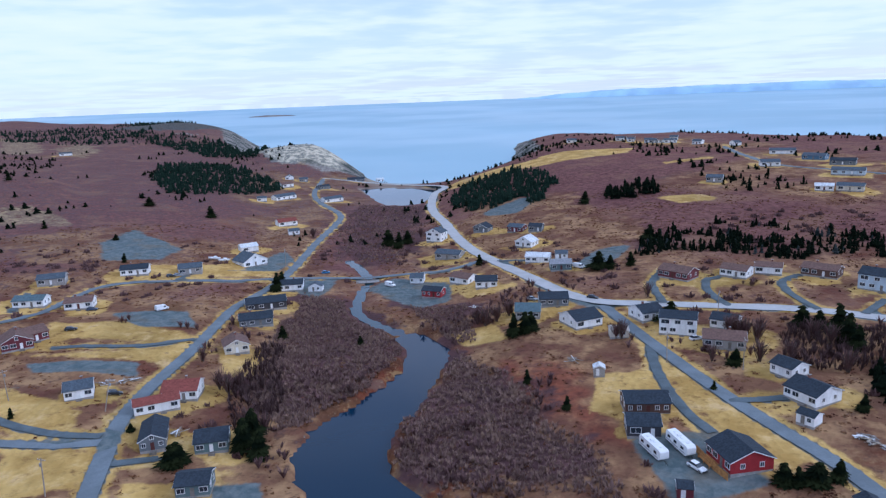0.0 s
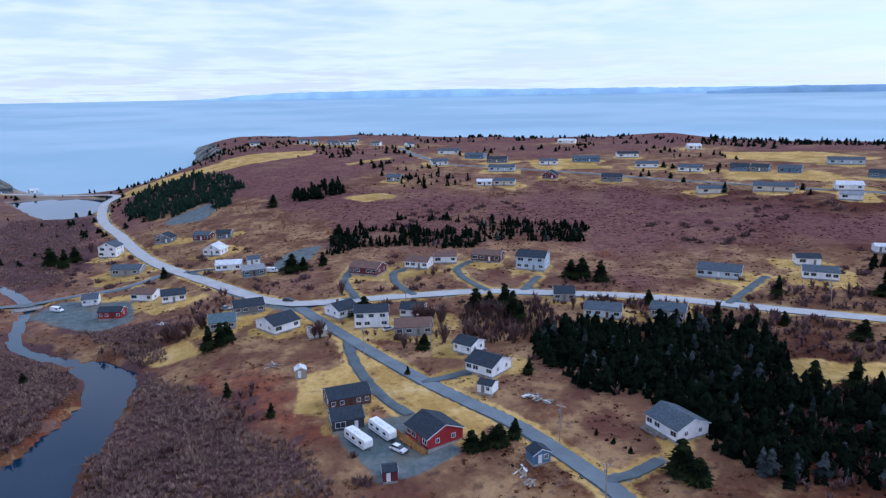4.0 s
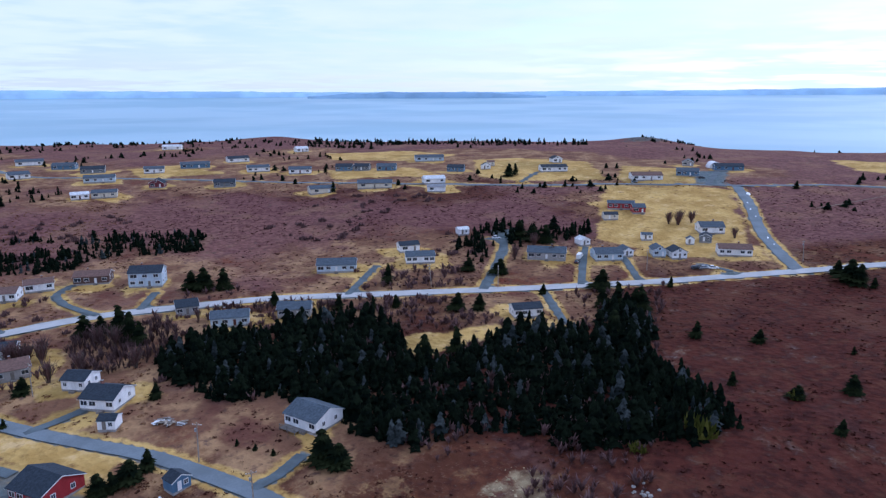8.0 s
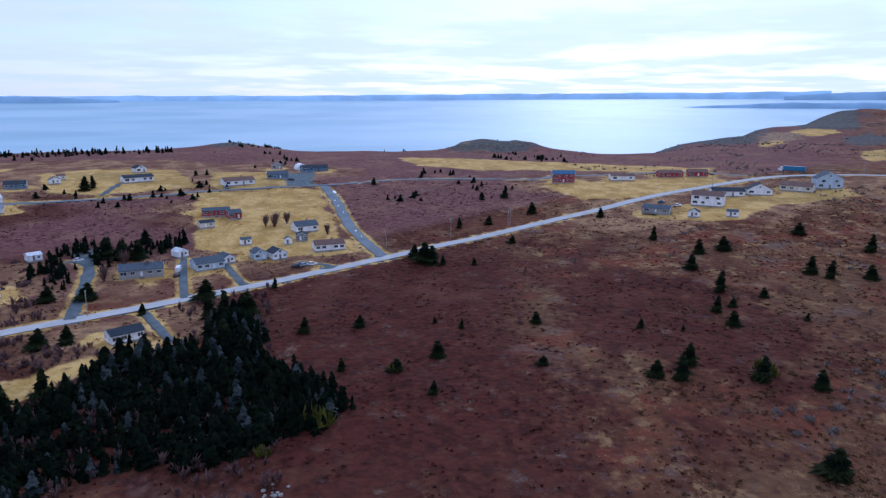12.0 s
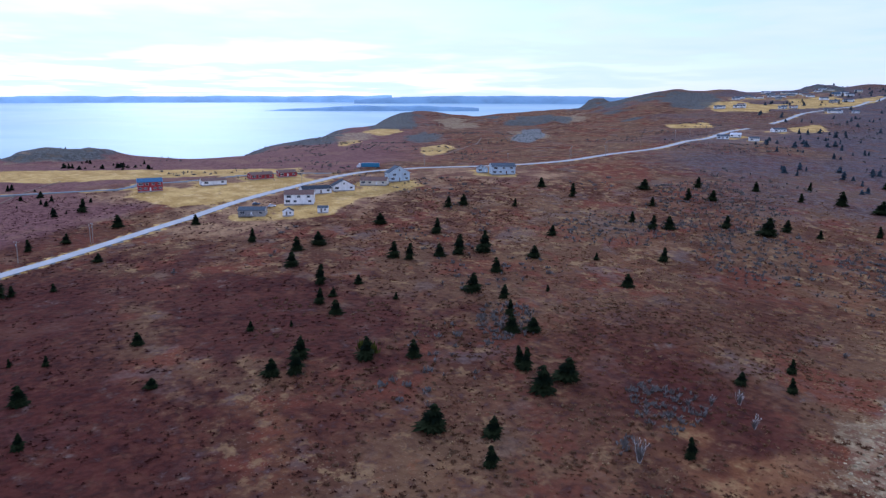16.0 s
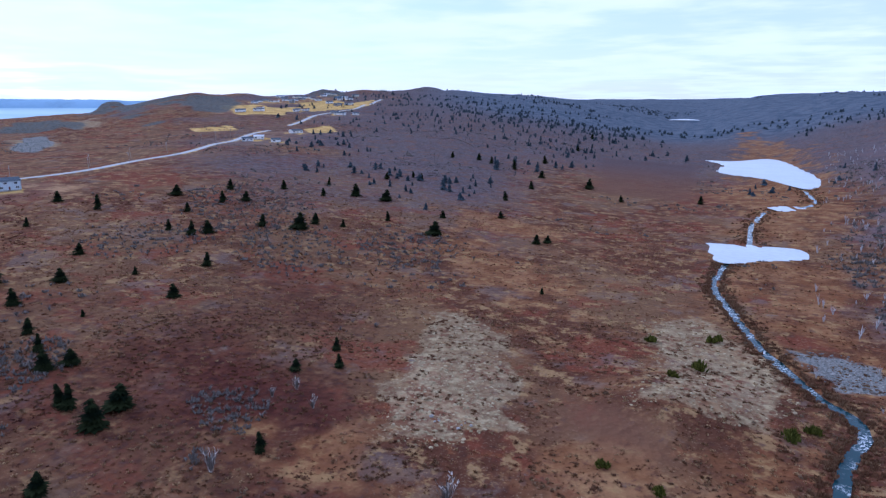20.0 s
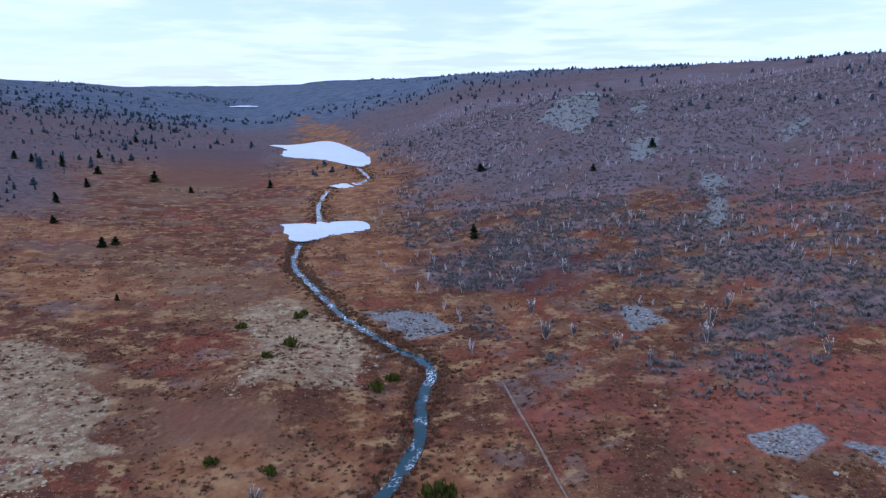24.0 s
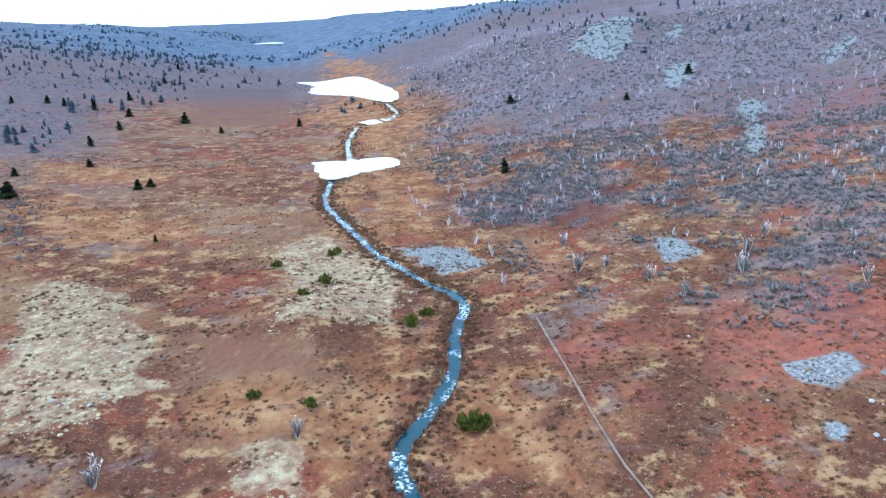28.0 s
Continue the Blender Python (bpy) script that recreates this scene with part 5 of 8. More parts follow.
# ---- trees ----
def spruce_shape(rng, tiers=8, spikes=9, low=0.04, wide=0.30):
    """Crown of one spruce, one metre high: ragged, lopsided skirts of drooping boughs under a blunt tip."""
    verts, faces = [], []
    lean = rng.uniform(-0.05, 0.05, 2)
    for k in range(tiers):
        f = k / tiers
        z, r = low + (1 - low) * f**0.95, wide * (1 - f) ** 0.72 * rng.uniform(0.72, 1.18) + 0.025
        cx, cy = lean * f + rng.uniform(-0.09, 0.09, 2) * wide
        top = len(verts)
        verts.append((cx, cy, min(1.0, z + (1 - low) / tiers * 1.8)))
        turn, stout = rng.uniform(0, 6.3), rng.uniform(0, 6.3)
        for s in range(2 * spikes):
            a = turn + math.pi * s / spikes
            q = r * (1 + 0.22 * math.cos(a - stout)) * (rng.uniform(0.8, 1.2) if s % 2 == 0 else rng.uniform(0.55, 0.8))
            verts.append((cx + q * math.cos(a), cy + q * math.sin(a), z + (rng.uniform(-0.05, 0.01) if s % 2 == 0 else rng.uniform(0.0, 0.05))))
        for s in range(2 * spikes):
            faces.append((top, top + 1 + s, top + 1 + (s + 1) % (2 * spikes)))
    return np.array(verts), np.array(faces)


def thicket_shape(rng, twigs=16, thick=0.035):
    """A bare bush, one metre high: thin twigs that fan out of one root."""
    verts, faces = [], []
    for _ in range(twigs):
        a, out = rng.uniform(0, 6.3), rng.uniform(0.1, 0.55)
        tip = np.array([out * math.cos(a), out * math.sin(a), rng.uniform(0.55, 1.0)])
        mid = tip * (0.5, 0.5, 0.62) + rng.uniform(-0.05, 0.05, 3)
        w = np.array([-math.sin(a), math.cos(a), 0]) * thick
        k = len(verts)
        verts += [w, -w, mid + w * 1.6, mid - w * 1.6, tip]
        faces += [(k, k + 1, k + 3), (k, k + 3, k + 2), (k + 2, k + 3, k + 4)]
    return np.array(verts), np.array(faces)


def sown(name, shapes, spots, material, label, category):
    """Many small plants in one mesh. spots: rows of x, y, height, girth."""
    rng = np.random.default_rng(len(spots))
    z = ground(spots[:, 0], spots[:, 1])
    pick, turn = rng.integers(len(shapes), size=len(spots)), rng.uniform(0, 6.3, len(spots))
    vs, fs, base = [], [], 0
    for k, (v, f) in enumerate(shapes):
        m = pick == k
        x, y, h, g = spots[m].T
        c, s = np.cos(turn[m]) * g, np.sin(turn[m]) * g
        p = np.stack([np.outer(c, v[:, 0]) - np.outer(s, v[:, 1]) + x[:, None], np.outer(s, v[:, 0]) + np.outer(c, v[:, 1]) + y[:, None], np.outer(h, v[:, 2]) + z[m][:, None] - 0.05], -1)
        vs.append(p.reshape(-1, 3))
        fs.append((f[None] + (base + np.arange(m.sum()) * len(v))[:, None, None]).reshape(-1, 3))
        base += m.sum() * len(v)
    me = mesh_of(name, np.concatenate(vs), np.concatenate(fs), material, False)
    return tagged(new(name, me), label, category, kind="stuff")


def scatter(ring, spacing, rng, keep=1.0):
    """Spots inside a ring, about spacing apart, uneven."""
    p = np.array(ring)
    lo, hi = p.min(0), p.max(0)
    gx, gy = np.meshgrid(np.arange(lo[0], hi[0], spacing), np.arange(lo[1], hi[1], spacing))
    x = gx.ravel() + rng.uniform(-0.5, 0.5, gx.size) * spacing * 0.95
    y = gy.ravel() + rng.uniform(-0.5, 0.5, gx.size) * spacing * 0.95
    d = inside(x, y, ring) + 3 * rough(x, y, 14, 11)
    ok = (d < 0) & (rng.random(len(x)) < keep)
    return np.c_[x[ok], y[ok]]


def clear_of(spots, margin=1.5):
    """Those spots that are off roads, water and houses."""
    x, y = spots[:, 0], spots[:, 1]
    ok = np.ones(len(x), bool)
    for name, width, line in [*WAYS, *BROOKS]:
        b = box_near(x, y, line, 12)
        ok[b] &= along_line(x[b], y[b], line)[0] > width / 2 + margin
    for name, level, ring in LAKES:
        ok &= inside(x, y, ring) > 1.0
    for hx, hy, size in YARDS:
        ok &= np.hypot(x - hx, y - hy) > size * 0.6
    return spots[ok]


def tuft_shape(rng, blades=10):
    """A low cushion of dwarf shrub or grass: short, broad shoots in all directions."""
    verts, faces = [], []
    for _ in range(blades):
        a, out = rng.uniform(0, 6.3), rng.uniform(0.05, 0.5)
        foot = np.array([out * math.cos(a), out * math.sin(a), 0.0])
        b = rng.uniform(0, 6.3)
        w = np.array([math.cos(b), math.sin(b), 0]) * rng.uniform(0.12, 0.24)
        tip = foot * 1.5 + (0, 0, rng.uniform(0.45, 1.0) * (1.1 - out))
        verts += [foot + w, foot - w, tip]
        faces.append((len(verts) - 3, len(verts) - 2, len(verts) - 1))
    return np.array(verts), np.array(faces)


RNG = np.random.default_rng(5)
SPRUCES = [spruce_shape(RNG, 7, 6, wide=w) for w in (0.28, 0.36, 0.44)]


def clump_shape(rng, stems=4):
    """Several spruces of uneven height grown into one ragged clump."""
    vs, fs, base = [], [], 0
    for k in range(stems):
        v, f = spruce_shape(rng, tiers=5, spikes=5, wide=rng.uniform(0.24, 0.42))
        tall = 1.0 if k == 0 else rng.uniform(0.45, 0.9)
        a, out = rng.uniform(0, 6.3), 0 if k == 0 else rng.uniform(0.15, 0.38)
        vs.append(v * (tall, tall, tall) + (out * math.cos(a), out * math.sin(a), 0))
        fs.append(f + base)
        base += len(v)
    return np.concatenate(vs), np.concatenate(fs)


CLUMPS = [clump_shape(RNG, n) for n in (3, 4, 5)]
THICKETS = [thicket_shape(RNG) for _ in range(5)]
FINE_BRUSH = [thicket_shape(RNG, 20, 0.02) for _ in range(4)] + [tuft_shape(RNG, 16) for _ in range(2)]
STEMS = [(v * (0.6, 0.6, 1.0), f) for v, f in (thicket_shape(RNG, 8, 0.026) for _ in range(4))]
CUSHIONS = [spruce_shape(RNG, 4, 4, wide=w) for w in (0.32, 0.42, 0.52)]


def slab_shape(rng):
    """A low weathered stone with a broken outline."""
    n = 7
    a = np.arange(n) * 6.283 / n + rng.uniform(-0.3, 0.3, n)
    low, top = rng.uniform(0.4, 0.6, n), rng.uniform(0.22, 0.38, n)
    verts = [(q * math.cos(b), q * math.sin(b), 0.0) for q, b in zip(low, a)]
    verts += [(q * math.cos(b), q * math.sin(b), rng.uniform(0.6, 1.0)) for q, b in zip(top, a)] + [(0, 0, 0.95)]
    faces = []
    for k in range(n):
        m = (k + 1) % n
        faces += [(k, m, n + m), (k, n + m, n + k), (n + k, n + m, 2 * n)]
    return np.array(verts), np.array(faces)


SLABS = [slab_shape(RNG) for _ in range(6)]
TUFTS = [tuft_shape(RNG) for _ in range(6)]
BRUSH = [tuft_shape(RNG, 24) for _ in range(5)]


def off_patches(spots, kinds, margin=0.0):
    x, y = spots[:, 0], spots[:, 1]
    ok = np.ones(len(x), bool)
    for kind, ring in PATCHES:
        if kind in kinds:
            b = box_near(x, y, np.array(ring), 5)
            ok[b] &= inside(x[b], y[b], ring) > margin
    return spots[ok]


def sector(az0, az1, r0, r1, count, rng):
    """Spots spread evenly over a sector of the land round the hovering point, dry land only."""
    a = np.radians(rng.uniform(az0, az1, count))
    r = np.sqrt(rng.uniform(r0**2, r1**2, count))
    s = np.c_[r * np.sin(a), r * np.cos(a)]
    return s[ground_raw(s[:, 0], s[:, 1]) > 1.8]


def clumped(spots, size, level, seed):
    """Only the spots where a patchy pattern is high."""
    return spots[rough(spots[:, 0], spots[:, 1], size, seed) + 0.5 * rough(spots[:, 0], spots[:, 1], size / 3, seed + 1) > level]


def build_woods():
    spacing = {"dark": 2.25, "band": 2.7, "shore": 3.8, "ridge": 4.6, "head": 6.5, "cape": 9.0, "hood": 10.0, "knot": 4.0, "plateau": 7.0, "crest": 9.0, "up": 19.0, "yards": 4.2}
    height = {"dark": 5.6, "band": 4.4, "crest": 5.0, "up": 6.5, "plateau": 4.4, "head": 6.0}
    for name, ring in WOODS:
        s = clear_of(off_patches(scatter(ring, spacing[name], RNG, 0.28 if name == "up" else 0.4 if name == "crest" else 0.85), ("smooth",), 6.0))
        h = height.get(name, 5.0) * (0.40 + 0.95 * RNG.random(len(s)) ** 1.5) * (1 + 0.3 * rough(s[:, 0], s[:, 1], 16, 41))
        if name == "band":
            keep = rough(s[:, 0], s[:, 1], 15, 47) + 0.5 * rough(s[:, 0], s[:, 1], 6, 48) > -0.25
            s, h = s[keep], h[keep] * 0.9
        if name in ("dark", "band"):
            grey = RNG.random(len(s)) < 0.13
            sown("bare_spruces", SPRUCES, np.c_[s[grey], h[grey] * 0.9, h[grey] * 0.75], M_DEADWOOD, "grey lichen-hung dying spruces among the green ones", "spruce wood")
            s, h = s[~grey], h[~grey]
        sown("spruce_wood", SPRUCES + CLUMPS, np.c_[s, h, h * RNG.uniform(0.75, 1.3, len(s))], {"shore": M_HAZY_SPRUCE, "ridge": M_HAZY_SPRUCE, "head": M_HAZY_SPRUCE, "cape": M_HAZY_SPRUCE, "hood": M_HAZY_SPRUCE, "up": M_HAZE_BLUE_SPRUCE}.get(name, M_SPRUCE), "dense stand of small dark green spruces", "spruce wood")
    for kind, ring in PATCHES:
        if kind == "rock" and np.hypot(*np.mean(ring, axis=0)) < 480:
            s = clear_of(scatter(ring, 1.2, RNG, 0.45), 0.5)
            h = 0.06 + 0.4 * RNG.random(len(s)) ** 3
            sown("lichen_stones", SLABS, np.c_[s, h, 0.25 + 1.3 * RNG.random(len(s)) ** 2.4], M_LICHEN, "cream lichen-grown stones breaking through the turf", "rocks")
        if kind == "scree":
            far_up = np.hypot(*np.mean(ring, axis=0)) > 300
            s = scatter(ring, 3.0 if far_up else 0.9, RNG, 0.5)
            h = (0.12 + 0.6 * RNG.random(len(s)) ** 2) * (1.3 if far_up else 0.55)
            sown("loose_stones", SLABS, np.c_[s, h, h * RNG.uniform(1.6, 3.2, len(s))], M_SCREE, "pale blue-grey loose stones of a bare scree", "rocks")
        if kind == "alder":
            s = clear_of(scatter(ring, 1.35 if np.hypot(*np.mean(ring, axis=0)) < 330 else 3.2, RNG, 0.85), 2.0)
            h = RNG.uniform(1.1, 1.9, len(s)) * (1 + 0.25 * rough(s[:, 0], s[:, 1], 9, 45))
            sown("alder_thicket", FINE_BRUSH, np.c_[s, h, h * 1.3], M_ALDER, "leafless purple-brown alder thicket beside the pond", "thicket")
    built = ("field", "gravel", "rock", "smooth")
    # dwarf shrubs of the moor, thinning out with distance
    for label, az, r, count, tall, mat in (
        ("low wine-red dwarf shrubs covering the moor", (30, 128), (95, 480), 24000, 0.8, M_WINE),
        ("low brown and red dwarf shrubs covering the moor", (122, 232), (95, 260), 17000, 0.65, M_HEATH),
        ("low brown and red dwarf shrubs covering the moor", (112, 232), (260, 480), 16000, 0.9, M_HEATH),
        ("low brown scrub between the yards", (-38, 32), (120, 480), 17000, 0.9, M_HEATH),
    ):
        s = clumped(clear_of(off_patches(sector(*az, *r, count, RNG), built, 0.5), 1.0), 13, -0.25, 43)
        h = RNG.uniform(0.25, 0.7, len(s)) * tall
        sown("heath_scrub", TUFTS, np.c_[s, h, h * RNG.uniform(2.2, 4.0, len(s))], mat, label, "heath")
    s = clumped(clear_of(off_patches(sector(120, 232, 95, 420, 16000, RNG), ("smooth",)), 1.0), 18, 0.1, 31)
    h = RNG.uniform(0.25, 0.7, len(s))
    sown("dry_grass", TUFTS, np.c_[s, h, h * 2.2], M_DRYGRASS, "tufts of bleached straw grass on the moor", "grass")
    # knee-high shrubs that stand out of the heath, and dark growth along the brook's banks
    s = clumped(clear_of(off_patches(sector(106, 234, 88, 250, 10000, RNG), ("smooth",)), 1.2), 9, -0.05, 61)
    h = RNG.uniform(0.25, 0.75, len(s))
    sown("low_shrubs", BRUSH, np.c_[s, h, h * RNG.uniform(1.5, 2.4, len(s))], M_HEATH_BUSH, "knee-high leafless brown shrubs on the moor", "shrubs")
    for name, width, line in BROOKS:
        if name == "river":
            continue
        n = 2600 if name == "brook" else 900
        k = RNG.integers(len(line) - 1, size=n)
        along = line[k] + (line[k + 1] - line[k]) * RNG.random((n, 1))
        s = clear_of(along[:, :2] + RNG.normal(0, 1, (n, 2)) * (3.0 if name == "brook" else 5.0), 0.2)
        h = RNG.uniform(0.4, 1.3, len(s))
        sown("bank_growth", BRUSH, np.c_[s, h, h * 1.5], M_HEATH_BUSH, "dark leafless shrubs lining the brook's banks", "shrubs")
    for ring in GREY_PATCHES:
        far_off = np.hypot(*np.mean(ring, axis=0)) > 250
        s = clear_of(scatter(ring, 3.4 if far_off else 1.8, RNG, 0.6))
        h = RNG.uniform(0.8, 1.9, len(s))
        sown("grey_brush", FINE_BRUSH, np.c_[s, h, h * 1.7], M_GREYTWIGS, "patch of leafless grey brush on the moor", "brush")
    for ring in GROVES:
        s = clear_of(scatter(ring, 2.1, RNG, 0.8), 1.5)
        h = RNG.uniform(2.0, 4.8, len(s))
        sown("garden_brush", FINE_BRUSH[:4], np.c_[s, h, h * 0.9], M_DARK_TWIGS, "tall leafless purple-brown brush between the gardens", "brush")
    # leafless bushes: grey on the hillside, brown round the village
    for r0, r1, count in ((140, 420, 15000), (420, 860, 13000)):
        s = clear_of(off_patches(sector(187, 232, r0, r1, count, RNG), ("rock", "smooth", "orange")))
        s = s[brush_cover(*s.T) > 0.1 + 0.6 * RNG.random(len(s))]
        h = RNG.uniform(0.7, 2.3, len(s))
        sown("grey_brush", FINE_BRUSH, np.c_[s, h, h * 1.6], M_GREYTWIGS, "leafless grey birch brush on the hillside", "brush")
    s = clumped(clear_of(off_patches(sector(188, 232, 200, 950, 2600, RNG), ("rock", "smooth", "scree"))), 45, 0.0, 37)
    h = RNG.uniform(2.0, 5.6, len(s))
    sown("birch_wood", STEMS, np.c_[s, h, h], M_PALE_STEM, "pale bare birch stems standing among the grey brush", "birches")
    s = clumped(clear_of(off_patches(sector(100, 186, 150, 1000, 11000, RNG), ("rock", "smooth"))), 55, 0.3, 23)
    h = RNG.uniform(0.7, 2.0, len(s))
    sown("grey_brush", FINE_BRUSH, np.c_[s, h, h * 1.7], M_GREYTWIGS, "patches of leafless grey brush on the moor", "brush")
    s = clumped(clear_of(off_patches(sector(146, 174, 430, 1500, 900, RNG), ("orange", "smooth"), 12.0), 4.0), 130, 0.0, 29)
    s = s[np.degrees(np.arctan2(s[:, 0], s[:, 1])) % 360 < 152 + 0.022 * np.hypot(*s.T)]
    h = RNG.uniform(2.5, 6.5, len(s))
    sown("valley_spruces", SPRUCES + CUSHIONS, np.c_[s, h, h * 1.2], M_HAZE_BLUE_SPRUCE, "scattered dark spruces on the valley side", "spruce wood")
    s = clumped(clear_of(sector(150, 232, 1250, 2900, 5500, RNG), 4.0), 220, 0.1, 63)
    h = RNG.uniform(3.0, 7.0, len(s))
    sown("far_spruces", CUSHIONS, np.c_[s, h, h * 1.5], M_HAZE_BLUE_SPRUCE, "haze-blue spruces thinly covering the far hills", "spruce wood")
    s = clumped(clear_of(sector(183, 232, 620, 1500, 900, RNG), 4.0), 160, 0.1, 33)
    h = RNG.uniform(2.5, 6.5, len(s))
    sown("hilltop_spruces", SPRUCES + CUSHIONS, np.c_[s, h, h * 1.2], M_HAZE_BLUE_SPRUCE, "scattered dark spruces high on the hill", "spruce wood")
    for r0, r1, count, low, high in ((120, 420, 1500, 1.2, 3.0),):
        s = clumped(clear_of(off_patches(sector(-34, 60, r0, r1, count, RNG), ("field", "gravel", "alder")), 1.5), 50, 0.1, 35)
        h = RNG.uniform(low, high, len(s))
        sown("brown_brush", BRUSH, np.c_[s, h, h * 1.4], M_TWIGS, "leafless brown brush between roads and yards", "brush")
    s = clumped(clear_of(off_patches(sector(-36, 75, 110, 290, 5500, RNG), ("field", "gravel")), 1.5), 40, 0.2, 25)
    h = RNG.uniform(1.0, 3.6, len(s))
    sown("brown_brush", THICKETS, np.c_[s, h, h * 1.2], M_TWIGS, "leafless brown brush between roads and yards", "brush")
    s = clumped(clear_of(off_patches(sector(-36, 100, 420, 1100, 9000, RNG), ("field", "gravel"))), 70, 0.25, 27)
    h = RNG.uniform(1.2, 4.5, len(s))
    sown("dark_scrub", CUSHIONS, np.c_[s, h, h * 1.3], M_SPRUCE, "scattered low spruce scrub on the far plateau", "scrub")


build_ground()
build_water()
build_roads()
build_woods()

# ---- houses ----
def siding(name, color):
    """Lapped boards: fine shadow lines every 15 cm, weathering in wide stains."""
    k = Nodes(name, 0.6)
    sep = k.n.new("ShaderNodeSeparateXYZ")
    k.l.new(k.where, sep.inputs[0])
    lap = k.maths("FRACT", k.maths("DIVIDE", sep.outputs[2], 0.15))
    stain = k.noise(1.6, 4.0, stretch=(1, 1, 0.3))
    c = k.mix(k.span(stain, 0.35, 0.75), color, scaled(color, 0.78))
    c = k.mix(k.span(lap, 0.0, 0.16, 0.35, 0.0), c, scaled(color, 0.45))
    k.bump(lap, 0.012)
    return k.done(c)


def shingles(name, color):
    """Asphalt shingles: courses, patches of wear and a mottled grain."""
    k = Nodes(name, 0.97)
    sep = k.n.new("ShaderNodeSeparateXYZ")
    k.l.new(k.where, sep.inputs[0])
    lap = k.maths("FRACT", k.maths("DIVIDE", sep.outputs[2], 0.09))
    c = k.mix(k.span(k.noise(0.5, 3.0), 0.3, 0.7), scaled(color, 0.72), scaled(color, 1.25))
    c = k.mix(k.span(k.noise(2.4, 4.0), 0.5, 0.75, 0.0, 0.5), c, scaled(color, 1.5))
    c = k.mix(k.span(lap, 0.0, 0.25, 0.3, 0.0), c, scaled(color, 0.5))
    k.bump(lap, 0.01)
    return k.done(c)


WALLS = {
    "white": ("white", (0.86, 0.87, 0.88)),
    "cream": ("pale cream", (0.66, 0.62, 0.52)),
    "grey": ("weathered grey", (0.34, 0.33, 0.32)),
    "slate": ("slate-grey", (0.16, 0.18, 0.20)),
    "charcoalw": ("charcoal-grey", (0.055, 0.055, 0.065)),
    "brown": ("dark brown", (0.105, 0.06, 0.05)),
    "wine": ("wine-red", (0.14, 0.03, 0.04)),
    "red": ("barn-red", (0.33, 0.028, 0.035)),
    "blue": ("dusky blue", (0.10, 0.19, 0.30)),
    "skyblue": ("pale blue-white", (0.50, 0.60, 0.68)),
    "teal": ("teal-grey", (0.12, 0.18, 0.19)),
}
ROOFS = {
    "charcoal": ("charcoal", (0.030, 0.040, 0.054)),
    "slate": ("slate-grey", (0.075, 0.095, 0.118)),
    "umber": ("brown", (0.15, 0.092, 0.075)),
    "rust": ("rust-red", (0.21, 0.062, 0.048)),
    "teal": ("blue-grey", (0.09, 0.135, 0.155)),
    "white": ("pale metal", (0.60, 0.62, 0.64)),
    "grey": ("grey", (0.25, 0.26, 0.28)),
    "cream": ("cream", (0.52, 0.48, 0.42)),
    "blue": ("blue", (0.055, 0.13, 0.23)),
}
M_WALL = {k: siding(k + "_siding", c) for k, (_, c) in WALLS.items()}
M_ROOF = {k: shingles(k + "_shingles", c) for k, (_, c) in ROOFS.items()}
M_TRIM = worn("white_trim", (0.78, 0.79, 0.80), 0.5, 1.0, 0.08)
M_CONCRETE = worn("concrete", (0.32, 0.31, 0.30), 0.9, 1.2, 0.25, 0.1)
M_DOOR = worn("door_paint", (0.10, 0.035, 0.03), 0.5, 0.8, 0.15)
M_TIMBER = worn("new_timber", (0.46, 0.23, 0.075), 0.75, 0.7, 0.3, 0.06)
M_GREYWOOD = worn("weathered_timber", (0.21, 0.19, 0.17), 0.85, 0.7, 0.3, 0.06)
M_BRICK = worn("chimney_brick", (0.24, 0.11, 0.085), 0.9, 0.4, 0.3, 0.08)


def glass_material():
    k = Nodes("window_glass", 0.08)
    m = k.done((0.03, 0.04, 0.055))
    k.bsdf.inputs["Specular IOR Level"].default_value = 0.7
    return m


M_GLASS = glass_material()


def mesh_from(bm, name, material):
    me = bpy.data.meshes.new(name)
    bm.normal_update()
    bm.to_mesh(me)
    bm.free()
    me.materials.append(material)
    return me


def part(name, bm, material, parent, label="", at_=None):
    """A bmesh, or a mesh that is shared, as one part under its thing."""
    me = bm if isinstance(bm, bpy.types.Mesh) else mesh_from(bm, name, material)
    ob = new(name, me)
    ob.parent = parent
    if at_ is not None:
        ob.matrix_local = at_
    return tagged(ob, label)


def block(bm, x0, x1, y0, y1, z0, z1, taper=0.0):
    v = [bm.verts.new(p) for p in ((x0, y0, z0), (x1, y0, z0), (x1, y1, z0), (x0, y1, z0), (x0 + taper, y0 + taper, z1), (x1 - taper, y0 + taper, z1), (x1 - taper, y1 - taper, z1), (x0 + taper, y1 - taper, z1))]
    for f in ((3, 2, 1, 0), (4, 5, 6, 7), (0, 1, 5, 4), (1, 2, 6, 5), (2, 3, 7, 6), (3, 0, 4, 7)):
        bm.faces.new([v[i] for i in f])
    return bm


def solid(x0, x1, y0, y1, z0, z1, taper=0.0):
    return block(bmesh.new(), x0, x1, y0, y1, z0, z1, taper)


def thing(name, x, y, z, turn, label, category, group=""):
    ob = new(name)
    ob.empty_display_size = 0.3
    ob.matrix_world = pose(x, y, z, 0, 0, turn)
    return tagged(ob, label, category, group)


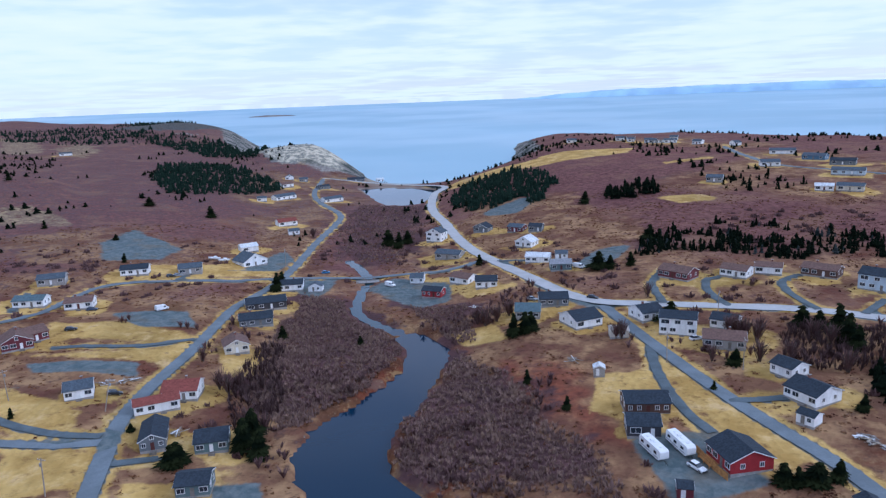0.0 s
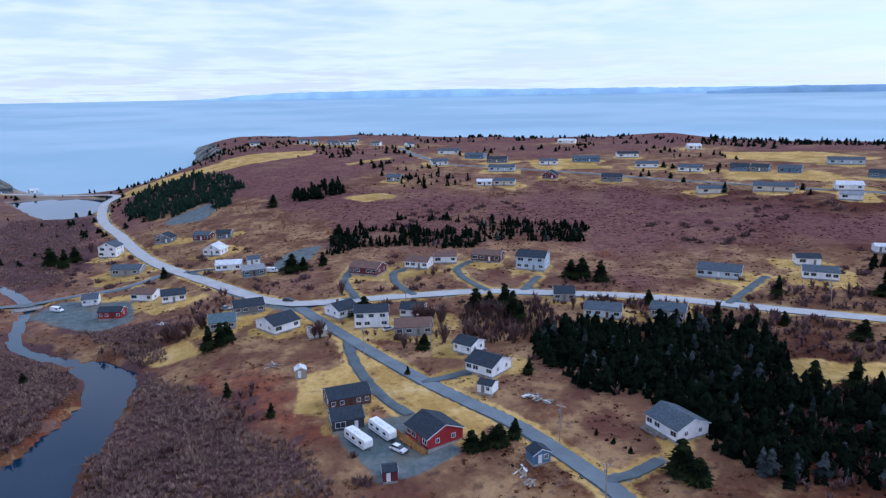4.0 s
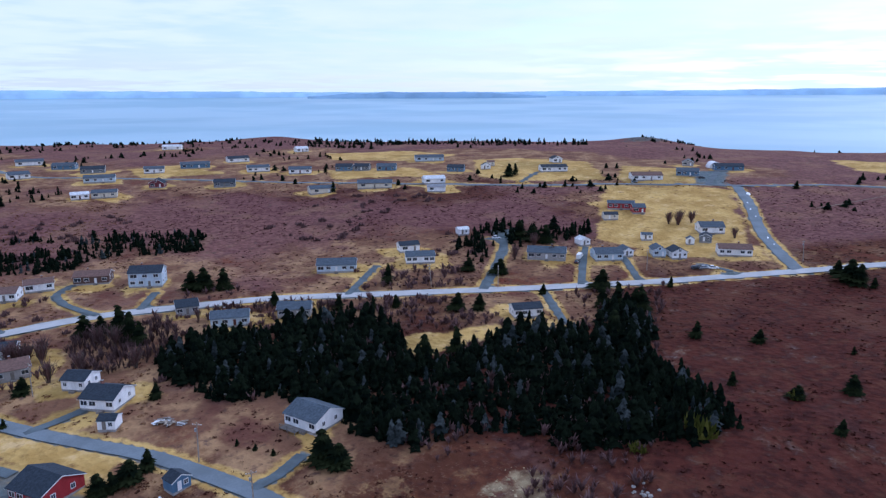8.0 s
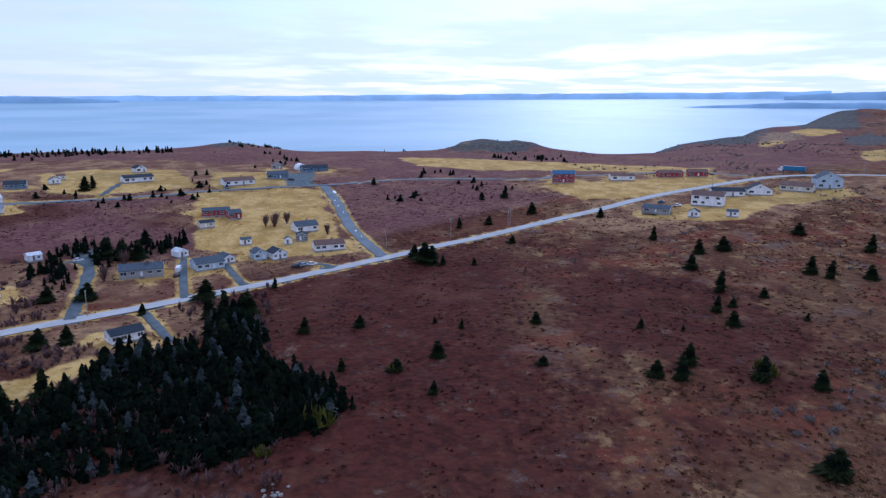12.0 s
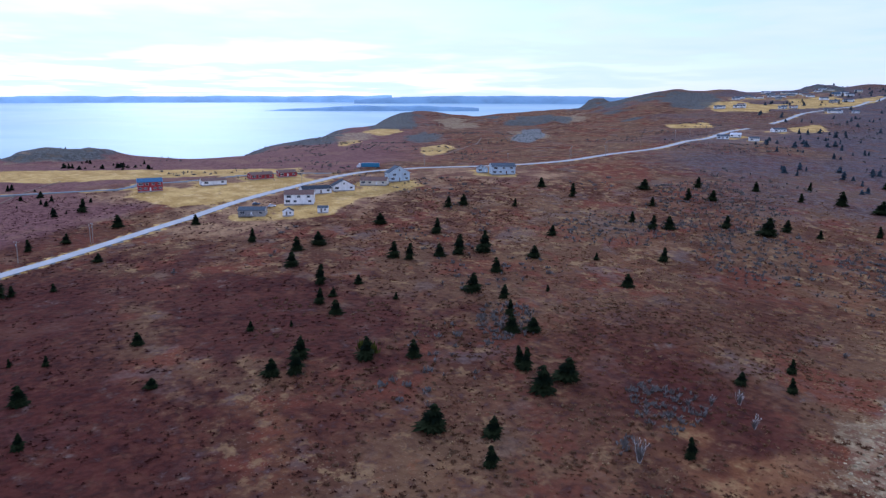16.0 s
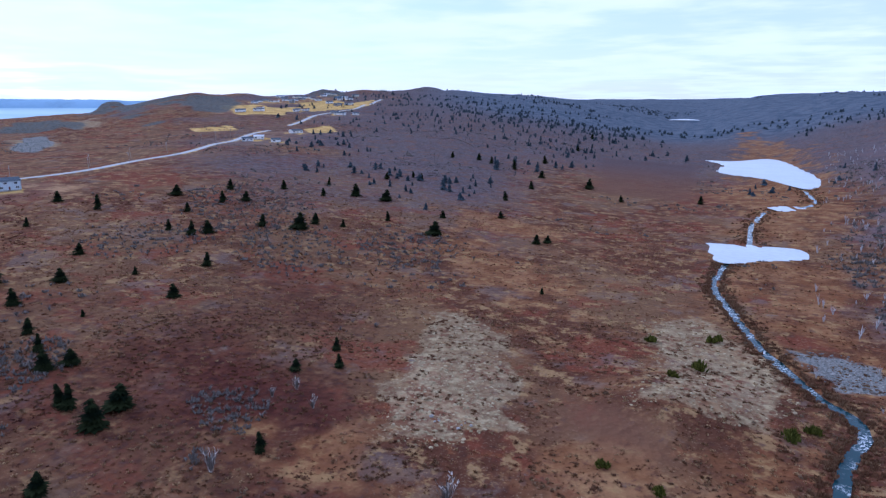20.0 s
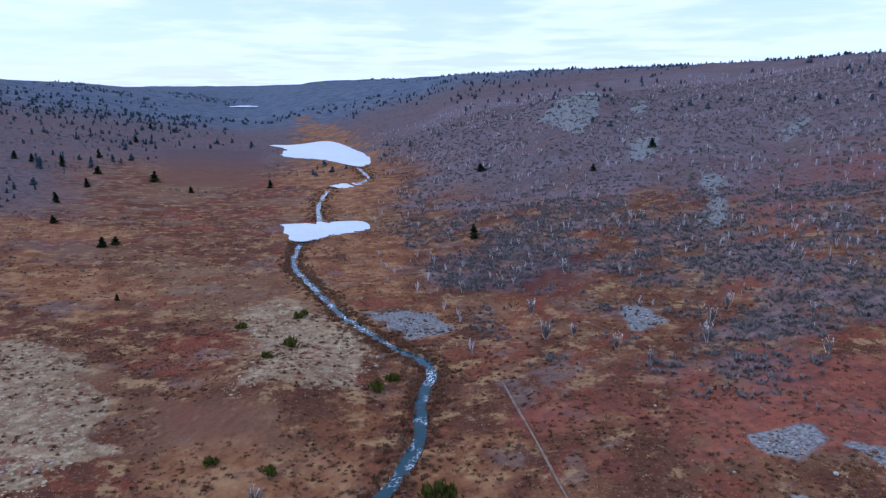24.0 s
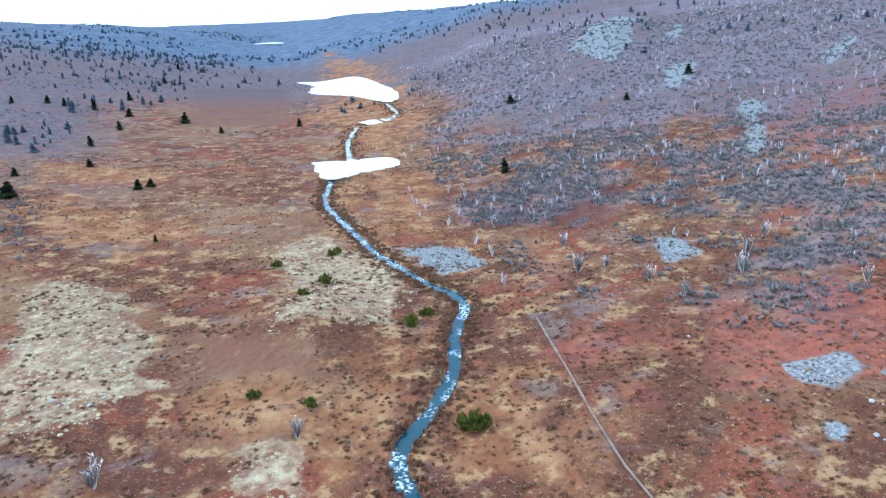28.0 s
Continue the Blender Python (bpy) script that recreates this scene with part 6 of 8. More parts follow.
def prism(bm, profile, y0, y1, axis="y"):
    """A profile of (across, up) pairs pushed along the other level axis."""
    def spot(a, b, z):
        return (a, b, z) if axis == "y" else (b, a, z)
    lo = [bm.verts.new(spot(a, y0, z)) for a, z in profile]
    hi = [bm.verts.new(spot(a, y1, z)) for a, z in profile]
    n = len(profile)
    for i in range(n):
        bm.faces.new((lo[i], lo[(i + 1) % n], hi[(i + 1) % n], hi[i]))
    bm.faces.new(lo[::-1]), bm.faces.new(hi)
    bmesh.ops.recalc_face_normals(bm, faces=bm.faces[:])
    return bm


def window_meshes():
    out = {}
    for kind, w, h in (("small", 0.9, 1.0), ("wide", 1.7, 1.15), ("picture", 2.4, 1.35), ("slim", 0.7, 1.2)):
        bm = bmesh.new()
        t = 0.11
        for x0, x1, z0, z1 in ((-w / 2 - t, -w / 2, -h / 2 - t, h / 2 + t), (w / 2, w / 2 + t, -h / 2 - t, h / 2 + t), (-w / 2, w / 2, h / 2, h / 2 + t), (-w / 2, w / 2, -h / 2 - t, -h / 2), (-0.03, 0.03, -h / 2, h / 2)):
            block(bm, x0, x1, -0.09, 0.0, z0, z1)
        out[kind] = mesh_from(bm, "window", M_TRIM), mesh_from(solid(-w / 2, w / 2, -0.035, 0.0, -h / 2, h / 2), "pane", M_GLASS)
    return out


WINDOWS = window_meshes()
DOOR = mesh_from(solid(-0.46, 0.46, -0.06, 0.0, 0, 2.03), "door", M_DOOR)
DOOR_WHITE = mesh_from(solid(-0.46, 0.46, -0.06, 0.0, 0, 2.03), "door", M_TRIM)
DOOR_DARK = mesh_from(solid(-0.46, 0.46, -0.06, 0.0, 0, 2.03), "door", M_GREYWOOD)


def window(parent, x, y, z, turn, kind):
    frame_, pane_ = WINDOWS[kind]
    w = part("window", frame_, None, parent, at_=pose(x, y, z, 0, 0, turn))
    part("pane", pane_, None, w)


HOUSE_COUNT = [0]


def deck(parent, x0, x1, y0, y1, z, material, drop):
    bm = solid(x0, x1, y0, y1, z - 0.12, z)
    part("deck", bm, material, parent, "timber deck")
    for x in (x0 + 0.1, (x0 + x1) / 2, x1 - 0.1):
        part("post", solid(x - 0.07, x + 0.07, y0 + 0.03, y0 + 0.17, z - drop, z + 1.0), material, parent)
    part("rail", solid(x0, x1, y0 + 0.02, y0 + 0.1, z + 0.92, z + 1.02), material, parent)
    for i in range(int((x1 - x0) / 0.45)):
        part("baluster", solid(x0 + 0.2 + 0.45 * i, x0 + 0.28 + 0.45 * i, y0 + 0.03, y0 + 0.08, z, z + 0.92), material, parent)


def house(x, y, turn, length, depth, wall, roof, storeys=1, ridge="l", windows=3, extra="-"):
    """One building. x runs along its front, which looks to -y; ridge: l along the front, g gable to the front."""
    n = HOUSE_COUNT[0]
    HOUSE_COUNT[0] += 1
    rng = random.Random(n * 7 + 3)
    c, s = math.cos(radians(turn)), math.sin(radians(turn))
    corners = [(x + a * length / 2 * c - b * depth / 2 * s, y + a * length / 2 * s + b * depth / 2 * c) for a in (-1, 1) for b in (-1, 1)]
    zs = ground(np.array([p[0] for p in corners]), np.array([p[1] for p in corners]))
    low, top = float(zs.min()), float(zs.max())
    floor = 0.5 * (low + top) + 0.45 if top - low < 1.4 else low + 1.15
    shed = length * depth < 42
    tall = 2.3 if shed else 2.65 * storeys + 0.1
    kind = "shed" if shed else "house" if storeys > 1 else "bungalow"
    wl, rl = WALLS[wall][0], ROOFS[roof][0]
    form = {"l": "low-pitched", "g": "gabled"}[ridge]
    label = f"{wl} clapboard {kind} with a {form} {rl} roof"
    h = thing("garden_shed" if shed else "house", x, y, floor, turn, label, "shed" if shed else "house", "sheds of the village" if shed else "houses of the village")
    L, D = length / 2, depth / 2
    half = D if ridge == "l" else L
    rise = half * (0.40 if ridge == "l" else 0.52) * rng.uniform(0.92, 1.1)
    axis = "x" if ridge == "l" else "y"
    ends = (-L, L) if ridge == "l" else (-D, D)
    part("foundation", solid(-L + 0.04, L - 0.04, -D + 0.04, D - 0.04, low - floor - 0.6, 0.0), M_CONCRETE, h, "bare concrete footing")
    part("wall", prism(bmesh.new(), [(-half, 0.0), (half, 0.0), (half, tall), (0, tall + rise), (-half, tall)], *ends, axis), M_WALL[wall], h)
    over, t = (0.22 if shed else 0.42), 0.16
    slope = rise / half
    for side in (-1, 1):
        prof = [(0, tall + rise + 0.03), (0, tall + rise + 0.03 + t), (side * (half + over), tall - slope * over + 0.03 + t * 0.7), (side * (half + over), tall - slope * over + 0.03)]
        part("roof", prism(bmesh.new(), prof, ends[0] - over * 0.7, ends[1] + over * 0.7, axis), M_ROOF[roof], h)
    for e, sgn in ((ends[0], -1), (ends[1], 1)):
        bm = bmesh.new()
        for side in (-1, 1):
            prof = [(0, tall + rise - 0.16), (0, tall + rise + 0.06), (side * (half + over), tall - slope * over + 0.05), (side * (half + over), tall - slope * over - 0.14)]
            o = e + sgn * over * 0.7
            prism(bm, prof, min(o, o + sgn * 0.05), max(o, o + sgn * 0.05), axis)
        part("bargeboard", bm, M_TRIM, h, "white edge board")
    if shed:
        part("door", DOOR_WHITE if wall != "white" else DOOR_DARK, None, h, at_=pose(-L * 0.25, -D, 0.05, 0, 0, 0))
        if length > 4:
            window(h, L * 0.45, -D, 1.4, 0, "small")
        return h
    # windows and door of the front, evenly spaced
    for level in range(storeys):
        z = 1.5 + 2.65 * level
        slots = windows + (1 if level == 0 else 0)
        gap = length / slots
        skip = slots // 2 if level == 0 else -1
        for i in range(slots):
            px = -L + gap * (i + 0.5)
            if i == skip:
                part("door", DOOR_DARK if n % 3 == 1 else DOOR if n % 7 == 0 else DOOR_WHITE, None, h, at_=pose(px, -D, 0.02, 0, 0, 0))
                part("step", solid(px - 0.8, px + 0.8, -D - 1.1, -D, low - floor - 0.3, -0.12), M_GREYWOOD, h, "grey wooden doorstep")
            else:
                window(h, px, -D, z, 0, "picture" if i == 0 and gap > 3.2 else "wide" if gap > 2.3 else "small")
        for side, turn_ in ((-1, -90), (1, 90)):
            for yy in ((-D * 0.45, D * 0.45) if depth > 6 else (0,)):
                window(h, side * L, yy, z, turn_, "small")
        window(h, -L * 0.4, D, z, 180, "small")
        window(h, L * 0.4, D, z, 180, "wide" if length > 9 else "small")
    if ridge == "g":
        window(h, 0, -D, tall + rise * 0.42, 0, "small")
    if "c" in extra:
        cx, cy = (L * rng.choice((-0.3, 0.25)), 0.35) if ridge == "l" else (0.35, D * 0.3)
        ch = part("chimney", solid(cx - 0.3, cx + 0.3, cy - 0.3, cy + 0.3, tall * 0.9, tall + rise + 0.9), M_BRICK, h, "brick chimney stack")
        part("cap", solid(cx - 0.38, cx + 0.38, cy - 0.38, cy + 0.38, tall + rise + 0.9, tall + rise + 1.0), M_CONCRETE, ch)
    if "d" in extra:
        deck(h, -L * 0.9, L * 0.1, -D - 2.4, -D, -0.05, M_TIMBER if wall == "red" else M_GREYWOOD, floor - low + 0.8)
    return h


house(-77.0, 167.8, 17, 6.2, 12, "slate", "charcoal", 1, "g", 2, "-")
house(-79.4, 195.7, 5, 10.2, 9, "white", "rust", 1, "l", 3, "c")
house(-83.4, 185.8, 24, 12.1, 5.5, "white", "rust", 1, "l", 3, "-")
house(-61.3, 165.9, 12, 8.2, 8, "teal", "charcoal", 1, "l", 2, "-")
house(-58.9, 145.5, 7, 7.5, 7, "teal", "charcoal", 1, "l", 2, "-")
house(-108.6, 192.6, 23, 7.6, 7.5, "white", "slate", 1, "l", 2, "c")
house(-74.9, 235.2, 22, 8.3, 9, "cream", "umber", 1, "g", 2, "c")
house(-75.4, 265.6, 16, 12.8, 8, "slate", "charcoal", 1, "l", 3, "c")
house(-76.9, 288.2, 17, 16.7, 9, "charcoalw", "charcoal", 1, "l", 3, "-")
house(-72.0, 316.9, 6, 11.3, 8, "white", "charcoal", 1, "l", 3, "c")
house(-59.8, 314.0, -1, 6.3, 5, "white", "slate", 1, "g", 1, "-")
house(-151.1, 233.8, 33, 9.8, 11, "wine", "umber", 1, "g", 3, "c")
house(-149.3, 240.2, 50, 8.1, 9, "wine", "umber", 1, "l", 2, "-")
house(-171.5, 279.5, 4, 12.3, 7, "white", "teal", 1, "l", 3, "-")
house(-150.3, 277.4, 13, 10.8, 7, "white", "umber", 1, "l", 2, "c")
house(-178.6, 309.2, 18, 11.4, 8, "grey", "slate", 1, "l", 2, "-")
house(-149.2, 328.8, 13, 12.6, 7.5, "white", "charcoal", 1, "l", 3, "c")
house(-125.1, 335.7, 16, 10.9, 8, "grey", "slate", 1, "l", 2, "c")
house(-112.0, 393.0, 32, 9.7, 7, "white", "white", 1, "l", 1, "-")
house(-103.4, 363.4, 45, 14.0, 12, "white", "slate", 1, "g", 2, "-")
house(-109.4, 483.9, 31, 13.4, 8, "white", "rust", 1, "l", 2, "c")
house(-97.4, 450.3, 19, 6.9, 6, "white", "slate", 1, "l", 1, "-")
house(-136.6, 603.0, 49, 21.0, 8, "white", "slate", 1, "l", 3, "-")
house(-150.6, 583.0, 14, 7.8, 6, "white", "slate", 1, "l", 1, "-")
house(-94.1, 597.7, 40, 17.9, 8, "white", "slate", 1, "l", 2, "-")
house(-149.2, 672.7, 43, 12.4, 7, "white", "umber", 1, "l", 1, "-")
house(-140.8, 717.7, 11, 8.6, 6, "grey", "slate", 1, "l", 1, "-")
house(-155.3, 718.5, 12, 8.5, 6, "white", "slate", 1, "g", 1, "-")
house(-115.0, 681.2, 46, 12.9, 6, "slate", "charcoal", 1, "l", 1, "-")
house(-482.1, 908.9, 28, 14.9, 8, "white", "slate", 1, "l", 1, "-")
house(-92.5, 764.2, 7, 18.4, 8, "slate", "charcoal", 1, "l", 2, "-")
house(-68.2, 786.1, 24, 8.1, 6, "white", "white", 1, "l", 1, "-")
house(-12.7, 323.8, -8, 6.3, 7, "white", "slate", 1, "l", 2, "c")
house(9.0, 311.3, -37, 10.2, 8, "white", "umber", 1, "l", 2, "c")
house(18.5, 296.8, -4, 9.3, 8, "white", "charcoal", 1, "l", 2, "-")
house(-4.8, 296.2, -22, 8.9, 6, "red", "charcoal", 1, "l", 3, "-")
house(-3.4, 408.6, -31, 9.9, 8, "white", "slate", 2, "g", 2, "c")
house(3.6, 362.8, -26, 14.0, 8, "grey", "slate", 1, "l", 2, "-")
house(24.6, 412.4, -34, 9.5, 7, "slate", "charcoal", 1, "g", 1, "-")
house(43.2, 394.3, -34, 9.2, 7, "wine", "slate", 1, "l", 2, "c")
house(43.9, 356.3, -36, 9.3, 8, "white", "white", 1, "g", 2, "-")
house(45.3, 323.5, -18, 11.3, 7, "white", "white", 1, "l", 3, "c")
house(52.5, 304.6, -2, 9.3, 7, "teal", "grey", 1, "l", 2, "-")
house(56.2, 323.3, -7, 5.8, 6, "white", "slate", 1, "l", 1, "-")
house(52.9, 385.5, -23, 7.5, 6, "slate", "charcoal", 1, "l", 1, "-")
house(30.6, 246.9, -10, 9.0, 9, "grey", "teal", 1, "l", 2, "-")
house(41.5, 257.4, -3, 10.9, 8, "slate", "charcoal", 1, "l", 3, "c")
house(47.3, 233.4, 22, 10.6, 11, "white", "charcoal", 1, "l", 2, "-")
house(56.8, 218.4, -6, 6.0, 5, "cream", "cream", 1, "l", 1, "-")
house(70.6, 234.5, 18, 8.5, 9, "white", "charcoal", 1, "l", 2, "c")
house(76.5, 218.5, -22, 11.5, 8, "white", "charcoal", 2, "l", 3, "-")
house(92.8, 220.1, -37, 8.2, 7, "white", "charcoal", 1, "l", 2, "-")
house(86.1, 204.7, -21, 12.3, 9, "grey", "umber", 1, "l", 3, "c")
house(94.1, 179.9, -64, 6.8, 7, "white", "charcoal", 1, "l", 2, "-")
house(92.6, 164.9, -65, 9.3, 9.5, "white", "charcoal", 1, "l", 3, "c")
house(85.7, 153.1, -55, 4.3, 4, "white", "charcoal", 1, "l", 1, "-")
house(50.4, 166.6, -4, 11.1, 8, "brown", "charcoal", 1, "l", 4, "d")
house(46.4, 155.0, -8, 7.8, 7, "charcoalw", "charcoal", 1, "l", 1, "-")
house(63.1, 139.0, -81, 9.6, 10, "red", "charcoal", 1, "l", 3, "d")
house(43.8, 189.5, -10, 3.2, 3, "grey", "white", 1, "g", 1, "-")
house(47.6, 128.8, -14, 3.2, 3.5, "wine", "charcoal", 1, "l", 1, "-")
house(79.3, 118.8, -4, 4.3, 3.5, "blue", "charcoal", 1, "g", 1, "-")
house(114.4, 113.2, -90, 10.4, 9.5, "white", "slate", 1, "l", 3, "d")
house(95.9, 276.1, -48, 13.1, 9, "wine", "umber", 1, "l", 4, "c")
house(118.5, 273.0, -44, 10.5, 8, "white", "umber", 1, "l", 3, "-")
house(131.9, 274.0, -26, 10.0, 7, "white", "umber", 1, "l", 2, "c")
house(149.6, 266.5, -45, 13.2, 8, "brown", "umber", 1, "l", 3, "c")
house(160.1, 246.0, -48, 12.5, 9, "skyblue", "charcoal", 2, "l", 3, "c")
house(218.2, 197.8, -52, 16.5, 9, "skyblue", "slate", 1, "l", 4, "c")
house(245.9, 173.8, -49, 12.6, 8, "white", "slate", 1, "l", 4, "-")
house(256.0, 187.5, -37, 9.3, 6, "white", "charcoal", 1, "l", 1, "-")
house(281.8, 128.9, -67, 16.9, 9, "grey", "slate", 1, "l", 4, "c")
house(294.6, 105.7, -52, 12.3, 9, "skyblue", "slate", 1, "l", 3, "c")
house(308.4, 122.8, -38, 5.0, 6, "white", "white", 1, "g", 1, "-")
house(304.0, 100.2, -52, 4.7, 8, "white", "slate", 1, "g", 1, "-")
house(309.6, 87.3, -60, 5.6, 8, "skyblue", "slate", 1, "g", 1, "-")
house(310.2, 79.0, -54, 6.5, 8, "white", "charcoal", 1, "g", 2, "-")
house(150.7, 186.3, -43, 12.5, 8, "skyblue", "slate", 1, "l", 3, "c")
house(169.6, 174.4, -52, 11.5, 8, "grey", "slate", 1, "l", 3, "-")
house(148.6, 207.0, -32, 7.5, 8, "grey", "charcoal", 1, "l", 2, "-")
house(212.3, 104.6, -45, 10.3, 6.5, "white", "charcoal", 1, "l", 3, "-")
house(291.2, 179.5, -40, 5.6, 5, "white", "white", 1, "l", 1, "-")
house(239.2, 505.4, -15, 13.1, 9, "white", "slate", 1, "l", 2, "c")
house(264.8, 450.1, -37, 19.2, 8, "skyblue", "slate", 1, "l", 3, "-")
house(227.5, 410.0, -29, 9.9, 6, "white", "white", 1, "l", 2, "-")
house(239.9, 404.3, -37, 14.1, 7, "cream", "slate", 1, "l", 2, "-")
house(181.0, 457.4, -29, 9.9, 8, "grey", "slate", 1, "l", 2, "-")
house(276.2, 403.3, -52, 9.3, 7, "wine", "charcoal", 1, "g", 1, "-")
house(302.1, 369.2, -43, 13.4, 8, "slate", "charcoal", 1, "l", 2, "c")
house(353.2, 393.7, -37, 15.8, 8, "white", "slate", 1, "l", 3, "-")
house(337.7, 444.8, -37, 20.8, 8, "blue", "slate", 1, "l", 3, "-")
house(306.2, 449.7, -38, 13.6, 8, "white", "slate", 1, "l", 2, "c")
house(282.4, 487.3, -37, 15.9, 8, "slate", "charcoal", 1, "l", 2, "-")
house(277.0, 564.5, -25, 19.1, 8, "white", "slate", 1, "l", 2, "-")
house(281.6, 523.0, -48, 16.3, 8, "blue", "slate", 1, "l", 2, "-")
house(379.3, 446.0, -27, 16.8, 8, "white", "charcoal", 1, "l", 2, "-")
house(424.4, 591.0, -50, 17.6, 8, "white", "white", 1, "l", 2, "-")
house(460.0, 454.9, -25, 11.0, 8, "white", "white", 1, "l", 2, "-")
house(360.7, 358.5, -48, 15.6, 8, "white", "slate", 1, "l", 2, "-")
house(318.4, 299.2, -33, 15.6, 8, "cream", "slate", 1, "l", 1, "-")
house(343.0, 276.5, -52, 21.4, 9, "cream", "slate", 1, "l", 2, "-")
house(372.1, 251.3, -42, 13.6, 8, "white", "white", 1, "l", 2, "-")
house(354.9, 237.6, -58, 11.0, 6, "white", "grey", 1, "l", 1, "-")
house(384.9, 338.0, -59, 11.7, 8, "blue", "charcoal", 1, "l", 2, "-")
house(391.1, 326.3, -64, 10.9, 8, "slate", "charcoal", 1, "l", 2, "-")
house(396.8, 308.5, -59, 13.6, 8, "blue", "slate", 1, "l", 2, "c")
house(415.2, 261.2, -66, 11.7, 8, "blue", "charcoal", 1, "l", 3, "-")
house(455.4, 311.7, -48, 22.3, 8, "skyblue", "slate", 1, "l", 3, "-")
house(447.6, 202.1, -48, 18.4, 8, "white", "charcoal", 1, "l", 4, "-")
house(492.8, 220.4, -41, 7.5, 7, "white", "charcoal", 1, "g", 1, "-")
house(434.6, 248.5, -57, 6.7, 6, "white", "slate", 1, "g", 1, "-")
house(450.2, 253.2, -56, 5.4, 6, "cream", "umber", 1, "l", 1, "-")
house(447.1, 136.8, -56, 19.5, 9, "white", "umber", 1, "l", 3, "c")
house(472.2, 116.9, -76, 13.9, 9, "blue", "slate", 1, "l", 3, "-")
house(527.1, 130.8, -76, 7.9, 6, "grey", "slate", 1, "g", 1, "-")
house(375.2, 127.8, -66, 14.3, 6, "red", "slate", 1, "l", 4, "-")
house(372.4, 117.2, -58, 6.7, 7, "red", "slate", 1, "l", 1, "-")
house(354.0, 126.1, -53, 7.6, 5, "cream", "charcoal", 1, "l", 1, "-")
house(242.4, 735.8, -15, 12.6, 8, "white", "slate", 1, "l", 2, "-")
house(258.5, 700.0, -41, 9.1, 8, "white", "slate", 1, "l", 2, "-")
house(227.9, 742.5, -21, 9.9, 8, "grey", "slate", 1, "l", 2, "-")
house(209.5, 768.2, -3, 6.5, 8, "white", "slate", 1, "l", 1, "-")
house(355.7, 75.4, -58, 11.7, 9, "white", "slate", 1, "l", 2, "c")
house(324.2, 57.7, -68, 14.1, 8, "white", "umber", 1, "l", 4, "c")
house(340.0, 73.6, -78, 5.6, 6, "slate", "charcoal", 1, "g", 1, "-")
house(333.1, 79.0, -68, 3.6, 3, "white", "slate", 1, "g", 1, "-")
house(509.9, 99.4, -64, 18.9, 8, "blue", "charcoal", 1, "l", 3, "c")
house(331.9, 99.4, -64, 5.2, 4, "white", "slate", 1, "l", 1, "-")
house(467.4, -76.1, -96, 14.4, 9, "red", "blue", 2, "l", 4, "-")
house(470.1, -115.8, -89, 15.8, 7, "white", "umber", 1, "l", 2, "c")
house(481.3, -151.3, -86, 16.1, 8, "red", "umber", 1, "l", 3, "c")
house(483.3, -170.9, -96, 12.7, 8, "red", "umber", 1, "l", 2, "-")
house(377.2, -140.6, -118, 16.3, 9, "white", "umber", 2, "l", 3, "c")
house(402.3, -160.2, -94, 18.1, 8, "white", "charcoal", 1, "l", 3, "-")
house(403.5, -178.9, -101, 13.5, 8, "white", "charcoal", 1, "g", 2, "c")
house(410.9, -204.9, -128, 17.5, 9, "cream", "umber", 1, "l", 3, "c")
house(415.4, -224.4, -95, 14.9, 8, "skyblue", "slate", 2, "g", 2, "-")
house(365.9, -109.9, -120, 14.0, 7, "grey", "slate", 1, "l", 2, "d")
house(353.5, -125.1, -116, 5.5, 4, "white", "charcoal", 1, "g", 1, "-")
house(347.8, -142.5, -119, 5.5, 4, "white", "slate", 1, "l", 1, "-")
house(397.0, -298.9, -114, 16.9, 9, "skyblue", "slate", 2, "l", 3, "c")
house(411.2, -291.4, -115, 7.3, 6, "skyblue", "slate", 1, "g", 1, "-")
house(469.3, -640.8, -144, 12.0, 8, "white", "slate", 1, "l", 2, "-")
house(472.1, -665.6, -145, 11.0, 8, "white", "white", 1, "l", 2, "-")
house(432.7, -640.0, -138, 9.3, 7, "white", "slate", 1, "l", 1, "-")
house(470.4, -738.8, -115, 15.0, 8, "white", "slate", 1, "l", 2, "-")
house(575.8, -1039.4, -173, 18.4, 8, "white", "slate", 1, "l", 2, "-")
house(669.5, -1053.7, -148, 9.9, 9, "white", "slate", 1, "l", 1, "-")
house(669.8, -1082.5, -148, 10.1, 9, "white", "umber", 1, "l", 1, "-")
house(741.7, -992.9, -138, 11.7, 9, "white", "slate", 1, "l", 1, "-")
house(754.9, -1072.5, -178, 12.3, 9, "white", "umber", 1, "l", 1, "-")
house(861.6, -1205.4, -144, 14.0, 10, "white", "slate", 1, "l", 1, "-")
house(887.1, -1277.1, -145, 12.2, 10, "grey", "slate", 1, "l", 1, "-")
house(847.9, -1257.3, -160, 16.0, 10, "white", "umber", 1, "l", 1, "-")
house(889.1, -1355.2, -147, 16.6, 10, "grey", "slate", 1, "l", 1, "-")
house(839.8, -1319.6, -148, 14.8, 10, "white", "slate", 1, "l", 1, "-")
house(866.8, -1402.2, -148, 14.3, 10, "white", "slate", 1, "l", 1, "-")
house(835.5, -1396.1, -144, 15.5, 10, "cream", "umber", 1, "l", 1, "-")
house(879.4, -1511.0, -168, 14.5, 10, "white", "slate", 1, "l", 1, "-")
house(750.3, -1311.3, -140, 14.6, 10, "white", "slate", 1, "l", 1, "-")
house(808.8, -1455.7, -162, 14.7, 10, "blue", "slate", 1, "l", 1, "-")
house(767.5, -1428.8, -131, 15.1, 10, "white", "slate", 1, "l", 1, "-")
house(818.0, -1557.1, -158, 15.3, 10, "cream", "slate", 1, "l", 1, "-")
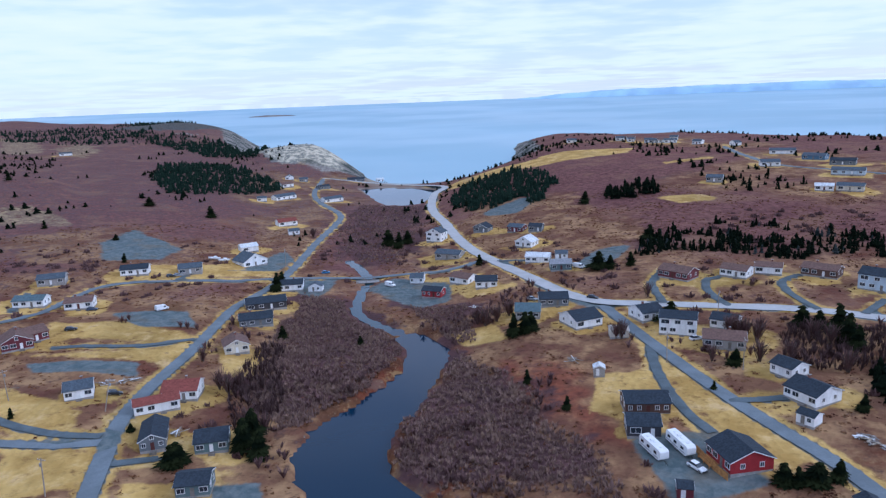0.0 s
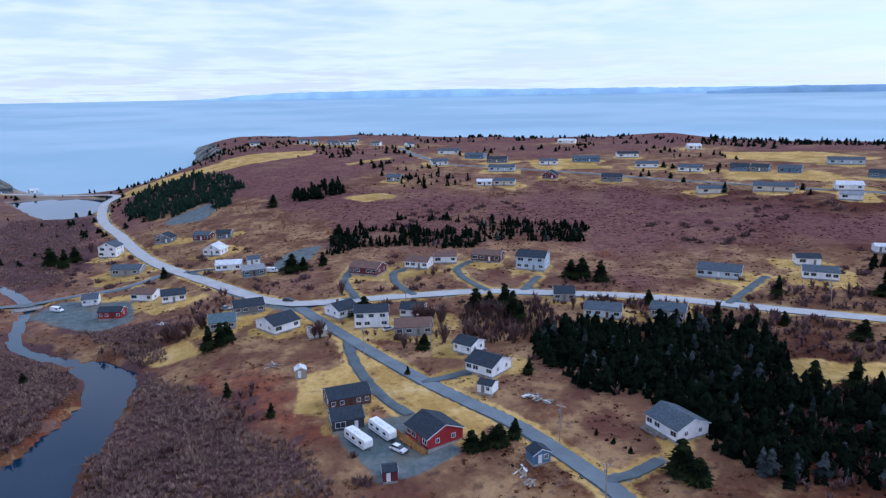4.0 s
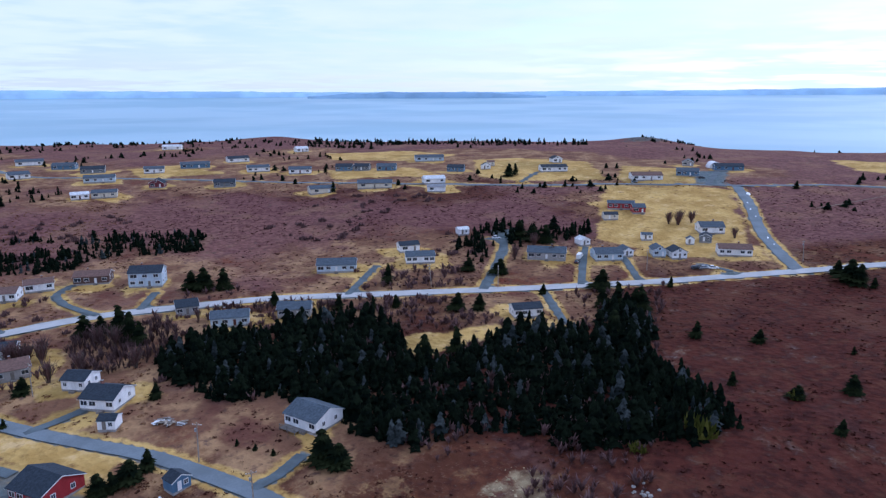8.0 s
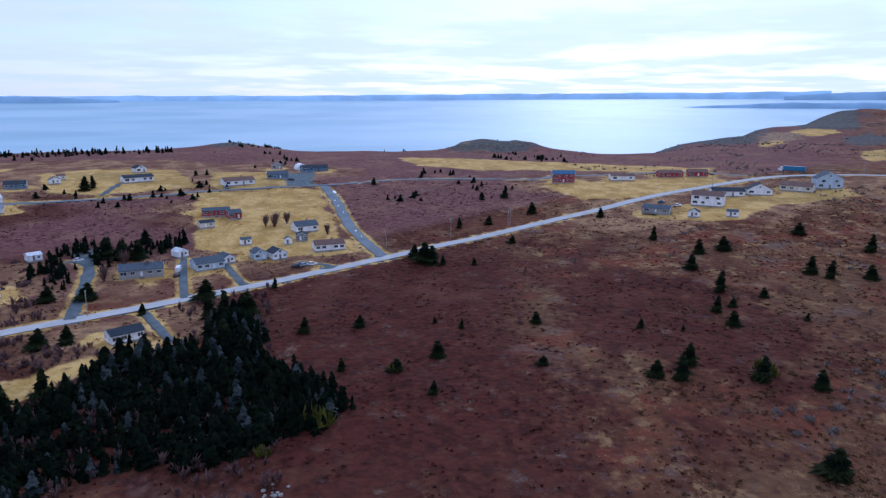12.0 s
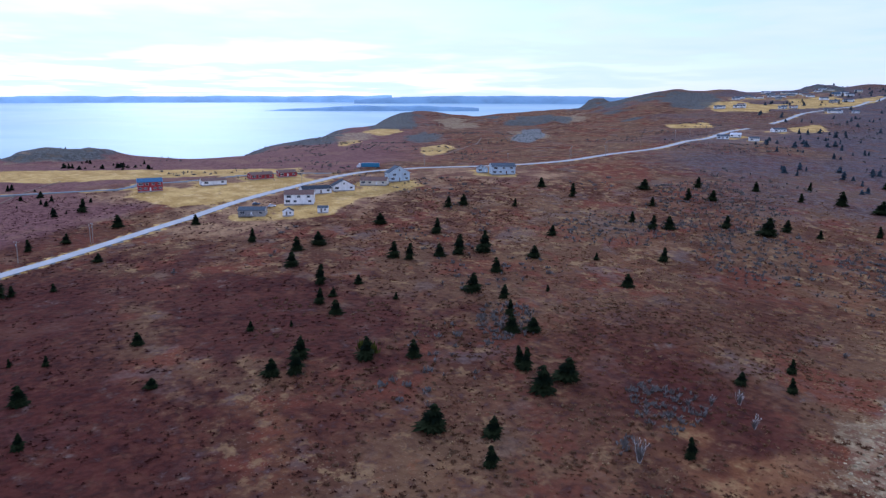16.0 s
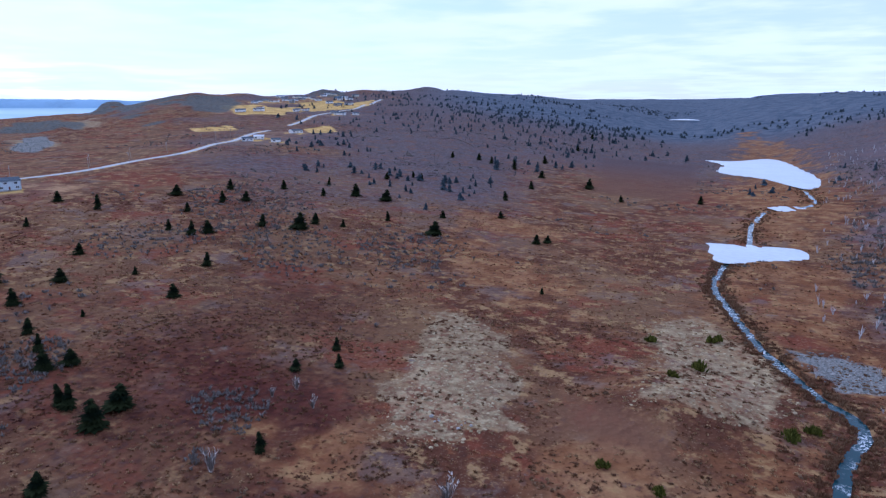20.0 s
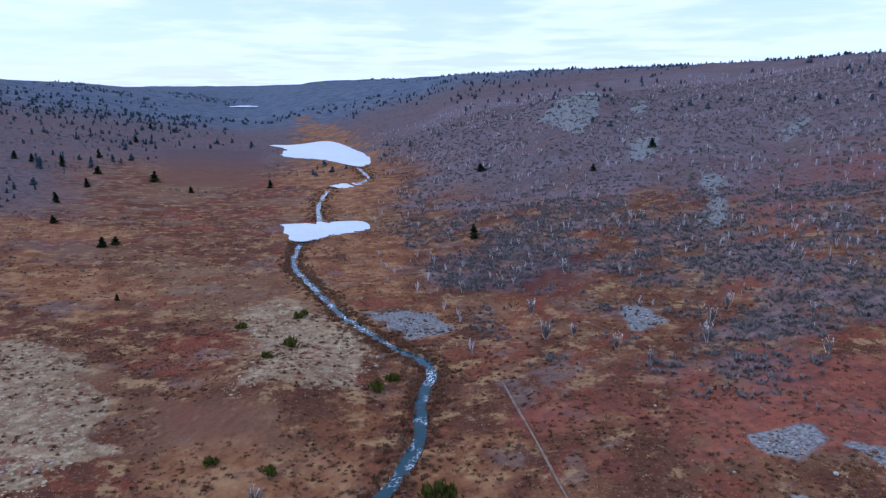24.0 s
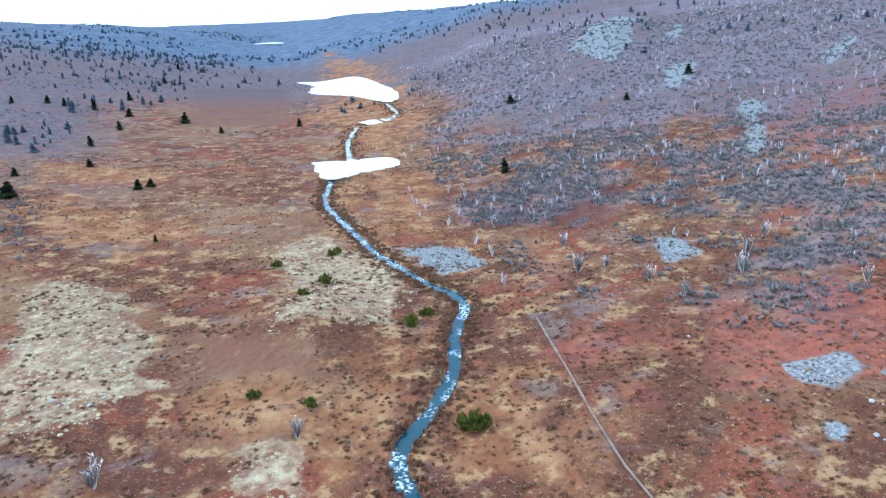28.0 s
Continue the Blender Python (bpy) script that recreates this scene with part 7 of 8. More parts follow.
house(153.9, 815.4, -11, 10.9, 9, "white", "slate", 1, "l", 1, "-")
house(203.4, 789.7, -10, 9.2, 9, "white", "slate", 1, "l", 1, "-")
house(214.6, 785.6, -7, 9.2, 9, "grey", "umber", 1, "l", 1, "-")
house(223.8, 750.1, -17, 8.6, 9, "white", "slate", 1, "l", 1, "-")
house(234.0, 741.0, 7, 9.3, 9, "white", "umber", 1, "l", 1, "-")
house(256.2, 765.9, -18, 8.7, 9, "white", "slate", 1, "l", 1, "-")
house(258.0, 703.2, -9, 6.5, 9, "white", "slate", 1, "l", 1, "-")
house(282.2, 667.6, 9, 6.9, 9, "white", "slate", 1, "l", 1, "-")
house(740.2, -998.7, -139, 13.2, 8, "white", "slate", 1, "l", 1, "-")
house(720.3, -1018.8, -158, 18.2, 8, "white", "slate", 1, "l", 1, "-")
house(672.9, -1066.0, -148, 9.1, 8, "cream", "slate", 1, "l", 1, "-")
house(671.4, -1091.0, -148, 10.6, 8, "white", "slate", 1, "l", 1, "-")
house(607.4, -1078.0, -151, 13.9, 8, "grey", "slate", 1, "l", 1, "-")
house(573.7, -1091.6, -152, 10.6, 8, "white", "slate", 1, "l", 1, "-")
house(877.9, -1240.9, -136, 17.2, 8, "white", "slate", 1, "l", 1, "-")
house(858.3, -1262.3, -154, 17.1, 8, "cream", "slate", 1, "l", 1, "-")
house(855.4, -1313.1, -147, 20.6, 8, "white", "slate", 1, "l", 1, "-")
house(853.7, -1370.1, -148, 16.3, 8, "grey", "slate", 1, "l", 1, "-")
house(848.5, -1407.3, -139, 16.6, 8, "white", "slate", 1, "l", 1, "-")
house(878.5, -1525.8, -168, 14.3, 8, "white", "slate", 1, "l", 1, "-")
house(865.7, -1531.7, -117, 16.2, 8, "cream", "slate", 1, "l", 1, "-")
house(810.7, -1489.3, -140, 14.3, 8, "white", "slate", 1, "l", 1, "-")
house(697.8, -1252.5, -151, 15.0, 8, "grey", "slate", 1, "l", 1, "-")
house(682.7, -1270.0, -178, 16.6, 8, "white", "slate", 1, "l", 1, "-")
house(967.1, -1457.1, -160, 18.5, 8, "white", "slate", 1, "l", 1, "-")
house(889.7, -1408.8, -126, 19.4, 8, "cream", "slate", 1, "l", 1, "-")
house(782.8, -1415.8, -158, 11.3, 8, "white", "slate", 1, "l", 1, "-")
house(805.0, -1254.0, -154, 10.9, 8, "grey", "slate", 1, "l", 1, "-")
house(822.0, -1386.9, -133, 14.9, 8, "white", "slate", 1, "l", 1, "-")

# ---- single spruces ----
def spruce_parts():
    """Five spruces of one metre, each a trunk and a ragged crown."""
    out = []
    rng = np.random.default_rng(11)
    for w in (0.36, 0.44, 0.52, 0.40, 0.56):
        v, f = spruce_shape(rng, tiers=11, spikes=12, low=0.05, wide=w)
        crown = mesh_of("crown", v, f, M_LONE_SPRUCE, False)
        bm = bmesh.new()
        bmesh.ops.create_cone(bm, segments=6, radius1=0.022, radius2=0.008, depth=0.62, cap_ends=True, matrix=Matrix.Translation((0, 0, 0.26)))
        out.append((mesh_from(bm, "trunk", M_BARK), crown))
    return out


SPRUCE_PARTS = spruce_parts()
TREE_COUNT = [0]


def spruces(*spots):
    for x, y, h in spots:
        n = TREE_COUNT[0]
        TREE_COUNT[0] += 1
        trunk, crown = SPRUCE_PARTS[n * 7 % 5]
        size = "tall" if h > 6.5 else "small" if h < 4 else "middling"
        t = thing("spruce", x, y, at(x, y) - 0.1, n * 73 % 360, f"{size} dark green spruce standing alone on the moor", "spruce tree", "single spruces")
        for name, me in (("trunk", trunk), ("crown", crown)):
            o = part(name, me, None, t)
            o.scale = (h * (0.9 + n % 4 * 0.08), h * (0.9 + n % 4 * 0.08), h)


spruces((316, -94, 6.8), (290, -106, 6.5), (292, -117, 6.7), (269, -96, 6.5), (242, -97, 8.1), (223, -89, 6.1), (211, -90, 5.2), (309, -157, 5.9), (257, -137, 7.4), (251, -141, 7.3), (281, -173, 7.8), (249, -155, 5.6), (325, -218, 6.7), (325, -208, 6.6), (248, -164, 9.1), (246, -176, 10.0), (220, -164, 6.3), (228, -190, 5.8), (206, -143, 7.4), (194, -148, 5.3), (180, -140, 5.7), (168, -132, 6.2), (165, -138, 5.1), (251, -220, 5.3))
spruces((312, -288, 8.6), (309, -242, 4.9), (344, -291, 6.3), (309, -347, 7.2), (274, -315, 5.8), (252, -275, 5.9), (237, -274, 7.4), (233, -282, 6.9), (267, -360, 6.8), (297, -384, 7.4), (275, -347, 7.5), (222, -312, 7.1), (270, -407, 6.6), (202, -318, 9.7), (203, -335, 6.5), (238, -404, 5.5), (257, -445, 6.0), (222, -421, 9.0), (199, -420, 8.0), (237, -501, 5.5), (225, -526, 5.6), (216, -522, 6.3), (151, -400, 4.8), (139, -355, 8.1))
spruces((241, -665, 6.6), (174, -368, 5.9), (197, -236, 6.4), (181, -198, 5.3), (177, -56, 5.4), (184, -67, 6.7), (175, -62, 7.0), (174, -83, 7.1), (168, -96, 5.6), (131, -80, 7.1), (122, -91, 5.1), (112, -83, 4.8), (145, -119, 6.9), (132, -115, 7.8), (134, -125, 6.8), (109, -166, 3.7), (92, -124, 5.1), (106, -185, 4.5), (221, -29, 4.2), (188, -27, 3.1), (212, -61, 3.4), (208, -73, 2.1), (213, -114, 2.8), (235, -110, 3.7))
spruces((227, -96, 3.5), (216, -674, 7.4), (192, -167, 2.5), (213, -212, 3.4), (188, -340, 4.6), (302, 11, 9.8), (311, 16, 6.5), (297, 3, 4.3), (269, 70, 4.6), (364, -80, 5.5), (326, -30, 4.1), (223, 30, 4.6), (224, 5, 2.6), (219, -4, 3.3), (196, 3, 5.4), (187, 15, 4.0), (172, 4, 4.0), (359, -5, 5.7), (428, -34, 7.9), (382, -46, 6.5), (365, -21, 5.1), (466, 51, 5.1), (188, 31, 4.0), (219, 48, 5.7))
spruces((294, -11, 3.3), (253, 92, 8.8), (235, 73, 9.0), (207, 71, 9.3), (215, 168, 8.7), (301, 138, 9.2), (299, 144, 7.7), (301, 153, 9.3), (148, -119, 6.1), (99, -174, 4.5), (85, -371, 5.4), (80, -376, 4.3), (201, -668, 7.5), (176, -663, 10.0), (135, -564, 7.2), (142, -634, 7.0), (93, -599, 9.2), (3, -572, 6.7), (137, -492, 7.2), (101, 157, 4.6), (174, 217, 8.8), (168, 222, 9.6), (166, 227, 7.9), (160, 112, 8.3))
spruces((168, 106, 9.6), (103, 99, 8.2), (103, 95, 6.1), (300, 8, 8.4), (234, 85, 9.4), (236, 80, 10.0), (237, 71, 9.2), (251, 136, 7.0), (181, 164, 6.1), (121, 199, 9.9), (121, 194, 8.0), (116, 215, 7.3), (120, 213, 6.3), (238, 110, 4.3), (97, 121, 1.7), (98, 116, 1.7), (99, 111, 1.7), (203, 127, 6.9), (208, 121, 6.1), (194, 148, 4.9), (188, 154, 5.3), (173, 188, 5.4), (247, 149, 6.2), (414, 219, 8.7))
spruces((420, 217, 8.0), (322, 293, 6.7), (-160, 479, 8.3), (-212, 504, 7.1), (-241, 418, 5.3), (-163, 348, 5.0), (-26, 400, 10.0), (-32, 410, 9.9), (-21, 410, 8.6), (-351, 569, 7.9), (-77, 319, 7.9), (-78, 313, 8.8), (18, 335, 5.5), (68, 297, 8.8), (73, 297, 6.3), (27, 230, 7.9), (23, 229, 8.7), (30, 232, 7.1), (77, 228, 7.7), (83, 189, 5.0), (23, 191, 4.5), (31, 171, 4.1), (69, 130, 5.1), (75, 129, 5.5))
spruces((80, 130, 5.0), (71, 129, 4.5), (123, 208, 10.0), (-67, 157, 5.9), (-68, 155, 6.4), (-52, 169, 9.4), (-53, 163, 9.2), (-48, 160, 7.6), (-61, 249, 5.5), (101, 333, 8.0), (91, 438, 8.3), (82, 297, 6.3), (105, 331, 5.9), (-31, 240, 3.7), (-187, 393, 3.7), (-85, 172, 2.5), (-121, 179, 3.2), (71, 174, 2.8), (-210, -434, 5.0), (-156, -517, 6.6), (-99, -339, 7.9), (61, -279, 3.0), (161, -731, 9.1), (-272, -466, 7.0))
spruces((121, -424, 4.8), (61, -553, 5.6), (175, -1139, 9.5), (159, -918, 7.7))

# ---- vehicles ----
def paint(name, color, rough=0.35):
    k = Nodes(name, rough)
    c = k.mix(k.span(k.noise(0.9, 3.0), 0.4, 0.7, 0.0, 0.35), color, scaled(color, 0.72))
    m = k.done(c)
    k.bsdf.inputs["Specular IOR Level"].default_value = 0.5
    return m


PAINTS = {
    "white": ("white", paint("white_paint", (0.78, 0.79, 0.80))),
    "black": ("black", paint("black_paint", (0.018, 0.019, 0.022))),
    "grey": ("silver-grey", paint("grey_paint", (0.30, 0.32, 0.34))),
    "navy": ("dark blue", paint("navy_paint", (0.03, 0.05, 0.10))),
    "blue": ("bright blue", paint("blue_paint", (0.04, 0.17, 0.36))),
}
M_TYRE = worn("tyre_rubber", (0.02, 0.02, 0.021), 0.9, 0.4, 0.2)
M_RIM = worn("rim_metal", (0.5, 0.5, 0.51), 0.35, 0.4, 0.15, metal=0.8)
M_LAMP = worn("lamp_glass", (0.62, 0.64, 0.66), 0.2, 0.4, 0.05)
M_TAIL = worn("tail_lamp", (0.35, 0.02, 0.02), 0.3, 0.4, 0.05)


def wheel_mesh(radius, width):
    bm = bmesh.new()
    bmesh.ops.create_cone(bm, segments=14, radius1=radius, radius2=radius, depth=width, cap_ends=True, matrix=Matrix.Rotation(radians(90), 4, "X"))
    bmesh.ops.bevel(bm, geom=[e for e in bm.edges if e.calc_face_angle(0) > 1.0], offset=0.03, segments=1, affect="EDGES")
    tyre = mesh_from(bm, "wheel", M_TYRE)
    bm = bmesh.new()
    bmesh.ops.create_cone(bm, segments=10, radius1=radius * 0.6, radius2=radius * 0.6, depth=width + 0.02, cap_ends=True, matrix=Matrix.Rotation(radians(90), 4, "X"))
    return tyre, mesh_from(bm, "rim", M_RIM)


CAR_WHEEL = wheel_mesh(0.33, 0.22)


def wheels(parent, xs, half, radius, meshes):
    for x in xs:
        for y in (-half, half):
            w = part("wheel", meshes[0], None, parent, at_=pose(x, y, radius))
            part("rim", meshes[1], None, w)


def hull(profile, half, tuck=0.0):
    """A closed side profile of (x, z) pairs pushed across, its upper part drawn in by tuck."""
    bm = bmesh.new()
    top = max(z for _, z in profile)
    low = min(z for _, z in profile)
    rows = []
    for side in (-1, 1):
        rows.append([bm.verts.new((x, side * (half - tuck * max(0.0, (z - low) / (top - low) - 0.45) / 0.55), z)) for x, z in profile])
    n = len(profile)
    for i in range(n):
        bm.faces.new((rows[0][i], rows[0][(i + 1) % n], rows[1][(i + 1) % n], rows[1][i]))
    bm.faces.new(rows[0][::-1]), bm.faces.new(rows[1])
    bmesh.ops.recalc_face_normals(bm, faces=bm.faces[:])
    bmesh.ops.bevel(bm, geom=bm.edges[:], offset=0.05, segments=1, affect="EDGES")
    return bm


def car_kind(tone):
    """One car, built once for each colour."""
    name, mat = PAINTS[tone]
    c = thing("car", 0, 0, 0, 0, f"{name} parked family car with dark windows", "car", "parked cars")
    part("body", hull([(-2.15, 0.3), (2.1, 0.3), (2.18, 0.62), (2.05, 0.8), (1.1, 0.96), (-1.95, 1.0), (-2.18, 0.7)], 0.88, 0.06), mat, c)
    part("cabin", hull([(1.05, 0.95), (0.35, 1.46), (-1.35, 1.5), (-1.95, 1.0)], 0.8, 0.14), M_GLASS, c, "dark tinted glass house")
    part("roof", hull([(0.25, 1.45), (0.2, 1.52), (-1.3, 1.56), (-1.38, 1.49)], 0.66, 0.02), mat, c)
    for y in (-0.6, 0.6):
        part("headlight", solid(2.08, 2.2, y - 0.17, y + 0.17, 0.6, 0.74), M_LAMP, c)
        part("tail_light", solid(-2.21, -2.12, y - 0.17, y + 0.17, 0.68, 0.86), M_TAIL, c)
    part("bumper", solid(2.1, 2.24, -0.8, 0.8, 0.36, 0.52), M_TYRE, c)
    wheels(c, (-1.32, 1.36), 0.8, 0.33, CAR_WHEEL)
    return c


KINDS = {}


def placed(key, maker, x, y, turn, lift=0.0):
    """The first of a kind is built, the rest are copies of it."""
    c, s = math.cos(radians(turn)), math.sin(radians(turn))
    dx = at(x + 1.5 * c, y + 1.5 * s) - at(x - 1.5 * c, y - 1.5 * s)
    m = Matrix.Translation((x, y, at(x, y) + lift + 0.02)) @ pose(0, 0, 0, 0, 0, turn) @ pose(0, 0, 0, 0, -math.degrees(math.atan2(dx, 3.0)), 0)
    if key not in KINDS:
        KINDS[key] = maker()
        KINDS[key].matrix_world = m
        return KINDS[key]
    return copy_thing(KINDS[key], m)


def car(x, y, turn, tone):
    placed("car " + tone, lambda: car_kind(tone), x, y, turn)


def van_kind():
    c = thing("van", 0, 0, 0, 0, "white high-roofed van parked on gravel", "van", "parked vans")
    part("body", hull([(-2.7, 0.35), (2.5, 0.35), (2.62, 0.75), (2.45, 1.1), (1.75, 1.3), (1.2, 2.15), (-2.65, 2.25), (-2.72, 0.8)], 0.98, 0.12), PAINTS["white"][1], c)
    part("windscreen", hull([(1.82, 1.3), (1.76, 1.26), (1.22, 2.02), (1.3, 2.06)], 0.78, 0.02), M_GLASS, c)
    for y in (-0.99, 0.99):
        part("side_window", solid(0.35, 1.3, y - 0.02, y + 0.02, 1.3, 1.8), M_GLASS, c)
    wheels(c, (-1.7, 1.7), 0.88, 0.33, CAR_WHEEL)
    return c


def van(x, y, turn, tone):
    placed("van", van_kind, x, y, turn)


def trailer_kind():
    c = thing("travel_trailer", 0, 0, 0, 0, "long white travel trailer parked on the gravel yard", "trailer", "travel trailers")
    white = PAINTS["white"][1]
    part("body", hull([(-4.2, 0.55), (3.7, 0.55), (4.25, 1.1), (4.2, 2.6), (3.8, 3.0), (-4.0, 3.05), (-4.3, 2.7), (-4.3, 0.9)], 1.22, 0.06), white, c)
    for y in (-1.23, 1.23):
        part("stripe", solid(-4.0, 3.6, y - 0.012, y + 0.012, 0.95, 1.2), PAINTS["grey"][1], c, "grey side stripe")
        for x in (-2.9, -0.4, 2.4):
            part("window", solid(x - 0.55, x + 0.55, y - 0.02, y + 0.02, 1.6, 2.25), M_GLASS, c)
        part("door", solid(0.9, 1.6, y - 0.018, y + 0.018, 0.75, 2.5), M_TRIM, c)
    for x in (-2.5, 0.3, 2.6):
        part("roof_vent", solid(x - 0.3, x + 0.3, -0.3, 0.3, 3.0, 3.2, 0.05), M_TRIM, c)
    part("air_conditioner", solid(-1.2, -0.3, -0.45, 0.45, 3.0, 3.32, 0.08), M_TRIM, c)
    part("hitch", solid(4.2, 5.3, -0.08, 0.08, 0.5, 0.62), M_TYRE, c)
    part("jack", solid(5.1, 5.2, -0.05, 0.05, 0.0, 0.7), M_RIM, c)
    wheels(c, (-0.6, 0.35), 1.05, 0.33, CAR_WHEEL)
    return c


def trailer(x, y, turn):
    placed("trailer", trailer_kind, x, y, turn)


def lorry(x, y, turn):
    c = thing("articulated_lorry", x, y, at(x, y) + 0.05, turn, "white lorry cab with a long blue box trailer on the road", "lorry")
    part("box", solid(-5.6, 8.2, -1.27, 1.27, 1.1, 4.0), paint("trailer_blue", (0.03, 0.17, 0.30)), c, "blue box trailer")
    part("chassis", solid(-8.6, 7.8, -0.5, 0.5, 0.75, 1.05), M_TYRE, c)
    part("cab", hull([(-9.2, 0.6), (-6.4, 0.6), (-6.4, 3.5), (-7.6, 3.6), (-8.2, 2.5), (-9.1, 2.0)], 1.2, 0.08), PAINTS["white"][1], c)
    part("windscreen", hull([(-8.25, 2.45), (-8.2, 2.5), (-7.66, 3.5), (-7.72, 3.5)], 1.02, 0.02), M_GLASS, c)
    big = wheel_mesh(0.5, 0.3)
    wheels(c, (-8.3, -6.2, 5.2, 6.4), 1.05, 0.5, big)


def boat_kind():
    c = thing("boat", 0, 0, 0, 0, "white fibreglass motor boat stored ashore on blocks", "boat", "boats stored ashore")
    bm = bmesh.new()
    rows = []
    for x, half, keel in ((-3.0, 1.0, 0.55), (-1.5, 1.15, 0.45), (0.5, 1.1, 0.45), (2.0, 0.75, 0.6), (3.2, 0.05, 1.2)):
        rows.append([bm.verts.new(p) for p in ((x, -half, 1.55 + 0.06 * max(x, 0)), (x, -half * 0.75, keel + 0.3), (x, 0, keel), (x, half * 0.75, keel + 0.3), (x, half, 1.55 + 0.06 * max(x, 0)))])
    for a, b in zip(rows[:-1], rows[1:]):
        for i in range(4):
            bm.faces.new((a[i], a[i + 1], b[i + 1], b[i]))
    bm.faces.new(rows[0])
    for a, b in zip(rows[:-1], rows[1:]):
        bm.faces.new((a[0], b[0], b[4], a[4]))
    bmesh.ops.recalc_face_normals(bm, faces=bm.faces[:])
    part("hull", bm, PAINTS["white"][1], c)
    part("cabin", solid(-0.6, 1.4, -0.75, 0.75, 1.5, 2.25, 0.15), PAINTS["white"][1], c)
    part("windscreen", solid(1.1, 1.35, -0.66, 0.66, 1.75, 2.2, 0.1), M_GLASS, c)
    for x in (-1.8, 1.2):
        part("block", solid(x - 0.2, x + 0.2, -0.5, 0.5, -0.1, 0.6), M_GREYWOOD, c)
    return c


def boat(x, y, turn):
    placed("boat", boat_kind, x, y, turn)


# ---- posts, plants, stones and heaps ----
M_POLE = worn("weathered_pole", (0.34, 0.29, 0.24), 0.85, 0.5, 0.25, 0.08)
M_BIRCH = worn("pale_birch_bark", (0.62, 0.57, 0.52), 0.8, 0.4, 0.25, 0.05)
M_SNOW = worn("old_snow", (0.86, 0.88, 0.92), 0.7, 0.8, 0.08, 0.2)
M_BOULDER = worn("lichened_boulder", (0.34, 0.32, 0.29), 0.95, 0.5, 0.35, 0.1, 0.03)
M_BOARDS = worn("old_boards", (0.33, 0.28, 0.22), 0.9, 0.5, 0.35, 0.07)
M_SHRUB = needle_material("evergreen_shrub", (0.045, 0.055, 0.010), (0.150, 0.145, 0.028))


def pole_kind():
    c = thing("utility_pole", 0, 0, 0, 0, "weathered wooden utility pole with a crossarm beside the road", "utility pole", "poles along the roads")
    bm = bmesh.new()
    bmesh.ops.create_cone(bm, segments=8, radius1=0.17, radius2=0.11, depth=10.0, cap_ends=True, matrix=Matrix.Translation((0, 0, 4.6)))
    part("post", bm, M_POLE, c)
    part("crossarm", solid(-1.1, 1.1, -0.2, -0.08, 8.9, 9.03), M_POLE, c)
    for x in (-0.95, -0.4, 0.4, 0.95):
        part("insulator", solid(x - 0.05, x + 0.05, -0.19, -0.09, 9.03, 9.2, 0.015), M_TRIM, c)
    bm = bmesh.new()
    bmesh.ops.create_cone(bm, segments=10, radius1=0.22, radius2=0.22, depth=0.75, cap_ends=True, matrix=Matrix.Translation((0.35, 0, 7.8)))
    part("transformer", bm, PAINTS["grey"][1], c)
    return c


def pole(x, y):
    placed("pole", pole_kind, x, y, (x * 37 + y * 11) % 180)


def stems(bm, rng, height, count, spread, thick):
    """Bent tapering stems that rise from one root, each with a few side twigs."""
    for _ in range(count):
        a, out = rng.uniform(0, 6.3), rng.uniform(0.3, 1.0) * spread
        tip = Vector((out * math.cos(a), out * math.sin(a), height * rng.uniform(0.7, 1.0)))
        mid = tip * 0.5 + Vector((rng.uniform(-0.15, 0.15), rng.uniform(-0.15, 0.15), height * 0.08))
        for p, q, r0, r1 in ((Vector((0, 0, -0.2)), mid, thick, thick * 0.7), (mid, tip, thick * 0.7, thick * 0.2)):
            m = look(p, q)
            ring0 = [bm.verts.new(m @ Vector((r0 * math.cos(k), r0 * math.sin(k), 0))) for k in (0, 2.1, 4.2)]
            d = (q - p).length
            ring1 = [bm.verts.new(m @ Vector((r1 * math.cos(k), r1 * math.sin(k), -d))) for k in (0, 2.1, 4.2)]
            for i in range(3):
                bm.faces.new((ring0[i], ring0[(i + 1) % 3], ring1[(i + 1) % 3], ring1[i]))
        for _ in range(4):
            f = rng.uniform(0.35, 0.95)
            p = mid.lerp(tip, f)
            q = p + Vector((rng.uniform(-0.5, 0.5), rng.uniform(-0.5, 0.5), rng.uniform(0.2, 0.7))) * height * 0.16
            w = Vector((0.02, 0.02, 0))
            bm.faces.new([bm.verts.new(v) for v in (p - w, p + w, q)])


def birch_kinds():
    out = []
    rng = random.Random(4)
    for _ in range(4):
        bm = bmesh.new()
        stems(bm, rng, 1.0, rng.randint(6, 9), 0.38, 0.011)
        v, f = thicket_shape(np.random.default_rng(rng.randint(0, 999)), 46, 0.012)
        out.append((mesh_from(bm, "trunk", M_BIRCH), mesh_of("crown", v * (0.9, 0.9, 0.95), f, M_GREYTWIGS, False)))
    return out


BIRCHES = birch_kinds()
PLANTS = [0]


def birch(x, y, h):
    n = PLANTS[0]
    PLANTS[0] += 1
    a, b = BIRCHES[n % 4]
    t = thing("birch", x, y, at(x, y), n * 97 % 360, "leafless pale-barked birch with several leaning stems", "birch tree", "birches on the slope")
    for name, me in (("trunk", a), ("crown", b)):
        part(name, me, None, t).scale = (h, h, h)


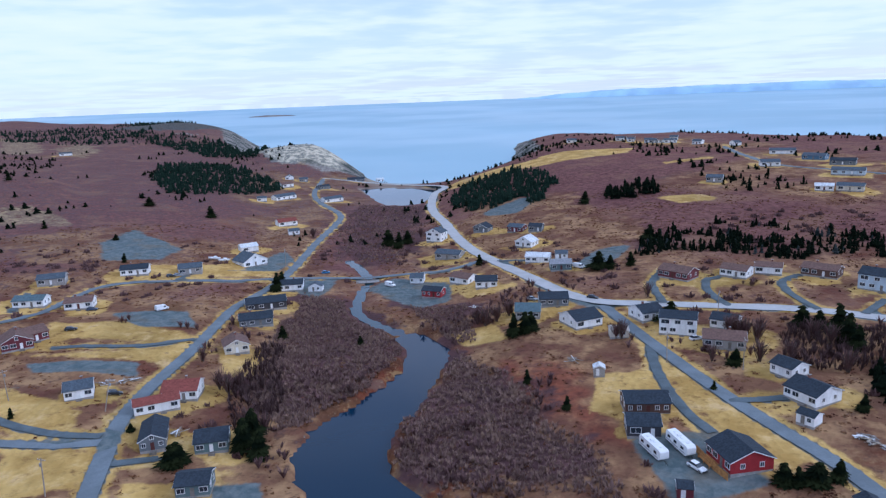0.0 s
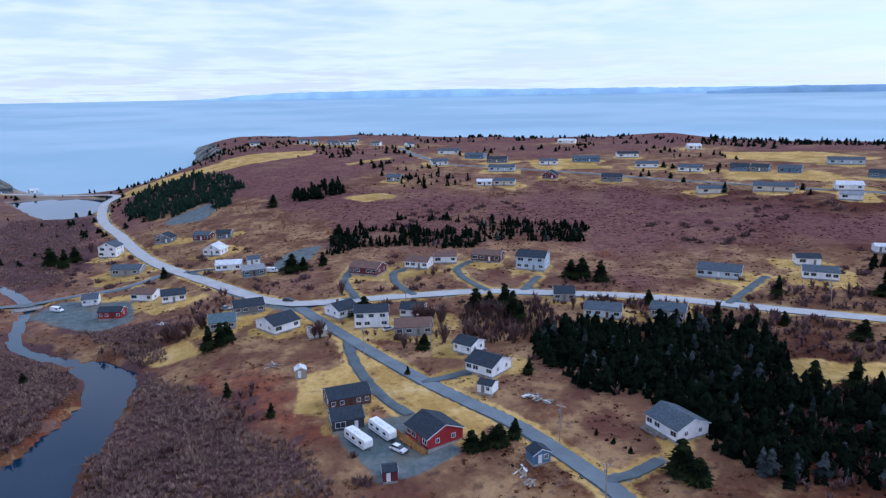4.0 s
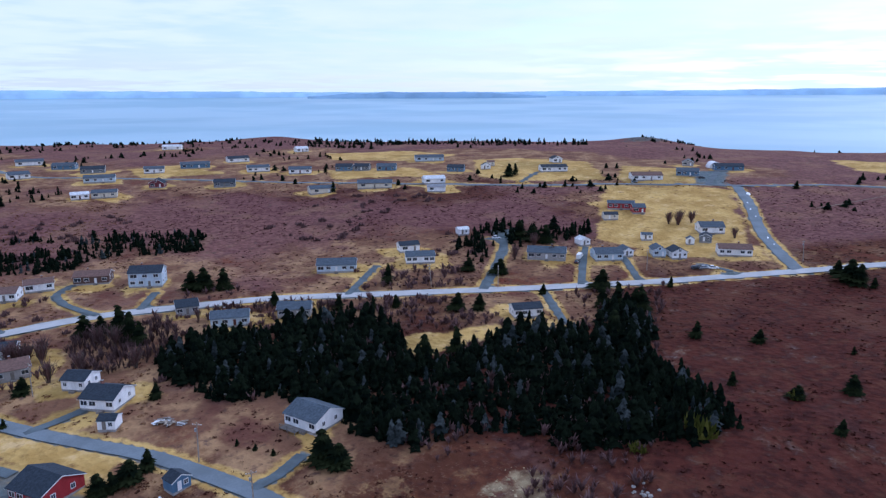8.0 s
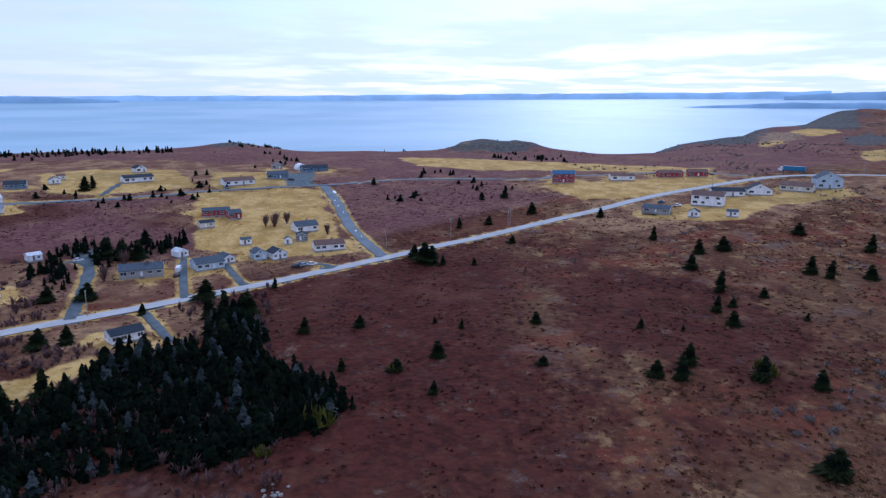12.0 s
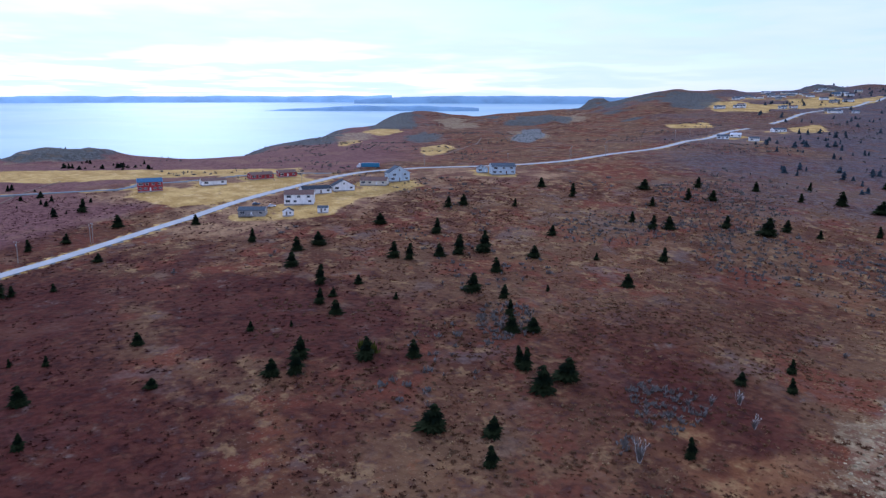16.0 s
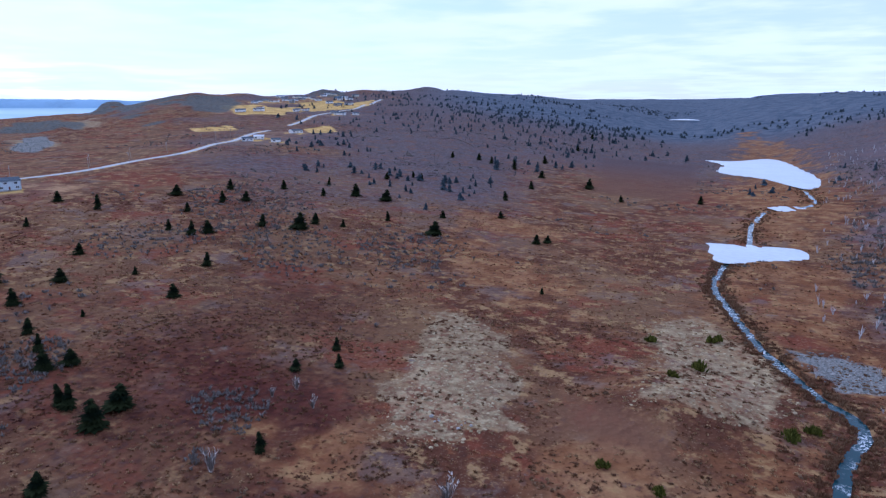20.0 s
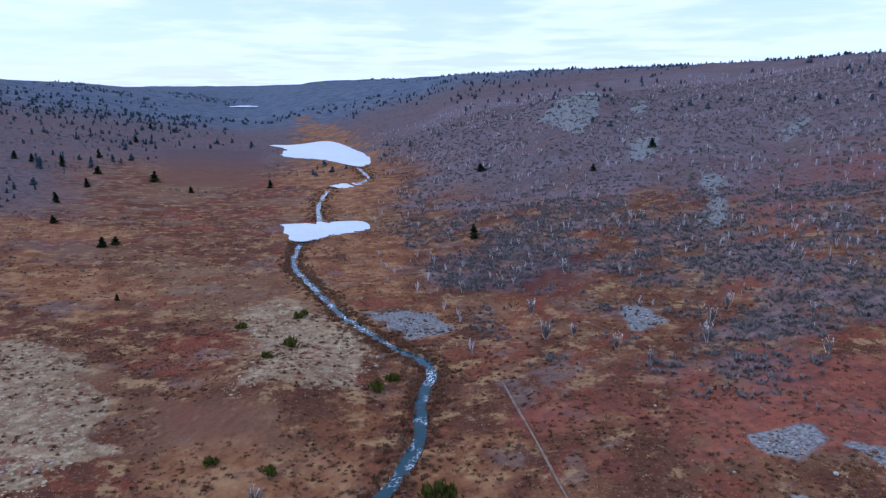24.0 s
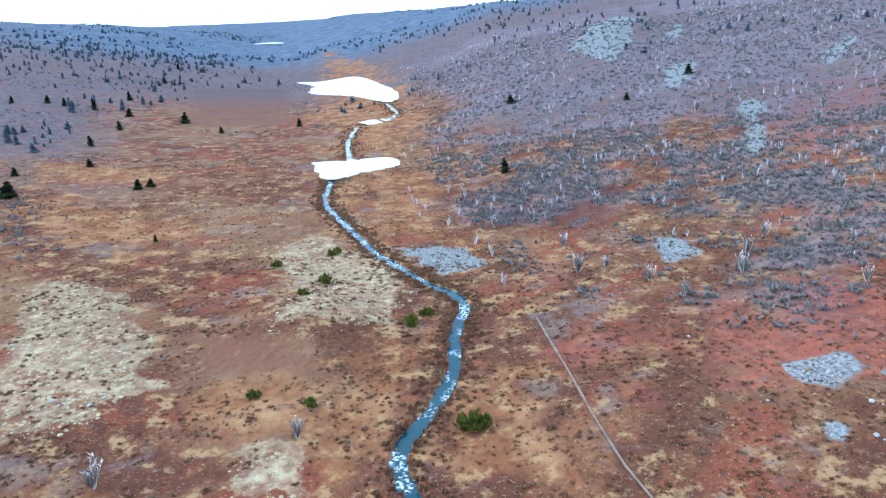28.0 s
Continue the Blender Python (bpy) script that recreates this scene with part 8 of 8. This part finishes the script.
def leafless_kinds():
    out = []
    rng = random.Random(9)
    for _ in range(3):
        bm = bmesh.new()
        stems(bm, rng, 1.0, 7, 0.4, 0.02)
        v, f = thicket_shape(np.random.default_rng(rng.randint(0, 999)), 90, 0.011)
        out.append((mesh_from(bm, "trunk", M_BARK), mesh_of("crown", v * (1, 1, 1.0) + (0, 0, 0.05), f, M_TWIGS, False)))
    return out


LEAFLESS = leafless_kinds()


def bare_tree(x, y, h):
    n = PLANTS[0]
    PLANTS[0] += 1
    a, b = LEAFLESS[n % 3]
    t = thing("bare_tree", x, y, at(x, y), n * 53 % 360, "leafless brown garden tree with a haze of fine twigs", "tree", "bare trees of the village")
    for name, me in (("trunk", a), ("crown", b)):
        part(name, me, None, t).scale = (h, h, h)


def bush_kinds():
    rng = np.random.default_rng(8)
    out = []
    for _ in range(3):
        vs, fs = [], []
        for k in range(7):
            v, f = tuft_shape(rng, 16)
            fs.append(f + sum(len(q) for q in vs))
            vs.append(v * (0.7, 0.7, 0.75) + (rng.uniform(-0.35, 0.35), rng.uniform(-0.35, 0.35), rng.uniform(0, 0.35)))
        out.append(mesh_of("evergreen_bush", np.concatenate(vs), np.concatenate(fs), M_SHRUB, False))
    return out


BUSHES = bush_kinds()


def bush(x, y, h):
    n = PLANTS[0]
    PLANTS[0] += 1
    o = new("evergreen_bush", BUSHES[n % 3])
    o.matrix_world = pose(x, y, at(x, y) - 0.05, 0, 0, n * 61 % 360) @ Matrix.Diagonal((h * 1.2, h * 1.2, h, 1))
    tagged(o, "low yellow-green evergreen bush on the open moor", "bush", "evergreen bushes")


def snow(x, y, wide, long):
    """A thin rest of drifted snow, laid over the verge."""
    bm = bmesh.new()
    bearing_ = math.atan2(x, y)
    rng = random.Random(int(x * 10))
    rim = []
    for k in range(14):
        a = k / 14 * 6.283
        u, v = math.cos(a) * wide / 2 * rng.uniform(0.7, 1.15), math.sin(a) * long / 2 * rng.uniform(0.75, 1.1)
        px, py = x + u * math.cos(bearing_) + v * math.sin(bearing_), y - u * math.sin(bearing_) + v * math.cos(bearing_)
        rim.append(bm.verts.new((px, py, at(px, py) - 0.1)))
    top = bm.verts.new((x, y, at(x, y) + 0.4))
    for i in range(14):
        bm.faces.new((top, rim[i], rim[(i + 1) % 14]))
    bmesh.ops.recalc_face_normals(bm, faces=bm.faces[:])
    o = new("snow_patch", mesh_from(bm, "snow_patch", M_SNOW))
    tagged(o, "last strip of old white snow along the roadside", "snow", "snow along the road")


def pile(x, y, wide):
    """A heap of old boards and sheets."""
    rng = random.Random(int(abs(x) * 13 + abs(y)))
    t = thing("lumber_pile", x, y, at(x, y), rng.uniform(0, 180), "untidy heap of grey boards and scrap on the ground", "lumber pile", "scrap heaps")
    for i in range(12):
        ln, w = rng.uniform(0.35, 0.8) * min(wide, 5.0), rng.uniform(0.12, 0.5)
        bm = solid(-ln / 2, ln / 2, -w / 2, w / 2, 0, 0.06)
        part("board", bm, rng.choice((M_BOARDS, M_GREYWOOD, M_TRIM, M_BOARDS)), t, at_=pose(rng.uniform(-0.3, 0.3) * wide, rng.uniform(-0.25, 0.25) * wide, 0.05 + 0.06 * i, rng.uniform(-6, 6), rng.uniform(-6, 6), rng.uniform(-50, 50)))


def boulder_meshes():
    out = []
    rng = random.Random(2)
    for _ in range(5):
        bm = bmesh.new()
        bmesh.ops.create_icosphere(bm, subdivisions=2, radius=0.5)
        for v in bm.verts:
            v.co *= 1 + 0.28 * noise.noise(v.co * 2.2 + Vector((rng.random() * 9, 0, 0))) + rng.uniform(-0.05, 0.05)
            v.co.z *= 0.62
        out.append(mesh_from(bm, "boulder", M_BOULDER))
    return out


BOULDERS = boulder_meshes()


def rockset(x, y, wide):
    """Some loose boulders over a stretch of ground."""
    rng = random.Random(int(abs(x) * 7 + abs(y) * 3))
    for i in range(max(1, min(9, int(wide * 1.2)))):
        px, py, s = x + rng.uniform(-0.5, 0.5) * wide, y + rng.uniform(-0.5, 0.5) * wide, rng.uniform(0.4, 1.3)
        o = new("boulder", BOULDERS[(i + int(abs(x))) % 5])
        o.matrix_world = pose(px, py, at(px, py) + 0.12 * s, 0, 0, rng.uniform(0, 360)) @ Matrix.Scale(s, 4)
        tagged(o, "pale lichen-covered boulder lying on the moor", "boulder", "loose boulders")


trailer(46.1, 144.8, -75)
trailer(52.5, 145.8, -76)
car(53.4, 137.8, -61, "white")
car(57.4, 260.3, -35, "black")
car(-60.4, 346.3, 13, "blue")
van(-25.6, 319.3, -41, "white")
car(-99.5, 194.5, 30, "black")
car(-144.1, 273.8, 17, "navy")
car(79.5, 210.2, 12, "white")
car(-131.9, 327.0, 33, "black")
car(-129.3, 329.7, 35, "grey")
boat(-121.9, 362.6, 6)
boat(-116.2, 360.9, 35)
van(60.6, 302.7, -39, "white")
car(296.0, 67.0, -63, "black")
car(297.7, 63.8, -59, "grey")
car(299.2, 60.7, -63, "white")
van(289.3, 116.2, 8, "white")
car(282.3, 114.5, 5, "black")
car(388.3, -118.8, -99, "navy")
car(378.4, -124.6, -113, "white")
lorry(485.6, -237.5, -125)
car(436.8, 140.6, -46, "grey")
car(297.2, 66.2, -57, "black")
car(295.5, 162.5, -41, "white")
car(466.1, 106.5, -45, "black")
car(-108.8, 383.6, 24, "grey")
van(-116.1, 275.0, 48, "white")
car(34.6, 264.7, -49, "grey")
car(-140.1, 249.1, 23, "black")
pole(88.2, 123.3)
pole(-91.2, 141.6)
pole(-127.9, 189.6)
pole(-97.3, 183.8)
pole(326.1, 30.0)
pole(342.6, -0.6)
pole(360.7, -31.6)
pole(359.2, -30.6)
pole(234.9, 128.1)
pole(286.5, 84.8)
pole(427.9, -161.4)
pole(450.8, -413.2)
pole(460.5, -465.1)
pole(452.9, -500.2)
pole(475.0, -573.5)
pole(499.3, -625.6)
pole(514.0, -670.9)
pole(83.5, 184.7)
pole(222.2, 151.5)
pole(81.8, 98.3)
pole(94.2, 230.2)
pole(-84.9, 364.5)
pole(65.0, 194.2)
pole(466.6, -275.8)
pole(434.8, -332.8)
pole(431.3, -393.8)
pole(432.1, -434.9)
birch(-81.1, -196.3, 7.0)
birch(-97.4, -180.7, 5.5)
birch(-100.8, -166.5, 5.2)
birch(-123.7, -173.5, 7.0)
birch(-133.1, -186.2, 7.0)
birch(-144.8, -149.9, 5.0)
birch(-160.9, -174.5, 4.6)
birch(-114.2, -257.6, 6.7)
birch(-95.4, -264.9, 6.3)
birch(-96.1, -295.5, 6.4)
birch(-85.7, -256.4, 6.1)
birch(-70.6, -257.6, 5.6)
birch(-85.2, -220.5, 6.3)
birch(-271.9, -328.2, 7.0)
birch(-253.7, -309.1, 7.0)
birch(-341.8, -339.9, 7.0)
birch(-146.3, -196.4, 6.0)
birch(-226.9, -376.3, 7.0)
birch(-89.1, -420.1, 6.4)
birch(-87.1, -342.9, 5.4)
birch(-172.5, -343.3, 5.6)
birch(-259.6, -484.7, 6.8)
birch(-361.9, -585.3, 7.0)
birch(-154.3, -546.0, 6.4)
birch(-160.0, -453.9, 5.4)
birch(-203.4, -512.4, 6.1)
birch(-106.1, -461.5, 5.4)
birch(-184.6, -566.2, 5.7)
birch(-194.9, -439.6, 6.1)
birch(-286.1, -417.8, 6.8)
birch(-321.2, -419.5, 6.9)
birch(-226.7, -246.4, 5.9)
birch(-195.6, -196.8, 4.9)
birch(-192.4, -218.0, 5.3)
birch(7.6, -131.5, 5.6)
birch(45.7, -123.1, 7.0)
birch(96.2, -112.1, 5.8)
birch(101.8, -155.1, 4.0)
birch(105.1, -148.2, 3.3)
birch(92.2, -147.5, 3.8)
birch(-209.9, -275.6, 5.8)
birch(-149.6, -261.9, 4.9)
birch(-90.1, -195.3, 4.6)
birch(-88.1, -490.8, 5.7)
birch(-332.3, -503.4, 6.2)
birch(-182.3, -318.5, 5.3)
bush(-27.4, -126.0, 4.3)
bush(-30.5, -126.0, 3.7)
bush(-24.6, -179.0, 3.5)
bush(-30.5, -184.5, 2.9)
bush(-6.6, -245.3, 3.4)
bush(-1.8, -217.8, 3.9)
bush(5.7, -205.7, 2.6)
bush(17.4, -149.7, 2.3)
bush(4.4, -143.9, 2.3)
bush(13.0, -237.0, 2.9)
bush(157.3, 31.6, 5.9)
bush(143.5, 41.7, 2.9)
bush(187.3, 15.2, 2.8)
bush(177.5, -85.3, 4.2)
snow(436.7, 73.2, 5.0, 14.0)
snow(416.5, 69.3, 2.7, 13.7)
snow(403.9, 65.4, 3.3, 14.0)
snow(391.2, 60.4, 2.5, 11.5)
snow(356.9, 48.9, 4.1, 14.0)
snow(347.4, 44.7, 2.3, 10.2)
pile(73.8, 117.1, 5.3)
pile(73.1, 112.7, 3.5)
pile(93.8, 142.1, 3.7)
pile(93.2, 145.1, 2.9)
pile(112.3, 143.2, 4.5)
pile(94.3, 144.2, 4.2)
pile(95.9, 139.8, 3.3)
pile(-105.7, 201.7, 7.0)
pile(-101.3, 203.3, 6.3)
pile(-98.3, 206.5, 4.6)
pile(38.6, 200.9, 5.2)
pile(-72.1, 172.7, 6.1)
pile(11.8, 268.4, 6.8)
rockset(52.4, -156.0, 3.8)
rockset(-110.8, -158.1, 1.6)
rockset(-89.0, -144.3, 1.2)
rockset(-89.0, -112.2, 1.0)
rockset(-24.7, -343.8, 1.7)
rockset(-101.2, -118.4, 2.5)
rockset(-106.6, -115.2, 3.2)
rockset(-106.3, -103.3, 2.3)
rockset(61.8, -156.8, 3.8)
rockset(130.2, 36.3, 5.8)
rockset(94.8, 145.0, 2.8)
rockset(129.9, 36.8, 4.8)
rockset(-115.9, -198.7, 4.9)
rockset(-43.2, -230.5, 8.0)
rockset(-99.5, -94.2, 2.2)
rockset(-217.6, -313.5, 7.0)
rockset(-268.2, -471.0, 8.2)
bare_tree(14.8, 245.7, 7.0)
bare_tree(19.0, 246.5, 7.0)
bare_tree(11.9, 249.7, 7.0)
bare_tree(23.6, 250.1, 7.0)
bare_tree(-66.2, 196.3, 7.0)
bare_tree(-64.1, 201.0, 7.0)
bare_tree(-69.9, 200.3, 7.0)
bare_tree(94.5, 208.4, 7.0)
bare_tree(96.8, 205.4, 7.0)
bare_tree(93.3, 213.9, 7.0)
bare_tree(57.2, 215.8, 7.0)
bare_tree(55.4, 216.3, 5.9)
bare_tree(-54.7, 175.2, 7.0)
bare_tree(-49.4, 172.1, 6.7)
bare_tree(90.5, 189.7, 7.0)
bare_tree(98.9, 188.4, 7.0)
bare_tree(116.2, 199.2, 7.0)
bare_tree(113.8, 204.4, 7.0)
bare_tree(-83.1, 441.5, 7.0)
bare_tree(-13.5, 428.1, 7.0)
bare_tree(77.6, 192.1, 5.3)
bare_tree(-29.5, 195.7, 4.4)
bare_tree(-82.4, 222.8, 5.3)
bare_tree(109.6, 178.7, 7.0)
bare_tree(366.0, 86.9, 7.0)
bare_tree(365.2, 92.6, 7.0)
bare_tree(77.2, 255.0, 6.3)
bare_tree(93.2, 209.4, 7.0)
bare_tree(90.6, 212.1, 7.0)
bare_tree(99.3, 209.9, 7.0)
bare_tree(179.4, 150.5, 6.3)
bare_tree(146.1, 197.7, 4.3)
bare_tree(271.1, 139.7, 7.0)
bare_tree(282.7, 126.4, 6.4)
bare_tree(291.7, 140.2, 7.0)
bare_tree(359.9, 96.7, 7.0)
bare_tree(359.5, 91.9, 7.0)
bare_tree(350.1, 62.7, 5.9)


# ---- single structures ----
def bridge(x, y, turn, length, width, label):
    t = thing("bridge", x, y, 0, turn, label, "bridge")
    z = at(x + 6 * math.cos(radians(turn)), y + 6 * math.sin(radians(turn))) + 0.25
    part("deck", solid(-length / 2, length / 2, -width / 2, width / 2, z - 0.4, z), M_CONCRETE, t)
    for s in (-1, 1):
        part("rail", solid(-length / 2, length / 2, s * width / 2 - 0.06, s * width / 2 + 0.06, z + 0.85, z + 1.0), M_GREYWOOD, t)
        for k in range(7):
            px = -length / 2 + length * k / 6
            part("post", solid(px - 0.07, px + 0.07, s * width / 2 - 0.07, s * width / 2 + 0.07, z, z + 0.95), M_GREYWOOD, t)
        part("abutment", solid(s * length / 2 - 0.6, s * length / 2 + 0.6, -width / 2, width / 2, z - 2.5, z - 0.4), M_CONCRETE, t)


def dock(x, y, turn):
    t = thing("dock", x, y, 1.6, turn, "small grey wooden landing stage at the pond's edge", "dock")
    for k in range(9):
        part("plank", solid(-1.5, 1.5, -1.5 + 0.34 * k, -1.2 + 0.34 * k, 0.45, 0.5), M_BOARDS, t)
    for px in (-1.4, 1.4):
        part("beam", solid(px - 0.08, px + 0.08, -1.5, 1.5, 0.3, 0.45), M_GREYWOOD, t)
        for py in (-1.3, 1.3):
            part("post", solid(px - 0.08, px + 0.08, py - 0.08, py + 0.08, -1.5, 1.0), M_GREYWOOD, t)
    part("rail", solid(-1.4, 1.4, 1.28, 1.34, 0.92, 1.0), M_GREYWOOD, t)


def board_fence(points, label):
    t = thing("board_fence", *points[0], 0, 0, label, "fence")
    t.matrix_world = Matrix()
    for (ax, ay), (bx, by) in zip(points[:-1], points[1:]):
        n = int(math.hypot(bx - ax, by - ay) / 0.3)
        turn = math.degrees(math.atan2(by - ay, bx - ax))
        for k in range(n):
            px, py = ax + (bx - ax) * (k + 0.5) / n, ay + (by - ay) * (k + 0.5) / n
            part("board", solid(-0.14, 0.14, -0.02, 0.02, -0.3, 1.75 + 0.05 * (k % 2)), M_TIMBER, t, at_=pose(px, py, at(px, py), 0, 0, turn))


def dome_shed(x, y, turn):
    t = thing("arched_shed", x, y, at(x, y), turn, "white half-round steel shed with a broad door", "shed")
    arc = [(4.2 * math.cos(a), 4.4 * math.sin(a)) for a in np.linspace(0, math.pi, 15)]
    part("shell", prism(bmesh.new(), arc, -5, 5), M_TRIM, t)
    part("door", solid(-1.6, 1.6, -5.06, -5.0, 0.05, 2.8), PAINTS["grey"][1], t)


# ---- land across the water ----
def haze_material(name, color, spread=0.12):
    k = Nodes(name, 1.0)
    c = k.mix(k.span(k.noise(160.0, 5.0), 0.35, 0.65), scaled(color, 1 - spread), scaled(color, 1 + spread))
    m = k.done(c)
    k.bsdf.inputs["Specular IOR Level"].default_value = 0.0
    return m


def far_land(az0, az1, distance, depth, heights, material, label, seed, base=None):
    """A long ridge across the bay. heights: the skyline's rise over the eye's level, in degrees, at even steps."""
    n, rows = 160, 6
    az = np.radians(np.linspace(az0, az1, n))
    rise = np.interp(np.linspace(0, 1, n), np.linspace(0, 1, len(heights)), heights)
    rise = rise + 0.035 * rough(np.linspace(0, 1, n) * abs(az1 - az0), np.zeros(n), 1.6, seed) + 0.018 * rough(np.linspace(0, 1, n) * abs(az1 - az0), np.zeros(n), 0.5, seed + 1)
    rise = rise + np.interp(np.degrees(az), RIM_AT, RIM_UP) + 0.27
    top = EYE + distance * np.tan(np.radians(rise))
    foot = float(sea_rim(np.degrees(az)).min()) * max(0.0, (distance - depth - 1900) / 3040) ** 1.6 - 12
    verts = []
    for k in range(rows):
        f = k / (rows - 1)
        r = distance - depth * (1 - f)
        z = foot + (top - foot) * (1 - (1 - f) ** 2.2)
        verts.append(np.c_[r * np.sin(az), r * np.cos(az), z])
    verts.append(np.c_[(distance + 40) * np.sin(az), (distance + 40) * np.cos(az), np.full(n, foot)])
    me = mesh_of("far_shore", np.concatenate(verts), grid_faces(rows + 1, n)[:, ::-1], material)
    tagged(new("far_shore", me), label, "far shore", kind="structure")


# the blue of the next two is distance haze put into the base colour
M_FAR_HAZE = haze_material("hazed_far_hills", (0.42, 0.60, 0.78))
M_MID_HAZE = haze_material("hazed_slate_shore", (0.27, 0.40, 0.54))
M_ISLE = haze_material("bare_island_rock", (0.20, 0.17, 0.15), 0.4)
far_land(6.4, 46, 4820, 120, [-0.28, -0.02, 0.14, 0.2, 0.2, 0.22, 0.14, 0.12, 0.1, 0.06, 0.0], M_FAR_HAZE, "pale haze-blue line of hills across the bay", 41)
far_land(44, 118, 4850, 120, [0.02, 0.0, -0.02, 0.0, 0.02, 0.05, 0.09, 0.1, 0.1, 0.12, 0.12, 0.14], M_FAR_HAZE, "pale haze-blue line of hills across the bay", 43)
far_land(46, 65, 4560, 90, [-0.3, -0.12, 0.0, 0.02, -0.02, -0.12, -0.34], M_MID_HAZE, "low haze-blue headland across the bay", 45)
far_land(107.5, 125, 3760, 100, [-1.08, -0.84, -0.72, -0.66, -0.66, -0.72, -0.86], M_MID_HAZE, "low dark spit of land across the bay", 47)
far_land(115, 140, 4700, 160, [-0.2, 0.02, 0.08, 0.1, 0.14, 0.12, 0.06, 0.0, -0.1], M_MID_HAZE, "haze-blue hills at the head of the bay", 49)
far_land(-15.2, -10.8, 3750, 60, [-0.99, -0.86, -0.80, -0.82, -0.86, -0.99], M_ISLE, "low bare brown island off the coast", 51)


def singles():
    for az, r, turn, length, width, label in ((-6.6, 335, 10, 13, 6.0, "small road bridge over the brook"), (-5.0, 752, 5, 16, 9.5, "low bridge of the beach road at the lagoon's outlet")):
        bridge(r * math.sin(radians(az)), r * math.cos(radians(az)), turn, length, width, label)


singles()
dock(-40.7, 171.9, 30)
board_fence([(55.6, 144.3), (56.7, 137.1), (58.1, 132.7)], "orange-brown new board fence round the red house's deck")
dome_shed(522.6, 111.6, -61)
